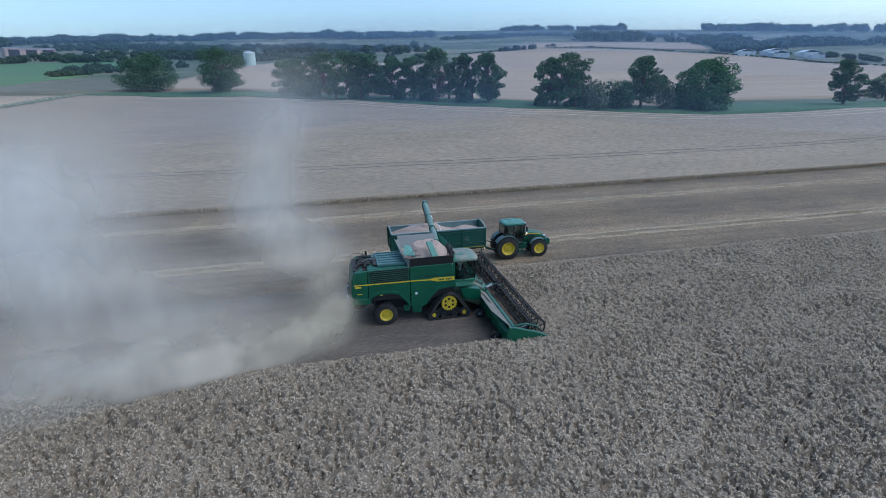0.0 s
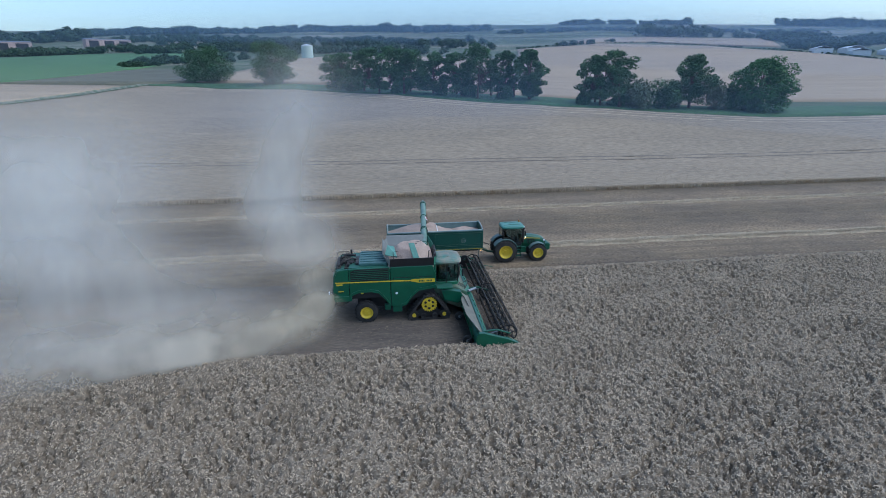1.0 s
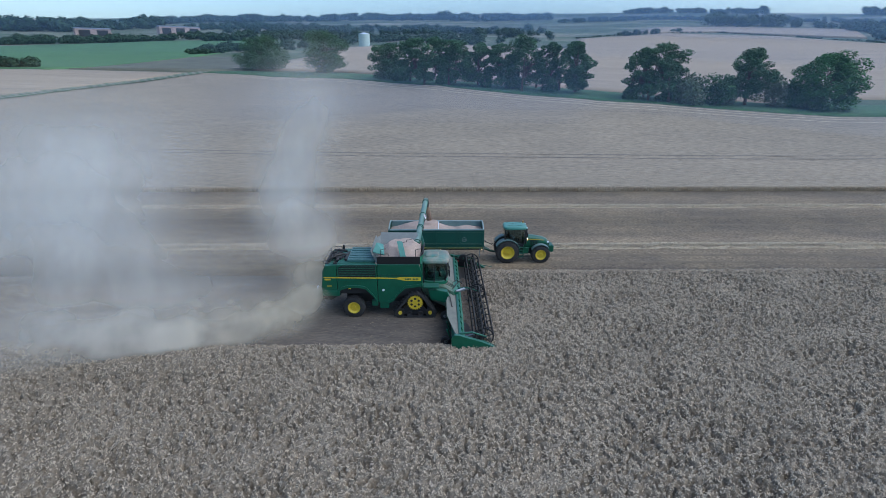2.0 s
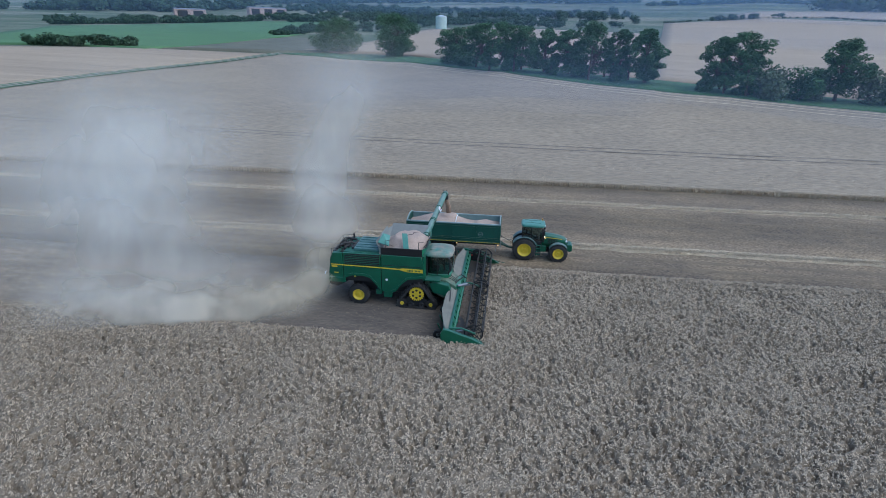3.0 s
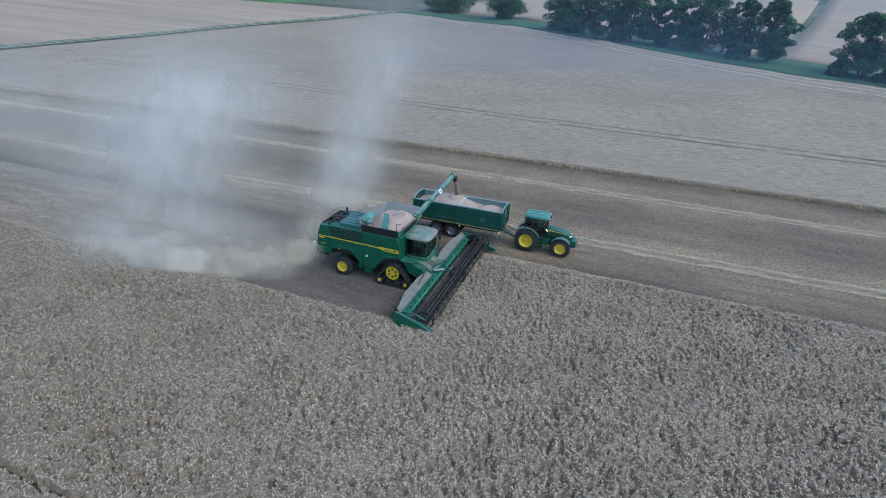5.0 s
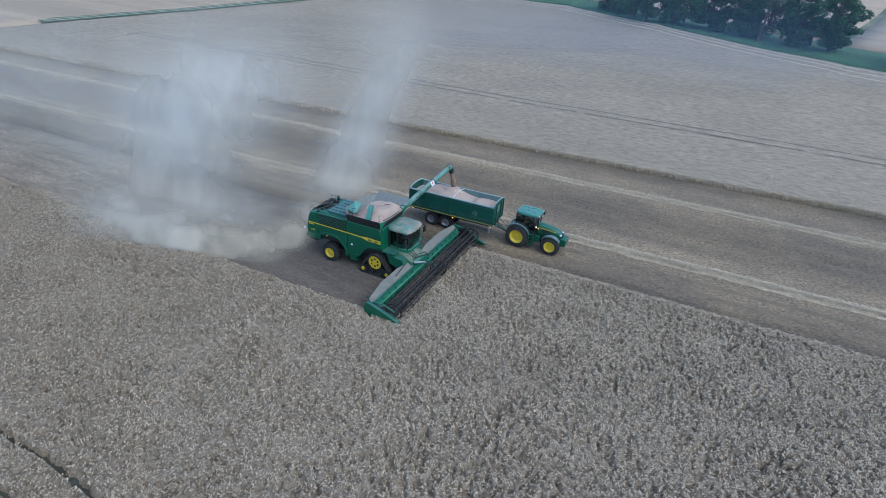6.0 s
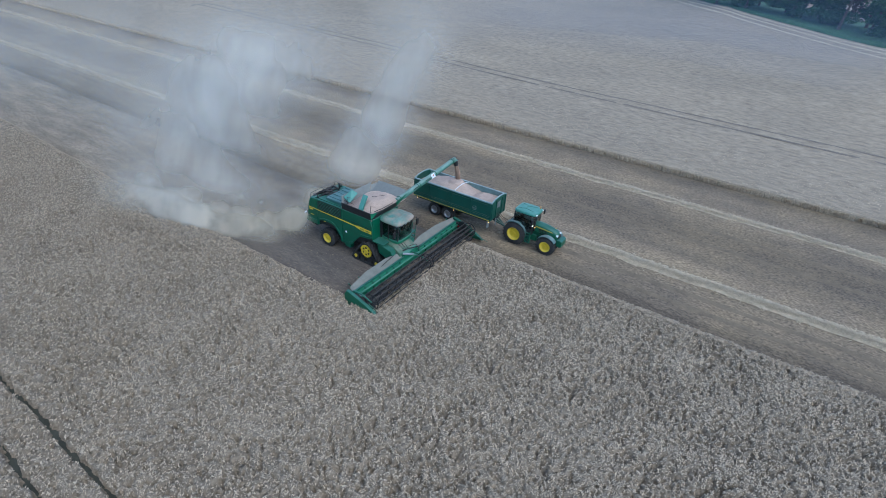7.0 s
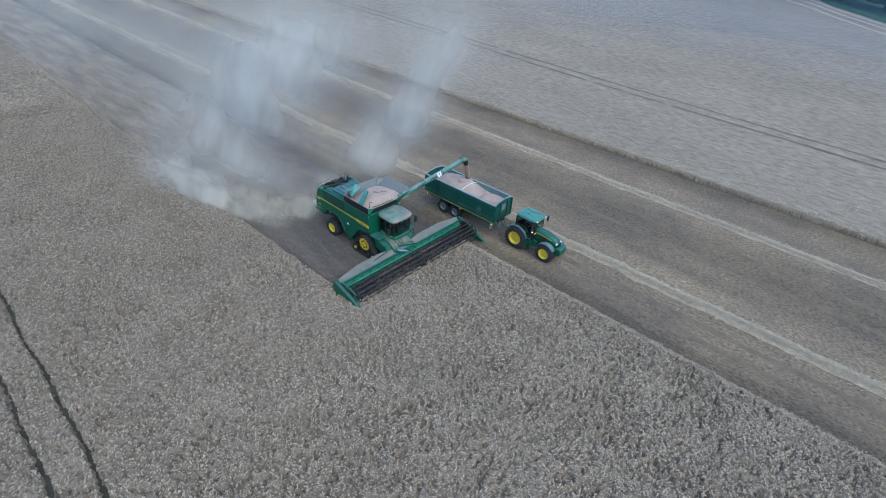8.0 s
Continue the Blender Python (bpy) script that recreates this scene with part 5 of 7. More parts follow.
# crop dividers at the ends
for y0, y1, tip in ((HN - 0.22, HN + 0.02, 9.5), (HF - 0.02, HF + 0.2, 9.6)):
    inner = y1 if y0 < 0 else y0
    dv = hd.add("divider", prism([(6.5, 0.4), (6.45, 1.1), (6.62, 1.42), (6.9, 1.4), (8.3, 0.95), (9.0, 0.62), (tip, 0.26), (8.9, 0.18), (7.2, 0.24)], y0, y1, 0.03), GREEN, "green end shield with a long nose")
    s = 1 if y0 < 0 else -1
    bm = rod([(8.3, inner + s * 0.1, 0.9), (8.9, inner + s * 0.1, 0.62), (tip + 0.55, inner + s * 0.05, 0.36)], 0.045, None, 8, 0.02)
    hd.add("divider_rod", bm, GREEN, "", dv)
    bm = prism([(6.7, 0.5), (6.7, 1.28), (7.4, 1.16), (7.9, 0.92), (7.9, 0.5)], min(inner, inner + s * 0.22), max(inner, inner + s * 0.22), 0.04)
    hd.add("drive_box", bm, BLACK, "dark drive box", dv)
    bm = rbox(7.1, 7.4, min(inner + s * 0.22, inner + s * 0.26), max(inner + s * 0.22, inner + s * 0.26), 0.9, 1.02, 0.0)
    hd.add("red_cover", bm, RED, "small red cover", dv)
hd.add("drive_wheel", spin([(0.36, 0), (0.36, 0.1), (0.1, 0.14), (0.1, -0.03), (0.28, 0.0)], (7.75, HF - 0.34, 1.2), 24), BLACK, "large black reel drive wheel", smooth=False)
# reel in two halves
RX, RZ, RR = 8.42, 1.04, 0.6
for y0, y1 in ((HN + 0.28, HC - 0.16), (HC + 0.16, HF - 0.28)):
    rl = hd.add("reel", rod([(RX, y0, RZ), (RX, y1, RZ)], 0.09, None, 12), BLACK, "black pick-up reel with tines")
    for k in range(6):
        a = 2 * math.pi * (k + 0.3) / 6
        bx, bz = RX + RR * math.cos(a), RZ + RR * math.sin(a)
        bar = hd.add("bat", rod([(bx, y0, bz), (bx, y1, bz)], 0.042, None, 6), BLACK, "", rl)
        bm = bmesh.new()
        yy = y0 + 0.1
        while yy < y1 - 0.05:
            tube(bm, [(bx, yy, bz), (bx - 0.05, yy, bz - 0.14), (bx - 0.02, yy, bz - 0.3)], [0.019, 0.017, 0.01], 3)
            yy += 0.125
        hd.add("tines", bm, BLACK, "", rl)
    n = 8
    for j in range(n):
        yy = y0 + (y1 - y0) * j / (n - 1)
        bm = bmesh.new()
        for k in range(6):
            a = 2 * math.pi * (k + 0.3) / 6
            rod([(RX, yy, RZ), (RX + RR * math.cos(a), yy, RZ + RR * math.sin(a))], 0.036, bm, 5)
            b2 = 2 * math.pi * (k + 1.3) / 6
            rod([(RX + RR * 0.55 * math.cos(a), yy, RZ + RR * 0.55 * math.sin(a)), (RX + RR * 0.55 * math.cos(b2), yy, RZ + RR * 0.55 * math.sin(b2))], 0.02, bm, 5)
        hd.add("spider", bm, BLACK, "", rl)
    for yy in (y0, y1):
        bm = spin([(RR * 0.98, -0.02), (RR * 0.98, 0.02), (RR * 0.86, 0.02), (RR * 0.86, -0.02)], (RX, yy, RZ), 24)
        hd.add("end_ring", bm, BLACK, "", rl)
for y in (HN + 0.14, HC, HF - 0.14):
    arm = hd.add("reel_arm", rod([(6.95, y, 1.35), (7.7, y, 1.42), (8.55, y, 1.12)], 0.055, None, 8), GREEN, "green reel arm")
    hd.add("arm_cylinder", rod([(7.0, y + 0.1, 1.0), (7.9, y + 0.1, 1.3)], 0.035, None, 8), STEEL, "", arm)
for y in (HN + 1.0, HC - 2.2, HC + 2.4, HF - 1.2):
    w_ = hd.add("gauge_wheel", spin([(0.3, 0), (0.3, 0.2), (0.12, 0.2), (0.12, 0)], (6.15, y, 0.3), 20), RUBBER, "small black support wheel")
    hd.add("wheel_rim", disc_y((6.15, y, 0.3), 0.13, y + 0.04, y + 0.16, 14), GREY, "", w_)
    hd.add("wheel_arm", rod([(6.15, y - 0.04, 0.3), (6.55, y - 0.04, 0.7)], 0.04, None, 6), BLACK, "", w_)

# ---- grain trailer ----
TN, TF, TX0, TX1, TZ0, TZ1 = 9.52, 12.0, 1.6, 9.52, 1.6, 3.13
tr = Machine("grain_trailer", "dark green grain trailer behind the tractor, half full of wheat", "trailer", (5.5, 10.8, 0))
tr.add("floor", rbox(TX0, TX1, TN, TF, TZ0 - 0.06, TZ0 + 0.02, 0.01), GREEN_TRAILER)
for y0, y1, s in ((TN, TN + 0.06, -1), (TF - 0.06, TF, 1)):
    sd = tr.add("side_wall", prism([(TX0, TZ0), (TX0, TZ1), (TX1, TZ1), (TX1, TZ0)], y0, y1, 0.01), GREEN_TRAILER, "dark green pressed side wall")
    yo = y0 if s < 0 else y1
    a, b = (yo - 0.05, yo + 0.005) if s < 0 else (yo - 0.005, yo + 0.05)
    for x in (TX0 + 0.03, 3.15, 5.5, 7.5, TX1 - 0.03):
        tr.add("rib", prism([(x - 0.06, TZ0), (x - 0.05, TZ1), (x + 0.05, TZ1), (x + 0.06, TZ0)], a, b, 0.01), GREEN_TRAILER, "", sd)
    tr.add("top_rail", rbox(TX0 - 0.02, TX1 + 0.02, y0 - 0.05, y1 + 0.05, TZ1 - 0.02, TZ1 + 0.09, 0.02), RAIL_PALE, "rolled top rail", sd)
    yi = (y1 + 0.004, y1 + 0.012) if s < 0 else (y0 - 0.012, y0 - 0.004)
    tr.add("lining", prism([(TX0 + 0.07, TZ0 + 0.05), (TX0 + 0.07, TZ1 - 0.03), (TX1 - 0.07, TZ1 - 0.03), (TX1 - 0.07, TZ0 + 0.05)], *yi), RAIL_PALE, "dusty pale inside of the wall", sd)
    tr.add("bottom_rail", rbox(TX0, TX1, y0 - 0.05, y1 + 0.05, TZ0 - 0.1, TZ0 + 0.03, 0.015), GREEN_TRAILER, "", sd)
    tr.add("reflective_tape", prism([(TX0, TZ0 - 0.04), (TX0, TZ0 - 0.01), (TX1, TZ0 - 0.01), (TX1, TZ0 - 0.04)], *((yo - 0.058, yo - 0.05) if s < 0 else (yo + 0.05, yo + 0.058))), YELLOW, "thin yellow reflective line", sd)
    for z in (TZ0 + 0.2, TZ0 + 0.34, TZ1 - 0.22):
        tr.add("side_rail", rbox(TX0 + 0.04, TX1 - 0.04, min(yo, yo + s * 0.035), max(yo, yo + s * 0.035), z, z + 0.045, 0.01), GREEN_TRAILER, "", sd)
    bm = spin([(0.2, -0.006), (0.2, 0.006), (0.17, 0.006), (0.17, -0.006)], (7.9, yo + s * 0.008, 2.3), 24)
    for k in range(4):
        rbox(7.78 + 0.07 * k, 7.82 + 0.07 * k, yo + s * 0.008 - 0.006, yo + s * 0.008 + 0.006, 2.24, 2.32, 0, bm)
    tr.add("badge", bm, GREY, "pale round maker's badge", sd)
arch = [(TN, TZ0), (TN, TZ1 + 0.08), (TN + 0.5, TZ1 + 0.24), (10.8, TZ1 + 0.3), (TF - 0.5, TZ1 + 0.24), (TF, TZ1 + 0.08), (TF, TZ0)]
for x0, x1, nm, lab in ((TX1 - 0.06, TX1, "headboard", "dark green headboard with an arched top"), (TX0, TX0 + 0.06, "tailgate", "dark green tailgate with an arched top")):
    bm = bmesh.new()
    a = [bm.verts.new((x0, y, z)) for y, z in arch]
    b = [bm.verts.new((x1, y, z)) for y, z in arch]
    fs = [bm.faces.new(a), bm.faces.new(b[::-1])] + [bm.faces.new((a[(k + 1) % 7], a[k], b[k], b[(k + 1) % 7])) for k in range(7)]
    bmesh.ops.recalc_face_normals(bm, faces=fs)
    g = tr.add(nm, bm, GREEN_TRAILER, lab)
    bm = bmesh.new()
    for (y, z), (y2, z2) in zip(arch[1:5], arch[2:6]):
        rod([((x0 + x1) / 2, y, z), ((x0 + x1) / 2, y2, z2)], 0.06, bm, 8)
    tr.add("arched_rail", bm, RAIL_PALE, "", g)
    xo = x1 if nm == "headboard" else x0
    sx = 1 if nm == "headboard" else -1
    bm = bmesh.new()
    for y in (TN + 0.1, 10.3, 11.3, TF - 0.1):
        rbox(min(xo, xo + sx * 0.06), max(xo, xo + sx * 0.06), y - 0.05, y + 0.05, TZ0, TZ1 + 0.05, 0.01, bm)
    tr.split("upright", bm, GREEN_TRAILER, "", g)
bm = rbox(TX1, TX1 + 0.02, 10.5, 11.0, 2.4, 2.95, 0)
tr.add("grain_window", bm, GREY, "small grey window in the headboard")
bm = bmesh.new()
for k in range(9):
    t0, t1 = k / 9, (k + 1) / 9
    rod([(5.75, TN + 0.05 + (TF - TN - 0.1) * t0, TZ1 + 0.03 + 0.2 * math.sin(math.pi * t0)), (5.75, TN + 0.05 + (TF - TN - 0.1) * t1, TZ1 + 0.03 + 0.2 * math.sin(math.pi * t1))], 0.028, bm, 6)
tr.add("cross_bow", bm, WHITE, "pale curved bow across the top")
tagged(part("grain", heap(TX0 + 0.07, TX1 - 0.07, TN + 0.07, TF - 0.07, 2.66, [(4.4, 10.9, 0.62, 3.6, 2.2), (5.1, 11.0, 0.8, 1.5, 1.5), (8.2, 10.9, 0.3, 1.7, 1.6)], 70, 26, 0.03), GRAIN, smooth=True),
       "heaped pinkish-brown wheat grain in the trailer", "grain")
tr.add("chassis", prism([(2.2, 1.15), (2.2, 1.5), (9.5, 1.5), (9.5, 1.25), (7.0, 1.1)], 10.35, 11.25, 0.03), BLACK, "dark chassis beam")
tr.add("bogie", prism([(3.2, 0.75), (3.4, 1.05), (5.3, 1.05), (5.5, 0.75), (5.2, 0.6), (3.5, 0.6)], 10.2, 11.4, 0.03), BLACK, "dark double axle bogie")
bm = rod([(9.4, 10.8, 1.25), (10.2, 10.8, 0.85), (10.95, 10.8, 0.7)], 0.1)
rod([(9.4, 10.4, 1.25), (10.2, 10.75, 0.9)], 0.07, bm)
rod([(9.4, 11.2, 1.25), (10.2, 10.85, 0.9)], 0.07, bm)
tr.add("drawbar", bm, GREEN_TRAILER, "green drawbar")
bm = rod([(9.45, 10.6, 1.9), (9.9, 10.6, 1.7), (10.6, 10.7, 1.3)], 0.02, None, 5)
rod([(9.45, 10.9, 2.0), (10.0, 10.95, 1.5), (10.7, 10.9, 1.4)], 0.02, bm, 5)
tr.split("hose", bm, BLACK, "thin black hoses to the tractor")
bm = rod([(9.6, 10.35, 0.9), (9.6, 10.35, 1.5)], 0.05)
tr.add("jack", bm, GREY, "grey parking jack")
tr.add("mud_flap", rbox(9.2, 9.23, 9.5, 9.95, 0.75, 1.52, 0.0), GREY, "grey flap under the headboard")
for x in (3.67, 5.08):
    for y, o in ((9.75, -1), (11.85, 1)):
        wheel(tr, (x, y, 0.64), 0.64, 0.5, 0.34, o, STEEL, 24)
bm = bmesh.new()
for (x, y) in ((2.0, 9.48), (5.9, 9.48), (9.4, 9.48)):
    rbox(x - 0.04, x + 0.04, y - 0.03, y, 1.38, 1.45, 0.01, bm)
tr.split("marker_lamp", bm, LAMP_AMBER, "lit amber marker lamps")
bm = rbox(1.9, 9.3, 9.6, 9.64, 1.36, 1.46, 0)
tr.add("side_guard", bm, BLACK, "dark lamp rail")

# ---- tractor ----
tc = Machine("tractor", "green tractor with yellow wheels pulling the trailer", "tractor", (13.0, 10.8, 0))
CY = 10.8
for y, o in ((9.76, -1), (11.84, 1)):
    wheel(tc, (11.63, y, 1.0), 1.0, 0.66, 0.56, o, YELLOW, 22, dish=0.16)
    wheel(tc, (14.48, y + (0.04 if o < 0 else -0.04), 0.79), 0.79, 0.56, 0.44, o, YELLOW, 20, dish=0.12)
tc.add("chassis", rbox(11.2, 15.1, CY - 0.35, CY + 0.35, 0.7, 1.3, 0.06), BLACK, "dark engine and gearbox block")
bm = rod([(11.63, 10.3, 1.0), (11.63, 11.3, 1.0)], 0.22, None, 14)
rod([(14.48, 10.3, 0.79), (14.48, 11.3, 0.79)], 0.14, bm, 12)
tc.split("axle", bm, GREEN, "green axles")
bm = bmesh.new()
rows = []
for x, top, half, low in ((12.95, 2.26, 0.4, 1.2), (13.3, 2.3, 0.42, 1.2), (13.9, 2.26, 0.42, 1.22), (14.6, 2.13, 0.4, 1.24), (14.98, 2.0, 0.36, 1.22), (15.16, 1.84, 0.3, 1.22), (15.22, 1.6, 0.26, 1.24)):
    rows.append([bm.verts.new((x, CY + k * half, z)) for k, z in ((-1, low), (-1.03, (low + top) * 0.52), (-0.97, top - 0.2), (-0.8, top - 0.07), (-0.4, top), (0.4, top), (0.8, top - 0.07), (0.97, top - 0.2), (1.03, (low + top) * 0.52), (1, low))])
for p, q in zip(rows, rows[1:]):
    for k in range(10):
        bm.faces.new((p[k], p[(k + 1) % 10], q[(k + 1) % 10], q[k]))
bm.faces.new(rows[0])
bm.faces.new(rows[-1][::-1])
bmesh.ops.recalc_face_normals(bm, faces=bm.faces)
tc.add("bonnet", bm, GREEN, "green bonnet that slopes to a rounded nose", smooth=True)
for s in (-1, 1):
    y = CY + s * 0.425
    bm = prism([(13.6, 1.5), (13.55, 1.95), (14.3, 1.9), (14.35, 1.5)], min(y, y + s * 0.012), max(y, y + s * 0.012))
    g = tc.add("grille", bm, BLACK, "black bonnet side grille")
    tc.add("stripe", prism([(13.05, 2.04), (13.05, 2.1), (14.75, 1.97), (14.75, 1.92)], min(y, y + s * 0.014), max(y, y + s * 0.014)), YELLOW, "yellow line along the bonnet")
    bm = bmesh.new()
    for k in range(5):
        rbox(13.65 + 0.14 * k, 13.7 + 0.14 * k, min(y + s * 0.012, y + s * 0.03), max(y + s * 0.012, y + s * 0.03), 1.55, 1.86, 0, bm)
    tc.split("slat", bm, GREEN, "", g)
    tc.add("headlamp", rbox(15.06, 15.22, CY + s * 0.3 - 0.1, CY + s * 0.3 + 0.1, 1.68, 1.8, 0.03), WHITE, "pale headlamp")
tc.add("front_grille", rbox(15.14, 15.26, CY - 0.26, CY + 0.26, 1.25, 1.75, 0.02), BLACK, "black nose grille")
bm = prism([(15.2, 0.95), (15.2, 1.45), (15.5, 1.5), (15.66, 1.4), (15.66, 0.95), (15.5, 0.85)], CY - 0.5, CY + 0.5, 0.05)
tc.add("front_weight", bm, GREEN, "green front weight block")
tc.add("weight_bracket", rbox(15.05, 15.25, CY - 0.25, CY + 0.25, 0.9, 1.3, 0.02), BLACK)
# cab of the tractor
cabt = tc.add("cab", prism([(11.35, 1.35), (11.35, 1.75), (13.0, 1.75), (13.1, 1.3), (12.6, 1.15)], CY - 0.75, CY + 0.75, 0.05), BLACK, "cab with tinted windows and a green roof")
RXC = 12.28
tc.add("roof", loft([(RXC, CY, 0.9, 0.74, 2.97, 5), (RXC, CY, 1.0, 0.83, 3.01, 5), (RXC, CY, 1.0, 0.83, 3.12, 5), (RXC, CY, 0.94, 0.77, 3.2, 5), (RXC - 0.05, CY, 0.75, 0.6, 3.24, 4)]), TEAL, "dusty roof with rounded corners, sky's teal tint in its green", cabt)
bm = bmesh.new()
rod([(11.55, CY - 0.5, 3.24), (12.1, CY - 0.25, 3.245), (12.9, CY - 0.45, 3.24)], 0.02, bm, 5)
rod([(11.55, CY + 0.5, 3.24), (12.1, CY + 0.25, 3.245), (12.9, CY + 0.45, 3.24)], 0.02, bm, 5)
rod([(12.1, CY - 0.25, 3.245), (12.1, CY + 0.25, 3.245)], 0.02, bm, 5)
tc.split("roof_rib", bm, GREEN, "", cabt)
tc.add("windscreen", prism([(12.98, 1.75), (13.02, 1.75), (13.12, 2.5), (13.04, 2.98), (13.0, 2.98), (13.08, 2.5)], CY - 0.7, CY + 0.7), GLASS, "tinted windscreen", cabt)
for s in (-1, 1):
    y = CY + s * 0.73
    tc.add("side_window", rbox(11.4, 12.98, min(y, y + s * 0.025), max(y, y + s * 0.025), 1.75, 2.98, 0), GLASS, "tinted door window", cabt)
    bm = rod([(11.42, y, 1.7), (11.4, y, 2.99)], 0.05, None, 6)
    rod([(12.2, y, 1.5), (12.15, y, 2.99)], 0.03, bm, 6)
    rod([(13.0, y, 1.5), (13.1, y, 2.4), (13.04, y, 2.99)], 0.045, bm, 6)
    tc.split("pillar", bm, BLACK, "black window pillars", cabt)
    # rear mudguards
    prof = [(11.63 + 1.12 * math.cos(a), 1.0 + 1.12 * math.sin(a)) for a in np.linspace(radians(20), radians(150), 14)]
    prof += [(11.63 + 1.06 * math.cos(a), 1.0 + 1.06 * math.sin(a)) for a in np.linspace(radians(150), radians(20), 14)]
    ya, yb = (9.84, 10.5) if s < 0 else (11.1, 11.76)
    tc.add("mudguard", prism(prof, ya, yb, 0.0), MUDGUARD, "dusty grey-green rear mudguard")
    prof = [(14.48 + 0.9 * math.cos(a), 0.79 + 0.9 * math.sin(a)) for a in np.linspace(radians(35), radians(150), 12)]
    prof += [(14.48 + 0.86 * math.cos(a), 0.79 + 0.86 * math.sin(a)) for a in np.linspace(radians(150), radians(35), 12)]
    ya, yb = (9.84, 10.3) if s < 0 else (11.3, 11.76)
    tc.add("front_mudguard", prism(prof, ya, yb, 0.0), MUDGUARD, "dusty grey front mudguard")
    m_ = tc.add("mirror_arm", rod([(13.0, CY + s * 0.75, 2.95), (13.2, CY + s * 1.15, 2.95), (13.2, CY + s * 1.2, 2.7)], 0.02, None, 6), BLACK)
    tc.add("mirror", rbox(13.15, 13.25, CY + s * 1.2 - 0.1, CY + s * 1.2 + 0.1, 2.5, 2.9, 0.02), BLACK, "", m_)
    tc.add("work_light", rbox(13.2, 13.3, CY + s * 0.6 - 0.08, CY + s * 0.6 + 0.08, 3.03, 3.13, 0.02), WHITE, "", cabt)
tc.add("rear_window", rbox(11.34, 11.37, CY - 0.7, CY + 0.7, 1.8, 2.98, 0), GLASS, "", cabt)
bm = rbox(11.75, 12.25, CY - 0.28, CY + 0.28, 1.7, 1.95, 0.06)
rbox(11.68, 11.84, CY - 0.26, CY + 0.26, 1.9, 2.6, 0.06, bm)
tc.add("seat", bm, BLACK, "dark driver's seat", cabt)
bm = rod([(12.75, CY, 1.75), (12.55, CY, 2.2)], 0.05)
tc.add("steering_column", bm, BLACK, "", cabt)
tc.add("exhaust", rod([(13.2, 10.2, 1.7), (13.2, 10.2, 2.85), (13.28, 10.18, 3.0)], 0.075, None, 12), BLACK, "black upright exhaust")
bm = bmesh.new()
for k in range(4):
    rbox(12.62, 13.0, 9.92, 10.25, 0.55 + 0.28 * k, 0.6 + 0.28 * k, 0.01, bm)
rbox(12.6, 12.64, 9.92, 10.2, 0.5, 1.6, 0.005, bm)
rbox(12.98, 13.02, 9.92, 10.2, 0.5, 1.6, 0.005, bm)
tc.split("step", bm, GREEN, "green cab steps")
tc.add("fuel_tank", rbox(12.5, 13.5, 10.25, 10.6, 0.75, 1.3, 0.06), GREEN, "green tank beside the steps")
tc.add("beacon", rod([(13.05, 11.3, 3.18), (13.05, 11.3, 3.4)], 0.05, None, 10), AMBER, "amber roof beacon")
tc.add("side_lamp", rbox(13.28, 13.34, 10.0, 10.07, 2.05, 2.12, 0.01), LAMP_AMBER, "lit amber side lamp")
tc.add("side_lamp", rbox(13.2, 13.27, 9.64, 9.71, 2.3, 2.38, 0.01), LAMP_WHITE, "lit white lamp")
bm = rod([(11.25, CY - 0.4, 1.5), (10.9, CY - 0.3, 0.8)], 0.05)
rod([(11.25, CY + 0.4, 1.5), (10.9, CY + 0.3, 0.8)], 0.05, bm)
rbox(10.75, 11.3, CY - 0.1, CY + 0.1, 0.55, 0.72, 0.02, bm)
tc.add("hitch", bm, BLACK, "dark rear hitch")


# ---- standing wheat ----
def crop_top(name, low, up, n, m, h, label):
    return drape(name, low, up, n, m, h, CROP_FAR, label, "wheat", rough=0.1, kind="stuff")


EDGE_NEAR, EDGE_FAR, EDGE_BACK, NOSE = -4.6, 6.9, 35.4, 8.6
FIELD_END = [(-101, 219), (-78, 215), (-32, 189), (10, 143), (48, 112.5), (90, 101), (124, 92), (180, 84), (260, 78)]
crop_top("wheat", [(-142, EDGE_BACK), (-105, EDGE_BACK), (-60, EDGE_BACK), (-20, EDGE_BACK), (25, EDGE_BACK), (70, EDGE_BACK), (120, EDGE_BACK), (180, EDGE_BACK), (260, EDGE_BACK)],
         FIELD_END, 160, 110, 0.56, "standing ripe wheat with wheel tracks, pale buff")
rng = np.random.default_rng(5)
LATTICE = rng.uniform(0, 1, (512, 512))


def lumps(x, y, size, turn=0.0):
    """Smooth random heights from 0 to 1 with lumps of that size."""
    u, v = (math.cos(turn) * x + math.sin(turn) * y) / size + 900, (math.cos(turn) * y - math.sin(turn) * x) / size + 900
    i, j = np.floor(u).astype(int), np.floor(v).astype(int)
    a, b = u - i, v - j
    a, b = a * a * (3 - 2 * a), b * b * (3 - 2 * b)
    pick = lambda m, n: LATTICE[m % 512, n % 512]
    return (pick(i, j) * (1 - a) + pick(i + 1, j) * a) * (1 - b) + (pick(i, j + 1) * (1 - a) + pick(i + 1, j + 1) * a) * b


def tram_lines(x):
    """The two wheel tracks through the near wheat."""
    wob = 0.06 * np.sin(x * 0.35) + 0.05 * np.sin(x * 0.9 + 1)
    return -21.15 - 0.035 * x + wob, -23.0 - 0.035 * x + wob


def near_edge(x):
    """Where the near block was last cut."""
    return EDGE_NEAR + 0.03 * np.maximum(0.0, -22.0 - x) + 0.12 * (lumps(x, x * 0, 1.4) - 0.5)


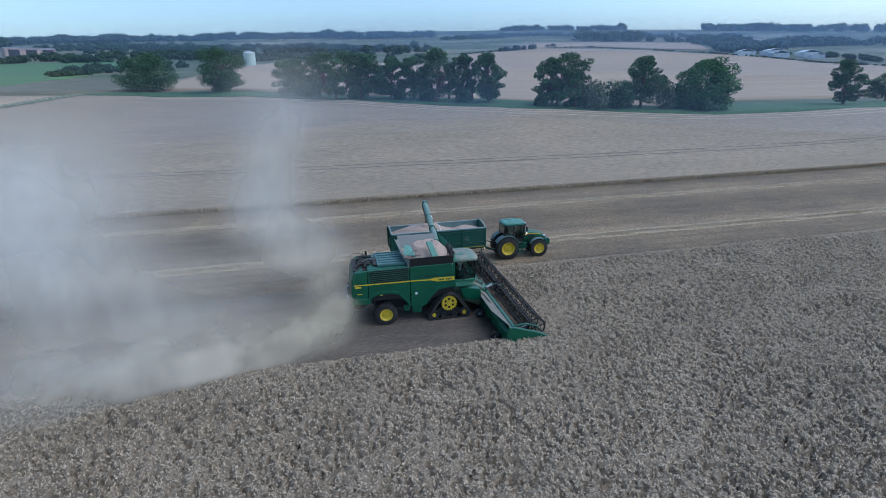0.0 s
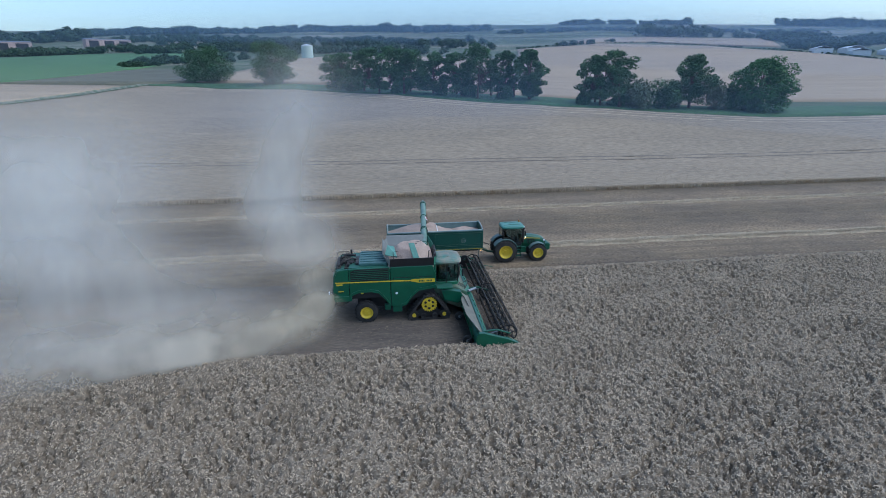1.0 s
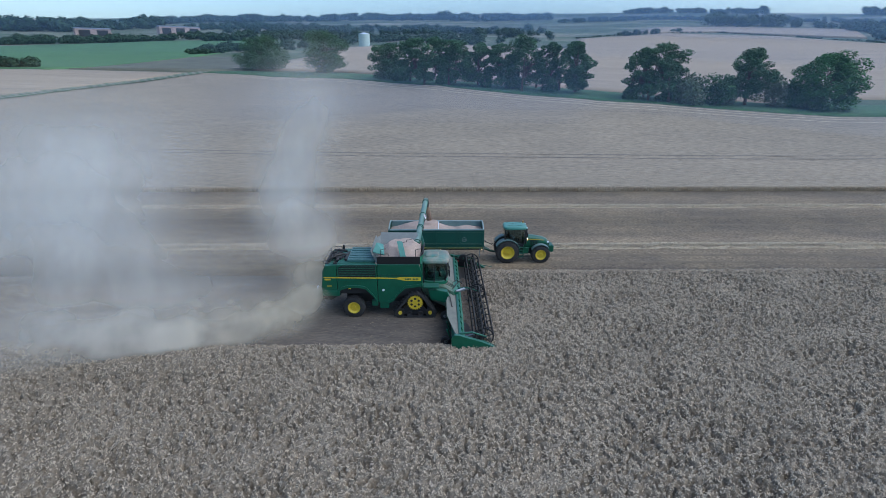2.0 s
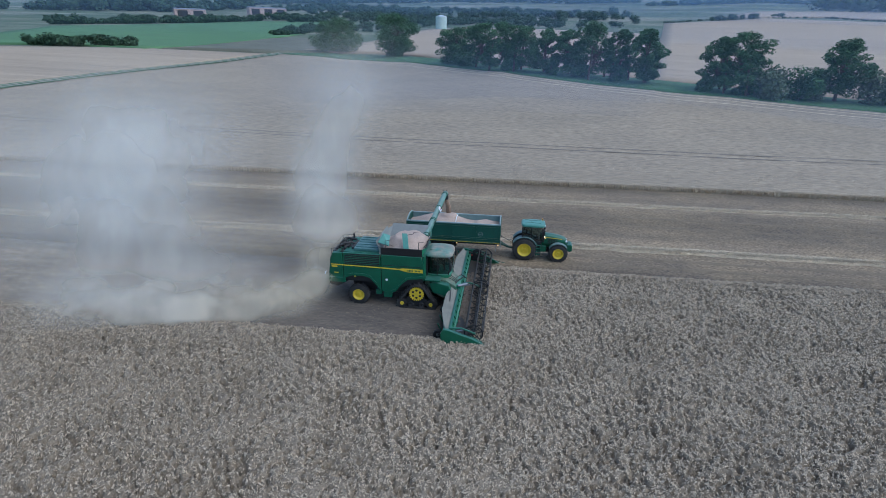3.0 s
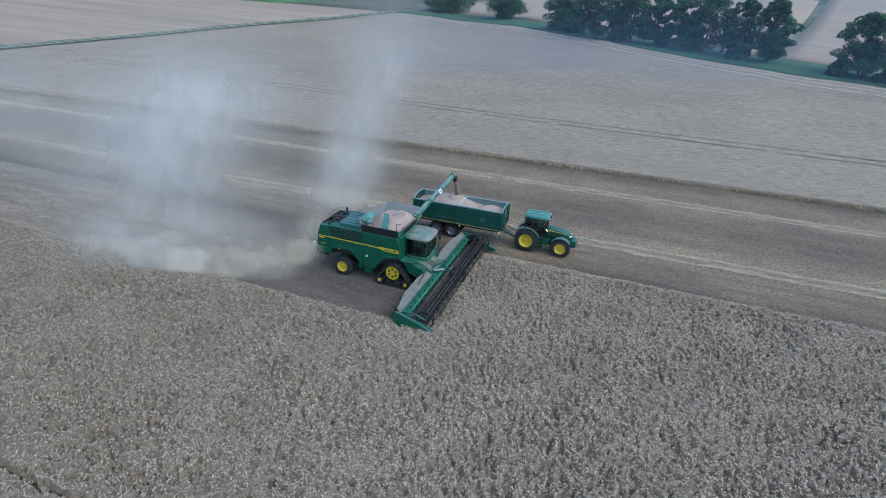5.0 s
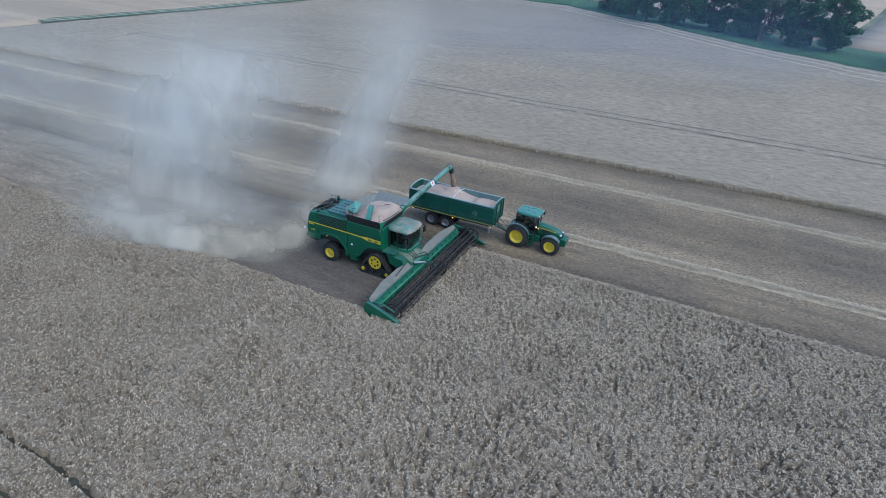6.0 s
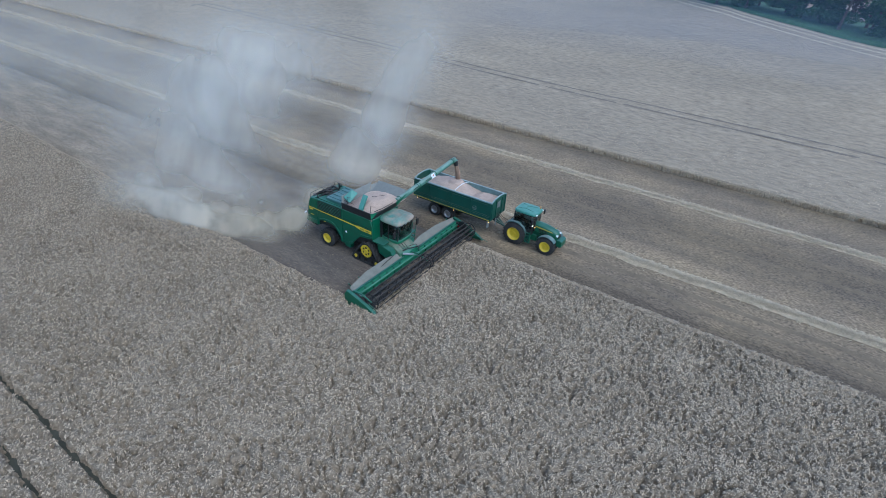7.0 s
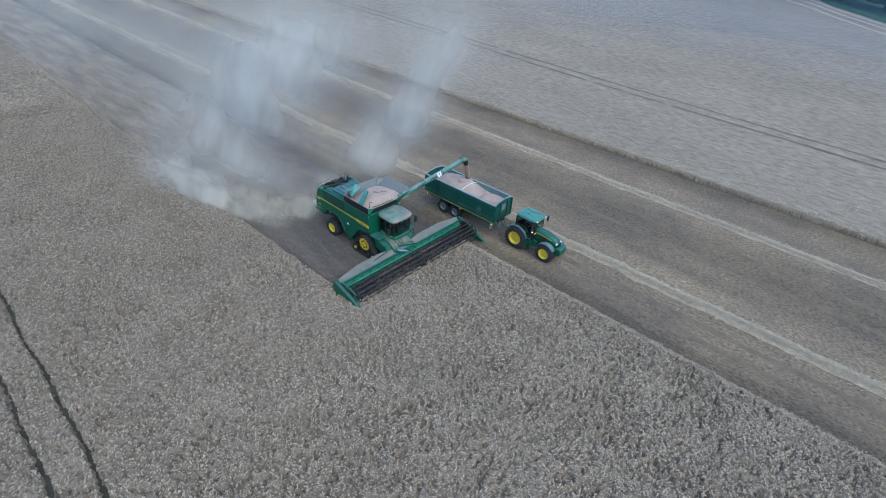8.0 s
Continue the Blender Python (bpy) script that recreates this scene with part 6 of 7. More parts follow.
def off_trams(x, y):
    a, b = tram_lines(x)
    w = 0.16 + 0.1 * (lumps(x, y, 0.5) - 0.5) + 0.16 * (lumps(x, y, 0.17, 0.7) - 0.5)
    return (np.abs(y - a) > w) & (np.abs(y - b) > w)


def tufts(x, y):
    return 0.44 * lumps(x, y, 0.15, 0.5) + 0.38 * lumps(x, y, 0.09, 1.1) + 0.18 * lumps(x, y, 1.9, 0.2)


def crop_height(x, y):
    """Top of the matted straw: tufts with gaps between them, cut down in the wheel tracks."""
    k = tufts(x, y)
    z = 0.1 + 0.56 * np.clip((k - 0.29) / 0.28, 0, 1) ** 0.6 + 0.06 * (lumps(x, y, 6.0, 0.9) - 0.5)
    return np.where(off_trams(x, y), z, 0.12)


def coarse_height(x, y):
    """The same further off, where single tufts no longer show."""
    return np.where(off_trams(x, y), 0.47 + 0.12 * lumps(x, y, 1.9, 0.2), 0.12)


def canopy(x0, x1, y0, y1, step, label):
    """The matted straw under the ears, a closed sheet that follows the tufts."""
    n, m = int((x1 - x0) / step), int((y1(x0) - y0) / step)
    i, j = np.meshgrid(np.arange(n + 1), np.arange(m + 1))
    x = x0 + (x1 - x0) * i / n
    top = y1(x)
    y = y0 + (top - y0) * j / m
    x, y = x + rng.uniform(-0.3, 0.3, x.shape) * step * ((i > 0) & (i < n)), y + rng.uniform(-0.3, 0.3, x.shape) * step * ((j > 0) & (j < m))
    z = crop_height(x, y) if step < 0.3 else coarse_height(x, y)
    z = np.where(j == m, 0.02, z)
    me = bpy.data.meshes.new("wheat_canopy")
    co = np.stack([x, y, z], 2).reshape(-1, 3)
    k = (i[:-1, :-1] + j[:-1, :-1] * (n + 1)).ravel()
    quads = np.stack([k, k + 1, k + n + 2, k + n + 1], 1)
    me.vertices.add(len(co))
    me.vertices.foreach_set("co", co.astype(np.float32).ravel())
    me.loops.add(quads.size)
    me.loops.foreach_set("vertex_index", quads.astype(np.int32).ravel())
    me.polygons.add(len(quads))
    me.polygons.foreach_set("loop_start", np.arange(0, quads.size, 4, dtype=np.int32))
    me.update(calc_edges=True)
    return tagged(part_mesh("wheat_canopy", me, CANOPY, smooth=True), label, "wheat", kind="stuff")


def ears(rng, count, x0, x1, y0, y1, length=0.085, width=0.042, rise=0.08, keep=None, on=None):
    """Wheat ears as slim bent leaves that nod mostly one way, thick on the tufts and few in the gaps."""
    x, y = rng.uniform(x0, x1, count), rng.uniform(y0, y1, count)
    if keep is not None:
        k = keep(x, y)
        x, y = x[k], y[k]
    n = len(x)
    z = (crop_height(x, y) if on is None else on(x, y)) + rng.uniform(-0.03, rise, n)
    at = np.stack([x, y, z], 1)
    a = rng.normal(0.6, 1.3, n)
    lean = rng.uniform(0.35, 1.45, n)
    d = np.stack([np.cos(a) * np.sin(lean), np.sin(a) * np.sin(lean), np.cos(lean)], 1)
    side = np.stack([-np.sin(a), np.cos(a), rng.uniform(-0.5, 0.5, n)], 1)
    L = (length * rng.uniform(0.6, 1.4, n))[:, None]
    w = (width * rng.uniform(0.6, 1.4, n))[:, None]
    return np.stack([at - d * L - side * w * 0.3, at + side * w * 0.5, at + d * L * 0.6 - np.array([0, 0, 1]) * L * 0.15, at - side * w * 0.7], 1)


def stalks(rng, count, x0, x1, y0, y1, h=0.72):
    """Upright stalks of the crop's cut face."""
    x, y = rng.uniform(x0, x1, count), rng.uniform(y0, y1, count)
    a = rng.uniform(0, 2 * math.pi, count)
    w = rng.uniform(0.012, 0.03, count)[:, None]
    s = np.stack([np.cos(a), np.sin(a), 0 * a], 1) * w
    foot = np.stack([x, y, 0 * x], 1)
    top = foot + np.stack([rng.normal(0, 0.08, count), rng.normal(0, 0.08, count), h * rng.uniform(0.75, 1.1, count)], 1)
    return np.stack([foot - s, foot + s, top + s * 1.6, top - s * 1.6], 1)


def in_near(x, y):
    return off_trams(x, y) & (y < near_edge(x)) & (rng.uniform(0, 1, len(x)) < 0.04 + np.clip((tufts(x, y) - 0.34) / 0.14, 0, 1))


def in_strip(x, y):
    return (y < EDGE_FAR + 0.25 * (lumps(x, y, 0.9) - 0.5)) & (rng.uniform(0, 1, len(x)) < 0.04 + np.clip((tufts(x, y) - 0.34) / 0.14, 0, 1))


# the near block and the strip ahead of the header
C = "matted straw of standing ripe wheat"
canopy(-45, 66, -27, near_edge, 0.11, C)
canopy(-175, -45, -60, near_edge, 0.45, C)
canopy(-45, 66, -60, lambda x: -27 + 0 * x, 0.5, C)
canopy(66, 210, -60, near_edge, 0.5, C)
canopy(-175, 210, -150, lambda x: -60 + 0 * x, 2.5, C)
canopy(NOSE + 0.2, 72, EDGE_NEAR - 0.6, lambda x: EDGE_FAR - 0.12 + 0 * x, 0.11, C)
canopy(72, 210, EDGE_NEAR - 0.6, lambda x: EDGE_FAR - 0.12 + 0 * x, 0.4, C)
q = [ears(rng, 40000, -90, 110, -60, -27, 0.25, 0.18, on=coarse_height), ears(rng, 560000, -45, 62, -27, EDGE_NEAR + 1, keep=in_near), ears(rng, 130000, -110, -45, -27, EDGE_NEAR + 3, 0.17, 0.1, keep=in_near, on=coarse_height), ears(rng, 60000, -175, -110, -30, EDGE_NEAR + 5, 0.28, 0.17, keep=in_near, on=coarse_height),
     ears(rng, 60000, 62, 200, -30, EDGE_NEAR, 0.2, 0.14, keep=in_near, on=coarse_height), ears(rng, 190000, NOSE, 72, EDGE_NEAR, EDGE_FAR + 0.1, keep=in_strip), ears(rng, 30000, 72, 205, EDGE_NEAR, EDGE_FAR, 0.2, 0.14, on=coarse_height),
     ears(rng, 16000, NOSE, 90, EDGE_FAR - 0.3, EDGE_FAR + 0.06, on=lambda x, y: 0.5 + 0.12 * lumps(x, y, 0.3)), ears(rng, 16000, -60, NOSE, 0, 1, on=lambda x, y: 0.5 + 0.12 * lumps(x, y, 0.3)),
     stalks(rng, 24000, NOSE, 120, EDGE_FAR - 0.25, EDGE_FAR, 0.5), stalks(rng, 3500, NOSE, NOSE + 0.3, EDGE_NEAR, EDGE_FAR, 0.55)]
rim = q[-3]
rim[:, :, 1] = near_edge(rim[:, :1, 0]) - 0.3 + rim[:, :, 1] * 0.34
tagged(part_mesh("wheat", quads_mesh("wheat", np.concatenate(q)), WHEAT), "standing ripe wheat, dry buff ears leaning one way", "wheat", kind="stuff")
# the far block's front edge
q = [stalks(rng, 34000, -142, 200, EDGE_BACK - 0.3, EDGE_BACK + 0.3, 0.54),
     ears(rng, 150000, -142, 190, EDGE_BACK, EDGE_BACK + 30, 0.15, 0.06, 0.1, keep=lambda x, y: rng.uniform(0, 1, len(x)) > ((y - EDGE_BACK) / 30) ** 0.7, on=lambda x, y: 0.52 + 0.06 * lumps(x, y, 0.5))]
tagged(part_mesh("wheat", quads_mesh("wheat", np.concatenate(q)), WHEAT), "ears along the edge of the far standing wheat", "wheat", kind="stuff")


def crop_face(y0, y1, x0, x1, h, n=300):
    """The leaning wall of stalks along a cut edge."""
    verts, faces = [], []
    for i in range(n + 1):
        x = x0 + (x1 - x0) * i / n
        for k in (0, 0.5, 1):
            yy = y0 + (y1 - y0) * (k + 0.25 * noise.noise((x * 1.3, k * 2, y0)))
            verts.append((x, yy, land(x, yy) + 0.03 + h * k))
    for i in range(n):
        for j in range(2):
            a = i * 3 + j
            faces.append((a, a + 3, a + 4, a + 1))
    return tagged(part_mesh("wheat_edge", from_lists("wheat_edge", verts, faces), CROP_FACE, smooth=True), "cut edge of the standing wheat, upright stalks", "wheat", kind="stuff")


crop_face(EDGE_BACK - 0.12, EDGE_BACK + 0.08, -142, 260, 0.54)


# ---- straw rows, stubble and wheel marks in the cut lanes ----
def windrow(y, x0, x1, width, h, seed, label, density=90):
    n, m = int((x1 - x0) / 0.5), 8
    verts, faces = [], []
    for i in range(n + 1):
        x = x0 + (x1 - x0) * i / n
        mid = y + 0.25 * noise.noise((x * 0.12, seed, 0)) + 0.12 * noise.noise((x * 0.6, seed, 3))
        w = width * (1 + 0.35 * noise.noise((x * 0.5, seed, 7)))
        for j in range(m + 1):
            k = j / m * 2 - 1
            z = h * (1 - k * k) * (0.75 + 0.6 * noise.noise((x * 0.9, k * 1.2, seed))) + 0.05 * noise.noise((x * 3, k * 3, seed))
            verts.append((x, mid + k * w / 2, max(z, -0.05) + 0.035))
    for i in range(n):
        for j in range(m):
            a = i * (m + 1) + j
            faces.append((a, a + m + 1, a + m + 2, a + 1))
    ob = tagged(part_mesh("windrow", from_lists("windrow", verts, faces), STRAW, smooth=True), label, "straw", kind="stuff")
    rng = np.random.default_rng(seed)
    c = int((x1 - x0) * density)
    x = rng.uniform(x0, x1, c)
    mid = np.array([y + 0.25 * noise.noise((a * 0.12, seed, 0)) + 0.12 * noise.noise((a * 0.6, seed, 3)) for a in x])
    k = rng.normal(0, 0.55, c)
    at = np.stack([x, mid + k * width / 2, 0.06 + np.maximum(h * (1 - k * k), 0) + rng.uniform(0, 0.1, c)], 1)
    a = rng.uniform(0, 2 * math.pi, c)
    d = np.stack([np.cos(a), np.sin(a), rng.uniform(-0.25, 0.35, c)], 1) * rng.uniform(0.06, 0.17, c)[:, None]
    s = np.stack([-np.sin(a), np.cos(a), rng.uniform(-0.3, 0.3, c)], 1) * 0.025
    part_mesh("loose_straw", quads_mesh("loose_straw", np.stack([at - d - s, at - d + s, at + d + s, at + d - s], 1)), STRAW, ob)
    return ob


windrow(13.9, -150, 170, 1.25, 0.2, 3, "long row of pale loose straw on the stubble", 110)
windrow(27.8, -150, 170, 1.2, 0.1, 4, "long row of pale loose straw on the stubble")

rng = np.random.default_rng(9)
c = 110000
x, y = rng.uniform(-60, 75, c), np.round(rng.uniform(-4.6, EDGE_BACK - 0.1, c) / 0.2) * 0.2 + rng.normal(0, 0.025, c)
keep = ~((x > NOSE - 0.2) & (y < EDGE_FAR + 0.1)) & (np.sin(y * 0.9 + 0.4 * np.sin(x * 0.06)) + rng.normal(0, 0.6, c) > -0.9)
x, y = x[keep], y[keep]
c = len(x)
a = rng.uniform(0, math.pi, c)
s = np.stack([np.cos(a), np.sin(a), 0 * a], 1) * rng.uniform(0.01, 0.025, c)[:, None]
foot = np.stack([x, y, 0 * x + 0.02], 1)
top = foot + np.stack([rng.normal(0, 0.13, c), rng.normal(0, 0.1, c), rng.uniform(0.03, 0.07, c)], 1)
STUBS = node_mat("stubble_straws", (0.25, 0.198, 0.138), 0.95, 0, 0.25, 0.4, stretch=(0.3, 1, 1), fine=3, bump=0, space="World", spec=0.2)
tagged(part_mesh("stubble_straws", quads_mesh("stubble_straws", np.stack([foot - s, foot + s, top + s, top - s], 1)), STUBS), "short cut wheat stalks in drilled rows", "stubble", kind="stuff")


def marks(name, line, width, lift, material, label, n=120):
    verts, faces = [], []
    for i in range(n + 1):
        x, y = along(line, i / n)
        x2, y2 = along(line, min((i + 0.5) / n, 1.0))
        x1, y1 = along(line, max((i - 0.5) / n, 0.0))
        dx, dy = x2 - x1, y2 - y1
        L = math.hypot(dx, dy)
        px, py = -dy / L, dx / L
        for k in (-1, -0.3, 0.3, 1):
            w = width / 2 * (1 + 0.35 * noise.noise((x * 0.4, y * 0.4, k)))
            xx, yy = x + px * k * w, y + py * k * w
            verts.append((xx, yy, land(xx, yy) + lift + (0.012 if abs(k) < 0.5 else 0)))
    for i in range(n):
        for j in range(3):
            a = i * 4 + j
            faces.append((a, a + 1, a + 5, a + 4))
    return tagged(part_mesh(name, from_lists(name, verts, faces), material, smooth=True), label, "wheel mark", kind="structure")


for y, w in ((10.0, 0.55), (11.7, 0.55), (20.6, 0.5), (23.4, 0.5)):
    marks("wheel_mark", [(-150, y), (-60, y + 0.2), (0, y - 0.1), (60, y), (170, y)], w, 0.04, SOIL, "flattened dark wheel mark in the stubble")
for off in (0.0, 2.3):
    marks("wheel_mark", [(-106, 60 + off), (-108, 63 + off), (-60, 61 + off), (-36, 59.4 + off), (0, 56.2 + off), (42, 53.8 + off), (90, 53.8 + off), (200, 55 + off)], 0.55, 0.58, RUT_FAINT, "dark wheel track through the standing wheat")
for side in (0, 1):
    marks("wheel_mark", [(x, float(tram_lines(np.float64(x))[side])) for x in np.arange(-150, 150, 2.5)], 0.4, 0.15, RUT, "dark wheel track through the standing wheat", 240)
for off in (2.0, 5.0, 9.0):
    marks("wheel_mark", [(x, y - off) for x, y in FIELD_END[1:]], 0.7, 0.6, STRAW, "pale flattened strip along the headland")
marks("farm_track", TRACK_LINE, 6.5, 0.72, VERGE, "grassy farm track between two fields")
marks("farm_track", [(x - 1.3, y) for x, y in TRACK_LINE], 1.1, 0.78, TRACK, "pale rut of the farm track")
marks("farm_track", [(x + 1.3, y) for x, y in TRACK_LINE], 1.1, 0.78, TRACK, "pale rut of the farm track")


# ---- dust: thin drifting veils behind the harvester ----
def veil_mat(name, scale, tone, lo=0.65, hi=1.3):
    m = bpy.data.materials.new(name)
    m.use_nodes = True
    nt = m.node_tree
    nt.nodes.clear()
    out = nt.nodes.new("ShaderNodeOutputMaterial")
    dens = nt.nodes.new("ShaderNodeAttribute")
    dens.attribute_name = "veil_share"
    tint = nt.nodes.new("ShaderNodeAttribute")
    tint.attribute_name = "chaff"
    geo = nt.nodes.new("ShaderNodeNewGeometry")
    nz = nt.nodes.new("ShaderNodeTexNoise")
    nz.inputs["Scale"].default_value, nz.inputs["Detail"].default_value = scale, 4.0
    streak = nt.nodes.new("ShaderNodeMapping")
    streak.inputs["Rotation"].default_value, streak.inputs["Scale"].default_value = (0.5, 0.3, 0.0), (1.2, 1.0, 0.4)
    nt.links.new(geo.outputs["Position"], streak.inputs[0])
    nt.links.new(streak.outputs[0], nz.inputs["Vector"])
    mr = nt.nodes.new("ShaderNodeMapRange")
    mr.inputs[1].default_value, mr.inputs[2].default_value, mr.inputs[3].default_value, mr.inputs[4].default_value = 0.25, 0.75, lo, hi
    nt.links.new(nz.outputs["Fac"], mr.inputs[0])
    mul = nt.nodes.new("ShaderNodeMath")
    mul.operation, mul.use_clamp = "MULTIPLY", True
    nt.links.new(dens.outputs["Fac"], mul.inputs[0])
    nt.links.new(mr.outputs[0], mul.inputs[1])
    col = nt.nodes.new("ShaderNodeMix")
    col.data_type = "RGBA"
    col.inputs[6].default_value, col.inputs[7].default_value = (*tone, 1), (0.88, 0.75, 0.55, 1)
    nt.links.new(tint.outputs["Fac"], col.inputs[0])
    dif, tra, clear = nt.nodes.new("ShaderNodeBsdfDiffuse"), nt.nodes.new("ShaderNodeBsdfTranslucent"), nt.nodes.new("ShaderNodeBsdfTransparent")
    nt.links.new(col.outputs[2], dif.inputs[0])
    nt.links.new(col.outputs[2], tra.inputs[0])
    both, mix = nt.nodes.new("ShaderNodeMixShader"), nt.nodes.new("ShaderNodeMixShader")
    nt.links.new(dif.outputs[0], both.inputs[1])
    nt.links.new(tra.outputs[0], both.inputs[2])
    nt.links.new(mul.outputs[0], mix.inputs[0])
    nt.links.new(clear.outputs[0], mix.inputs[1])
    nt.links.new(both.outputs[0], mix.inputs[2])
    nt.links.new(mix.outputs[0], out.inputs[0])
    return m


DUST_VEIL = veil_mat("drifting_dust", 0.18, (0.86, 0.82, 0.75), 0.55, 1.4)
TAIL = [  # centre, half sizes, thickness, share of chaff
    (-2.6, 1.4, 1.8, 0.6, 1.0, 0.6, 2.6, 1.0), (-3.3, 0.0, 1.5, 1.0, 1.2, 0.7, 2.6, 1.0), (-4.5, -1.8, 1.2, 1.4, 1.3, 0.8, 2.3, 1.0), (-6.3, -3.5, 1.1, 1.8, 1.3, 0.9, 1.9, 0.9), (-9.0, -4.6, 1.2, 2.4, 1.5, 1.0, 1.4, 0.7),
    (-12.5, -5.0, 1.4, 3.0, 1.8, 1.2, 0.95, 0.45), (-16.5, -5.0, 1.7, 3.8, 2.2, 1.5, 0.55, 0.25),
    (-3.5, 2.8, 2.1, 1.2, 1.3, 0.7, 1.5, 0.95), (-4.6, 5.4, 2.4, 1.5, 1.8, 0.8, 1.1, 0.7), (-6.6, 9.0, 2.6, 2.2, 2.4, 1.0, 0.7, 0.4), (-7.5, -0.5, 1.0, 3.4, 2.4, 0.9, 0.4, 0.5), (-12.0, -0.5, 1.2, 4.0, 3.0, 1.1, 0.3, 0.3)]
PUFFS = [(-12.0, 6.0, 1.9, 8.0, 6.5, 1.8, 0.4, 0.1), (-30, 8.0, 4.0, 13.0, 11.0, 5.0, 0.12, 0), (-58, 12.0, 5.0, 30.0, 20.0, 5.5, 0.16, 0), (-88, 22.0, 6.0, 34.0, 28.0, 6.5, 0.18, 0)]
ARMS = [  # the two arms in which the wind carries the dust off: centre, half sizes, thickness, share of chaff
    [(-7.0, -2.4, 1.3, 3.0, 2.0, 1.0, 0.4, 0.5), (-13.0, -2.2, 2.0, 4.0, 2.8, 1.7, 0.5, 0.2), (-18.5, -0.5, 3.2, 4.4, 3.8, 2.6, 0.6, 0.05), (-21.5, 4.5, 4.8, 4.4, 4.4, 3.4, 0.62, 0), (-24.0, 11.0, 6.0, 5.0, 5.0, 4.0, 0.52, 0), (-27.0, 18.0, 7.0, 6.0, 6.5, 4.2, 0.34, 0), (-32.0, 28.0, 9.0, 8.0, 8.0, 5.0, 0.18, 0)],
    [(-3.6, 6.0, 2.1, 2.0, 2.2, 1.2, 0.75, 0.5), (-4.6, 9.8, 2.6, 2.5, 2.6, 1.6, 0.75, 0.25), (-7.0, 14.0, 3.4, 2.9, 3.0, 2.2, 0.62, 0.1), (-8.8, 17.5, 5.0, 2.6, 3.0, 2.7, 0.58, 0), (-8.8, 19.5, 8.2, 2.8, 3.4, 3.0, 0.5, 0), (-7.4, 20.0, 12.0, 3.4, 4.2, 3.4, 0.34, 0), (-5.0, 20.0, 16.0, 4.4, 5.0, 3.5, 0.16, 0)]]
stray = np.random.default_rng(21)
for arm in ARMS:
    for a, b in zip(arm, arm[1:]):
        for k in range(3):
            p = np.array(a) + (np.array(b) - np.array(a)) * k / 3
            p[:3] += stray.normal(0, 0.2, 3) * p[3:6]
            p[3:6] *= stray.uniform(0.85, 1.2)
            p[6] *= stray.uniform(0.45, 0.7)
            p[2] = max(p[2], 0.8)
            PUFFS.append(tuple(float(v) for v in p))


def dust_at(p, puffs):
    total, chaff = 0.0, 0.0
    for x, y, z, a, b, c, t, ch in puffs:
        q = ((p.x - x) / a) ** 2 + ((p.y - y) / b) ** 2 + ((p.z - z) / c) ** 2
        if q < 6:
            v = t * math.exp(-q * 1.1)
            total += v
            chaff += v * ch
    if total < 0.004:
        return 0.0, 0.0
    k = 3.0 if puffs is TAIL else 1.0
    swirl = noise.fractal(Vector((p.x * 0.16 * k, p.y * 0.16 * k, p.z * 0.2 * k)), 0.8, 2.1, 4)
    return total * min(max(0.88 + (0.9 if puffs is TAIL else 0.4) * swirl, 0.3), 1.6), chaff / total


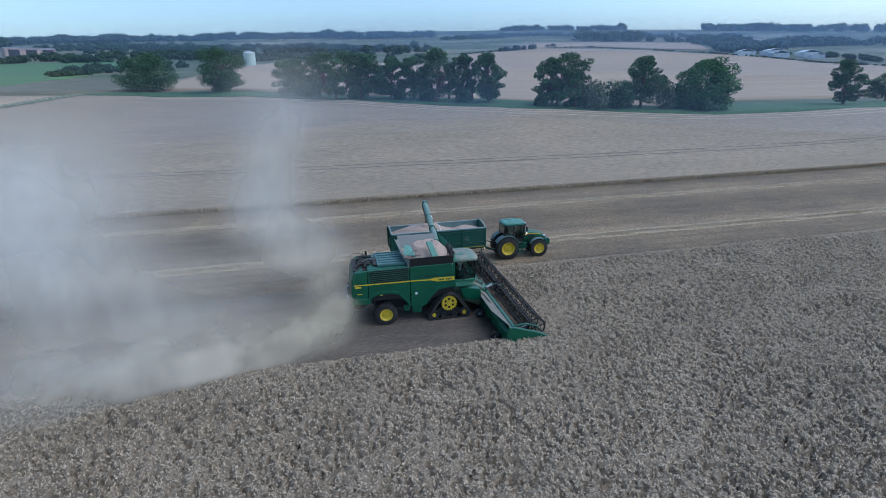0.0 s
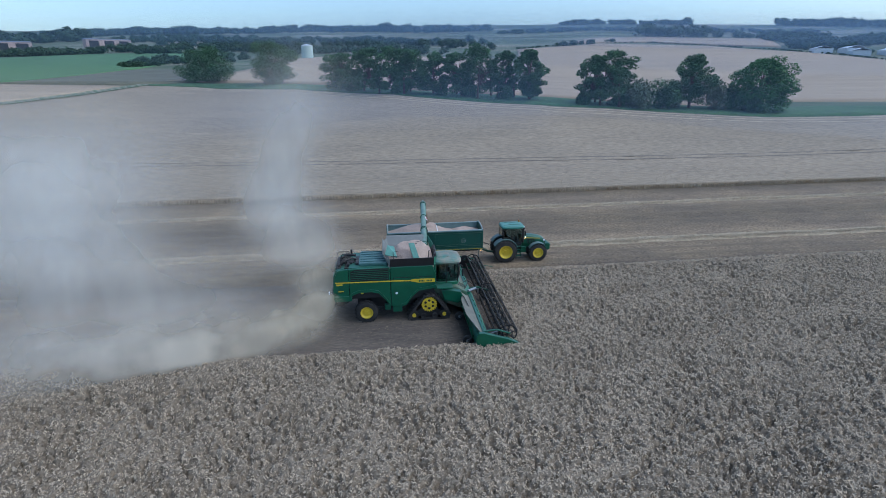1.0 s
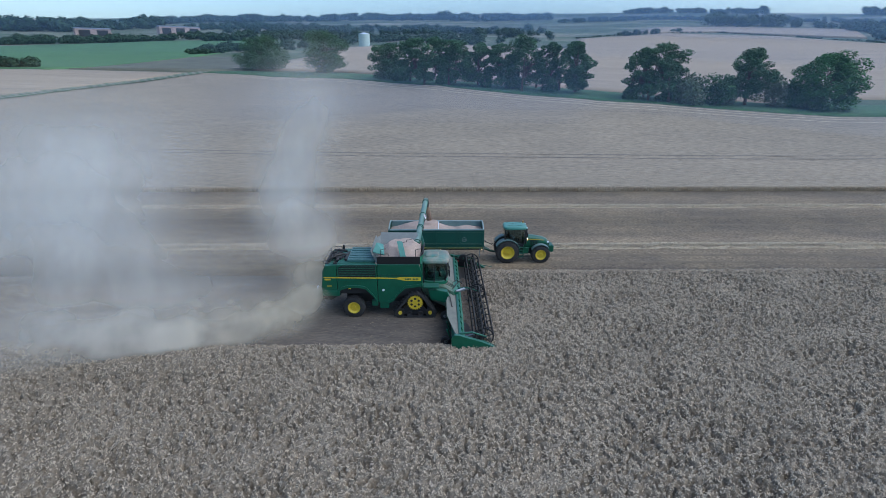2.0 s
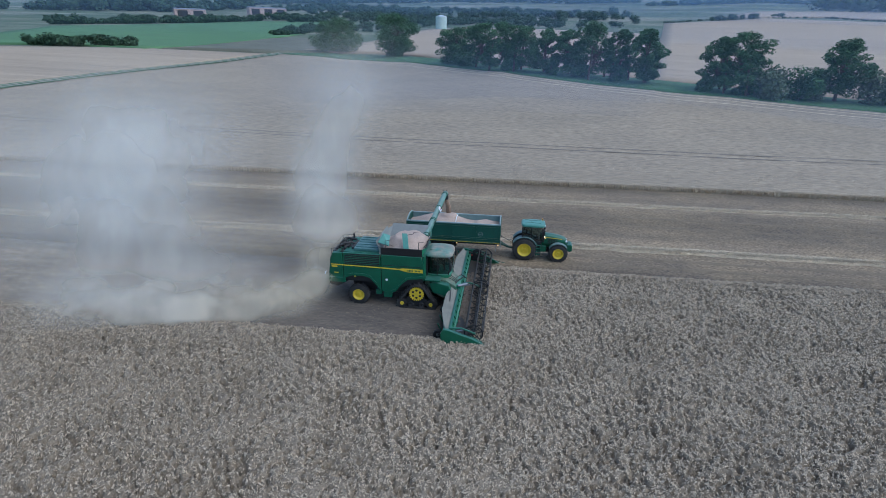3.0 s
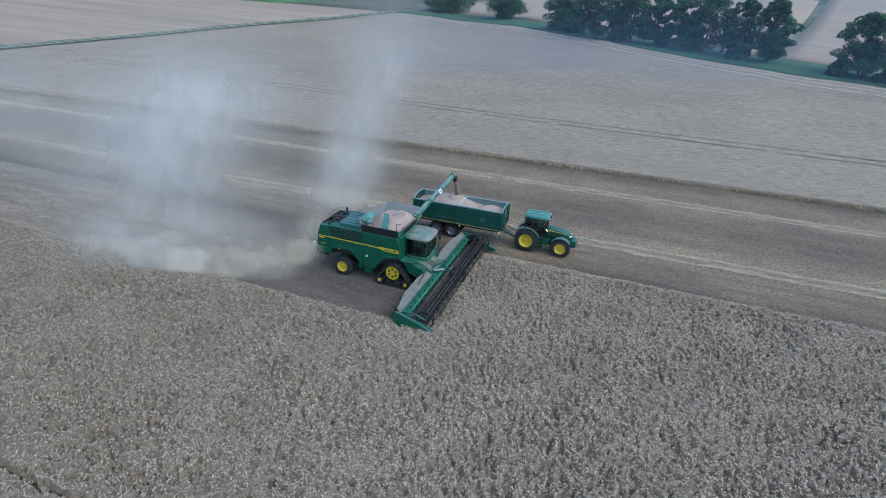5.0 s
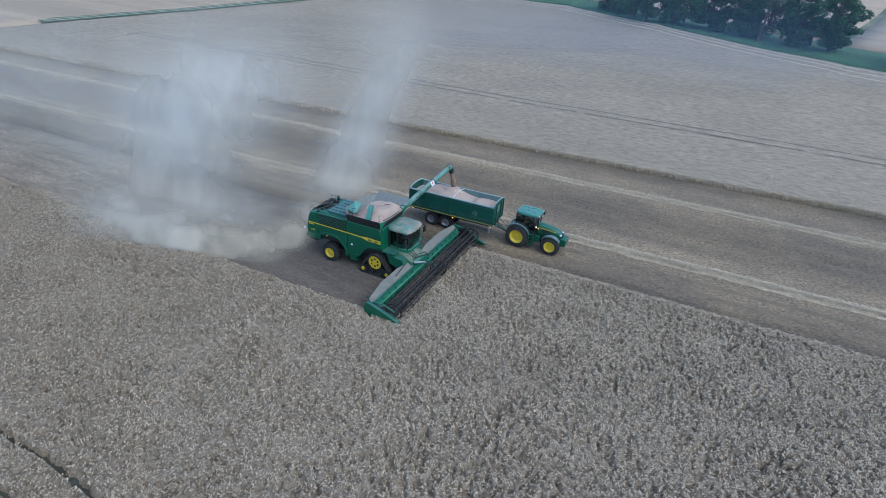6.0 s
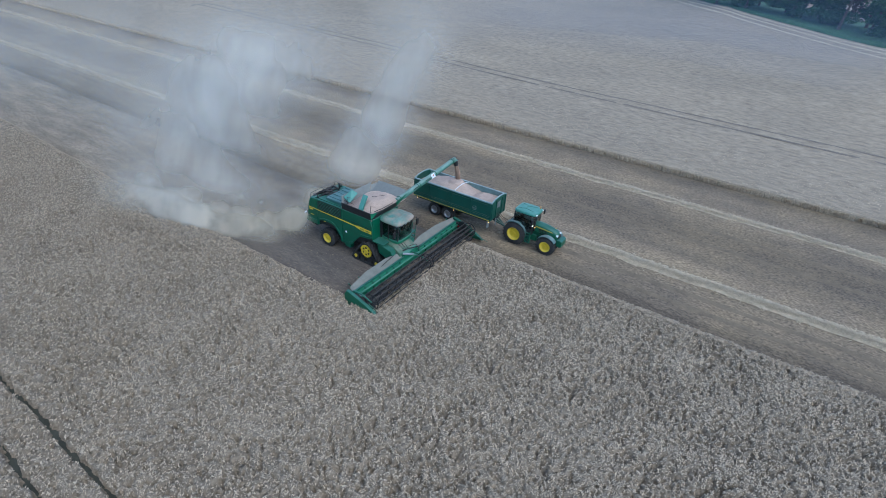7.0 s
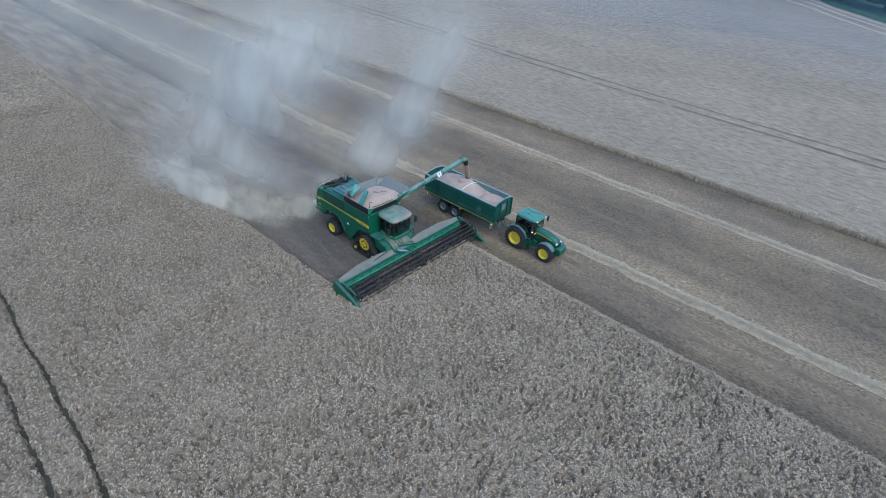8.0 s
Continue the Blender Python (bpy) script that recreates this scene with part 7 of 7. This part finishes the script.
def veils():
    n = Vector((-0.24, 0.88, -0.4)).normalized()
    u = n.cross(Vector((0, 0, 1))).normalized()
    if u.x < 0:
        u = -u
    v = u.cross(n).normalized()
    if v.z < 0:
        v = -v
    verts, faces, dens, chaff = [], [], [], []
    layers = [(-5.0 + 7.0 * k, PUFFS, 150, 52, -102, 8, -8, 28) for k in range(5)] + [(-2.6 + 2.4 * k, TAIL, 150, 60, -26, 1, -4, 8) for k in range(3)]
    for layer, (depth, puffs, iu, iv, a0, a1, b0, b1) in enumerate(layers):
        ids = {}
        grid = {}
        for i in range(iu + 1):
            for j in range(iv + 1):
                a, b = a0 + (a1 - a0) * i / iu, b0 + (b1 - b0) * j / iv
                p = n * (depth + (1.1 if puffs is PUFFS else 0.4) * noise.noise((a * 0.09, b * 0.12, layer * 3.1))) + u * a + v * b
                if p.z > 0.06:
                    gap = 2.3 if puffs is PUFFS else 0.8
                    near = [dust_at(p + n * gap * k, puffs) for k in (-1, 0, 1)]
                    low = min(p.z / (2.2 if puffs is PUFFS else 0.9), 1.0)  # thins out to nothing where a veil meets the ground
                    d = 1 - math.exp((-0.36 if puffs is PUFFS else -0.42) * low * sum(q[0] for q in near))
                    ch = max(q[1] for q in near)
                    grid[i, j] = (p, min(d, 0.75), ch)
        for i in range(iu):
            for j in range(iv):
                cs = [(i, j), (i + 1, j), (i + 1, j + 1), (i, j + 1)]
                if all(k in grid for k in cs) and max(grid[k][1] for k in cs) > 0.008:
                    f = []
                    for k in cs:
                        if k not in ids:
                            ids[k] = len(verts)
                            verts.append(grid[k][0])
                            dens.append(max(grid[k][1] - 0.007, 0.0))
                            chaff.append(grid[k][2])
                        f.append(ids[k])
                    faces.append(f)
    me = from_lists("dust_cloud", verts, faces)
    for name, vals in (("veil_share", dens), ("chaff", chaff)):
        me.attributes.new(name, "FLOAT", "POINT").data.foreach_set("value", vals)
    return tagged(part_mesh("dust_cloud", me, DUST_VEIL, smooth=True), "pale drifting dust and chaff behind the harvester", "dust", kind="stuff")


veils()


# ---- evening haze over the far land, imitated by upright tinted sheets ----
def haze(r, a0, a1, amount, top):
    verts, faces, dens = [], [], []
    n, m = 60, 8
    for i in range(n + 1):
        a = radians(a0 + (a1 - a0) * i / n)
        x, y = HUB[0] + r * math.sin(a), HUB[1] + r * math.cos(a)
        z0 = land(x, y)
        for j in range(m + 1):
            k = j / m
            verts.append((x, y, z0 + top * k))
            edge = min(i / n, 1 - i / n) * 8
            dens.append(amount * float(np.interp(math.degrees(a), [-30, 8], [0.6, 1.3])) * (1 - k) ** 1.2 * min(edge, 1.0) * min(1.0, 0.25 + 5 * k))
    for i in range(n):
        for j in range(m):
            a = i * (m + 1) + j
            faces.append((a, a + m + 1, a + m + 2, a + 1))
    me = from_lists("haze", verts, faces)
    me.attributes.new("veil_share", "FLOAT", "POINT").data.foreach_set("value", dens)
    me.attributes.new("chaff", "FLOAT", "POINT").data.foreach_set("value", [0.0] * len(verts))
    return tagged(part_mesh("haze", me, HAZE, smooth=True), "sheet tinted as thin blue evening haze over the far land", "haze", kind="structure")


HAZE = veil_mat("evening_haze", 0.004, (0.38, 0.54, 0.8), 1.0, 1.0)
# the nearest sheet also stands for dust drifting before the tree belt
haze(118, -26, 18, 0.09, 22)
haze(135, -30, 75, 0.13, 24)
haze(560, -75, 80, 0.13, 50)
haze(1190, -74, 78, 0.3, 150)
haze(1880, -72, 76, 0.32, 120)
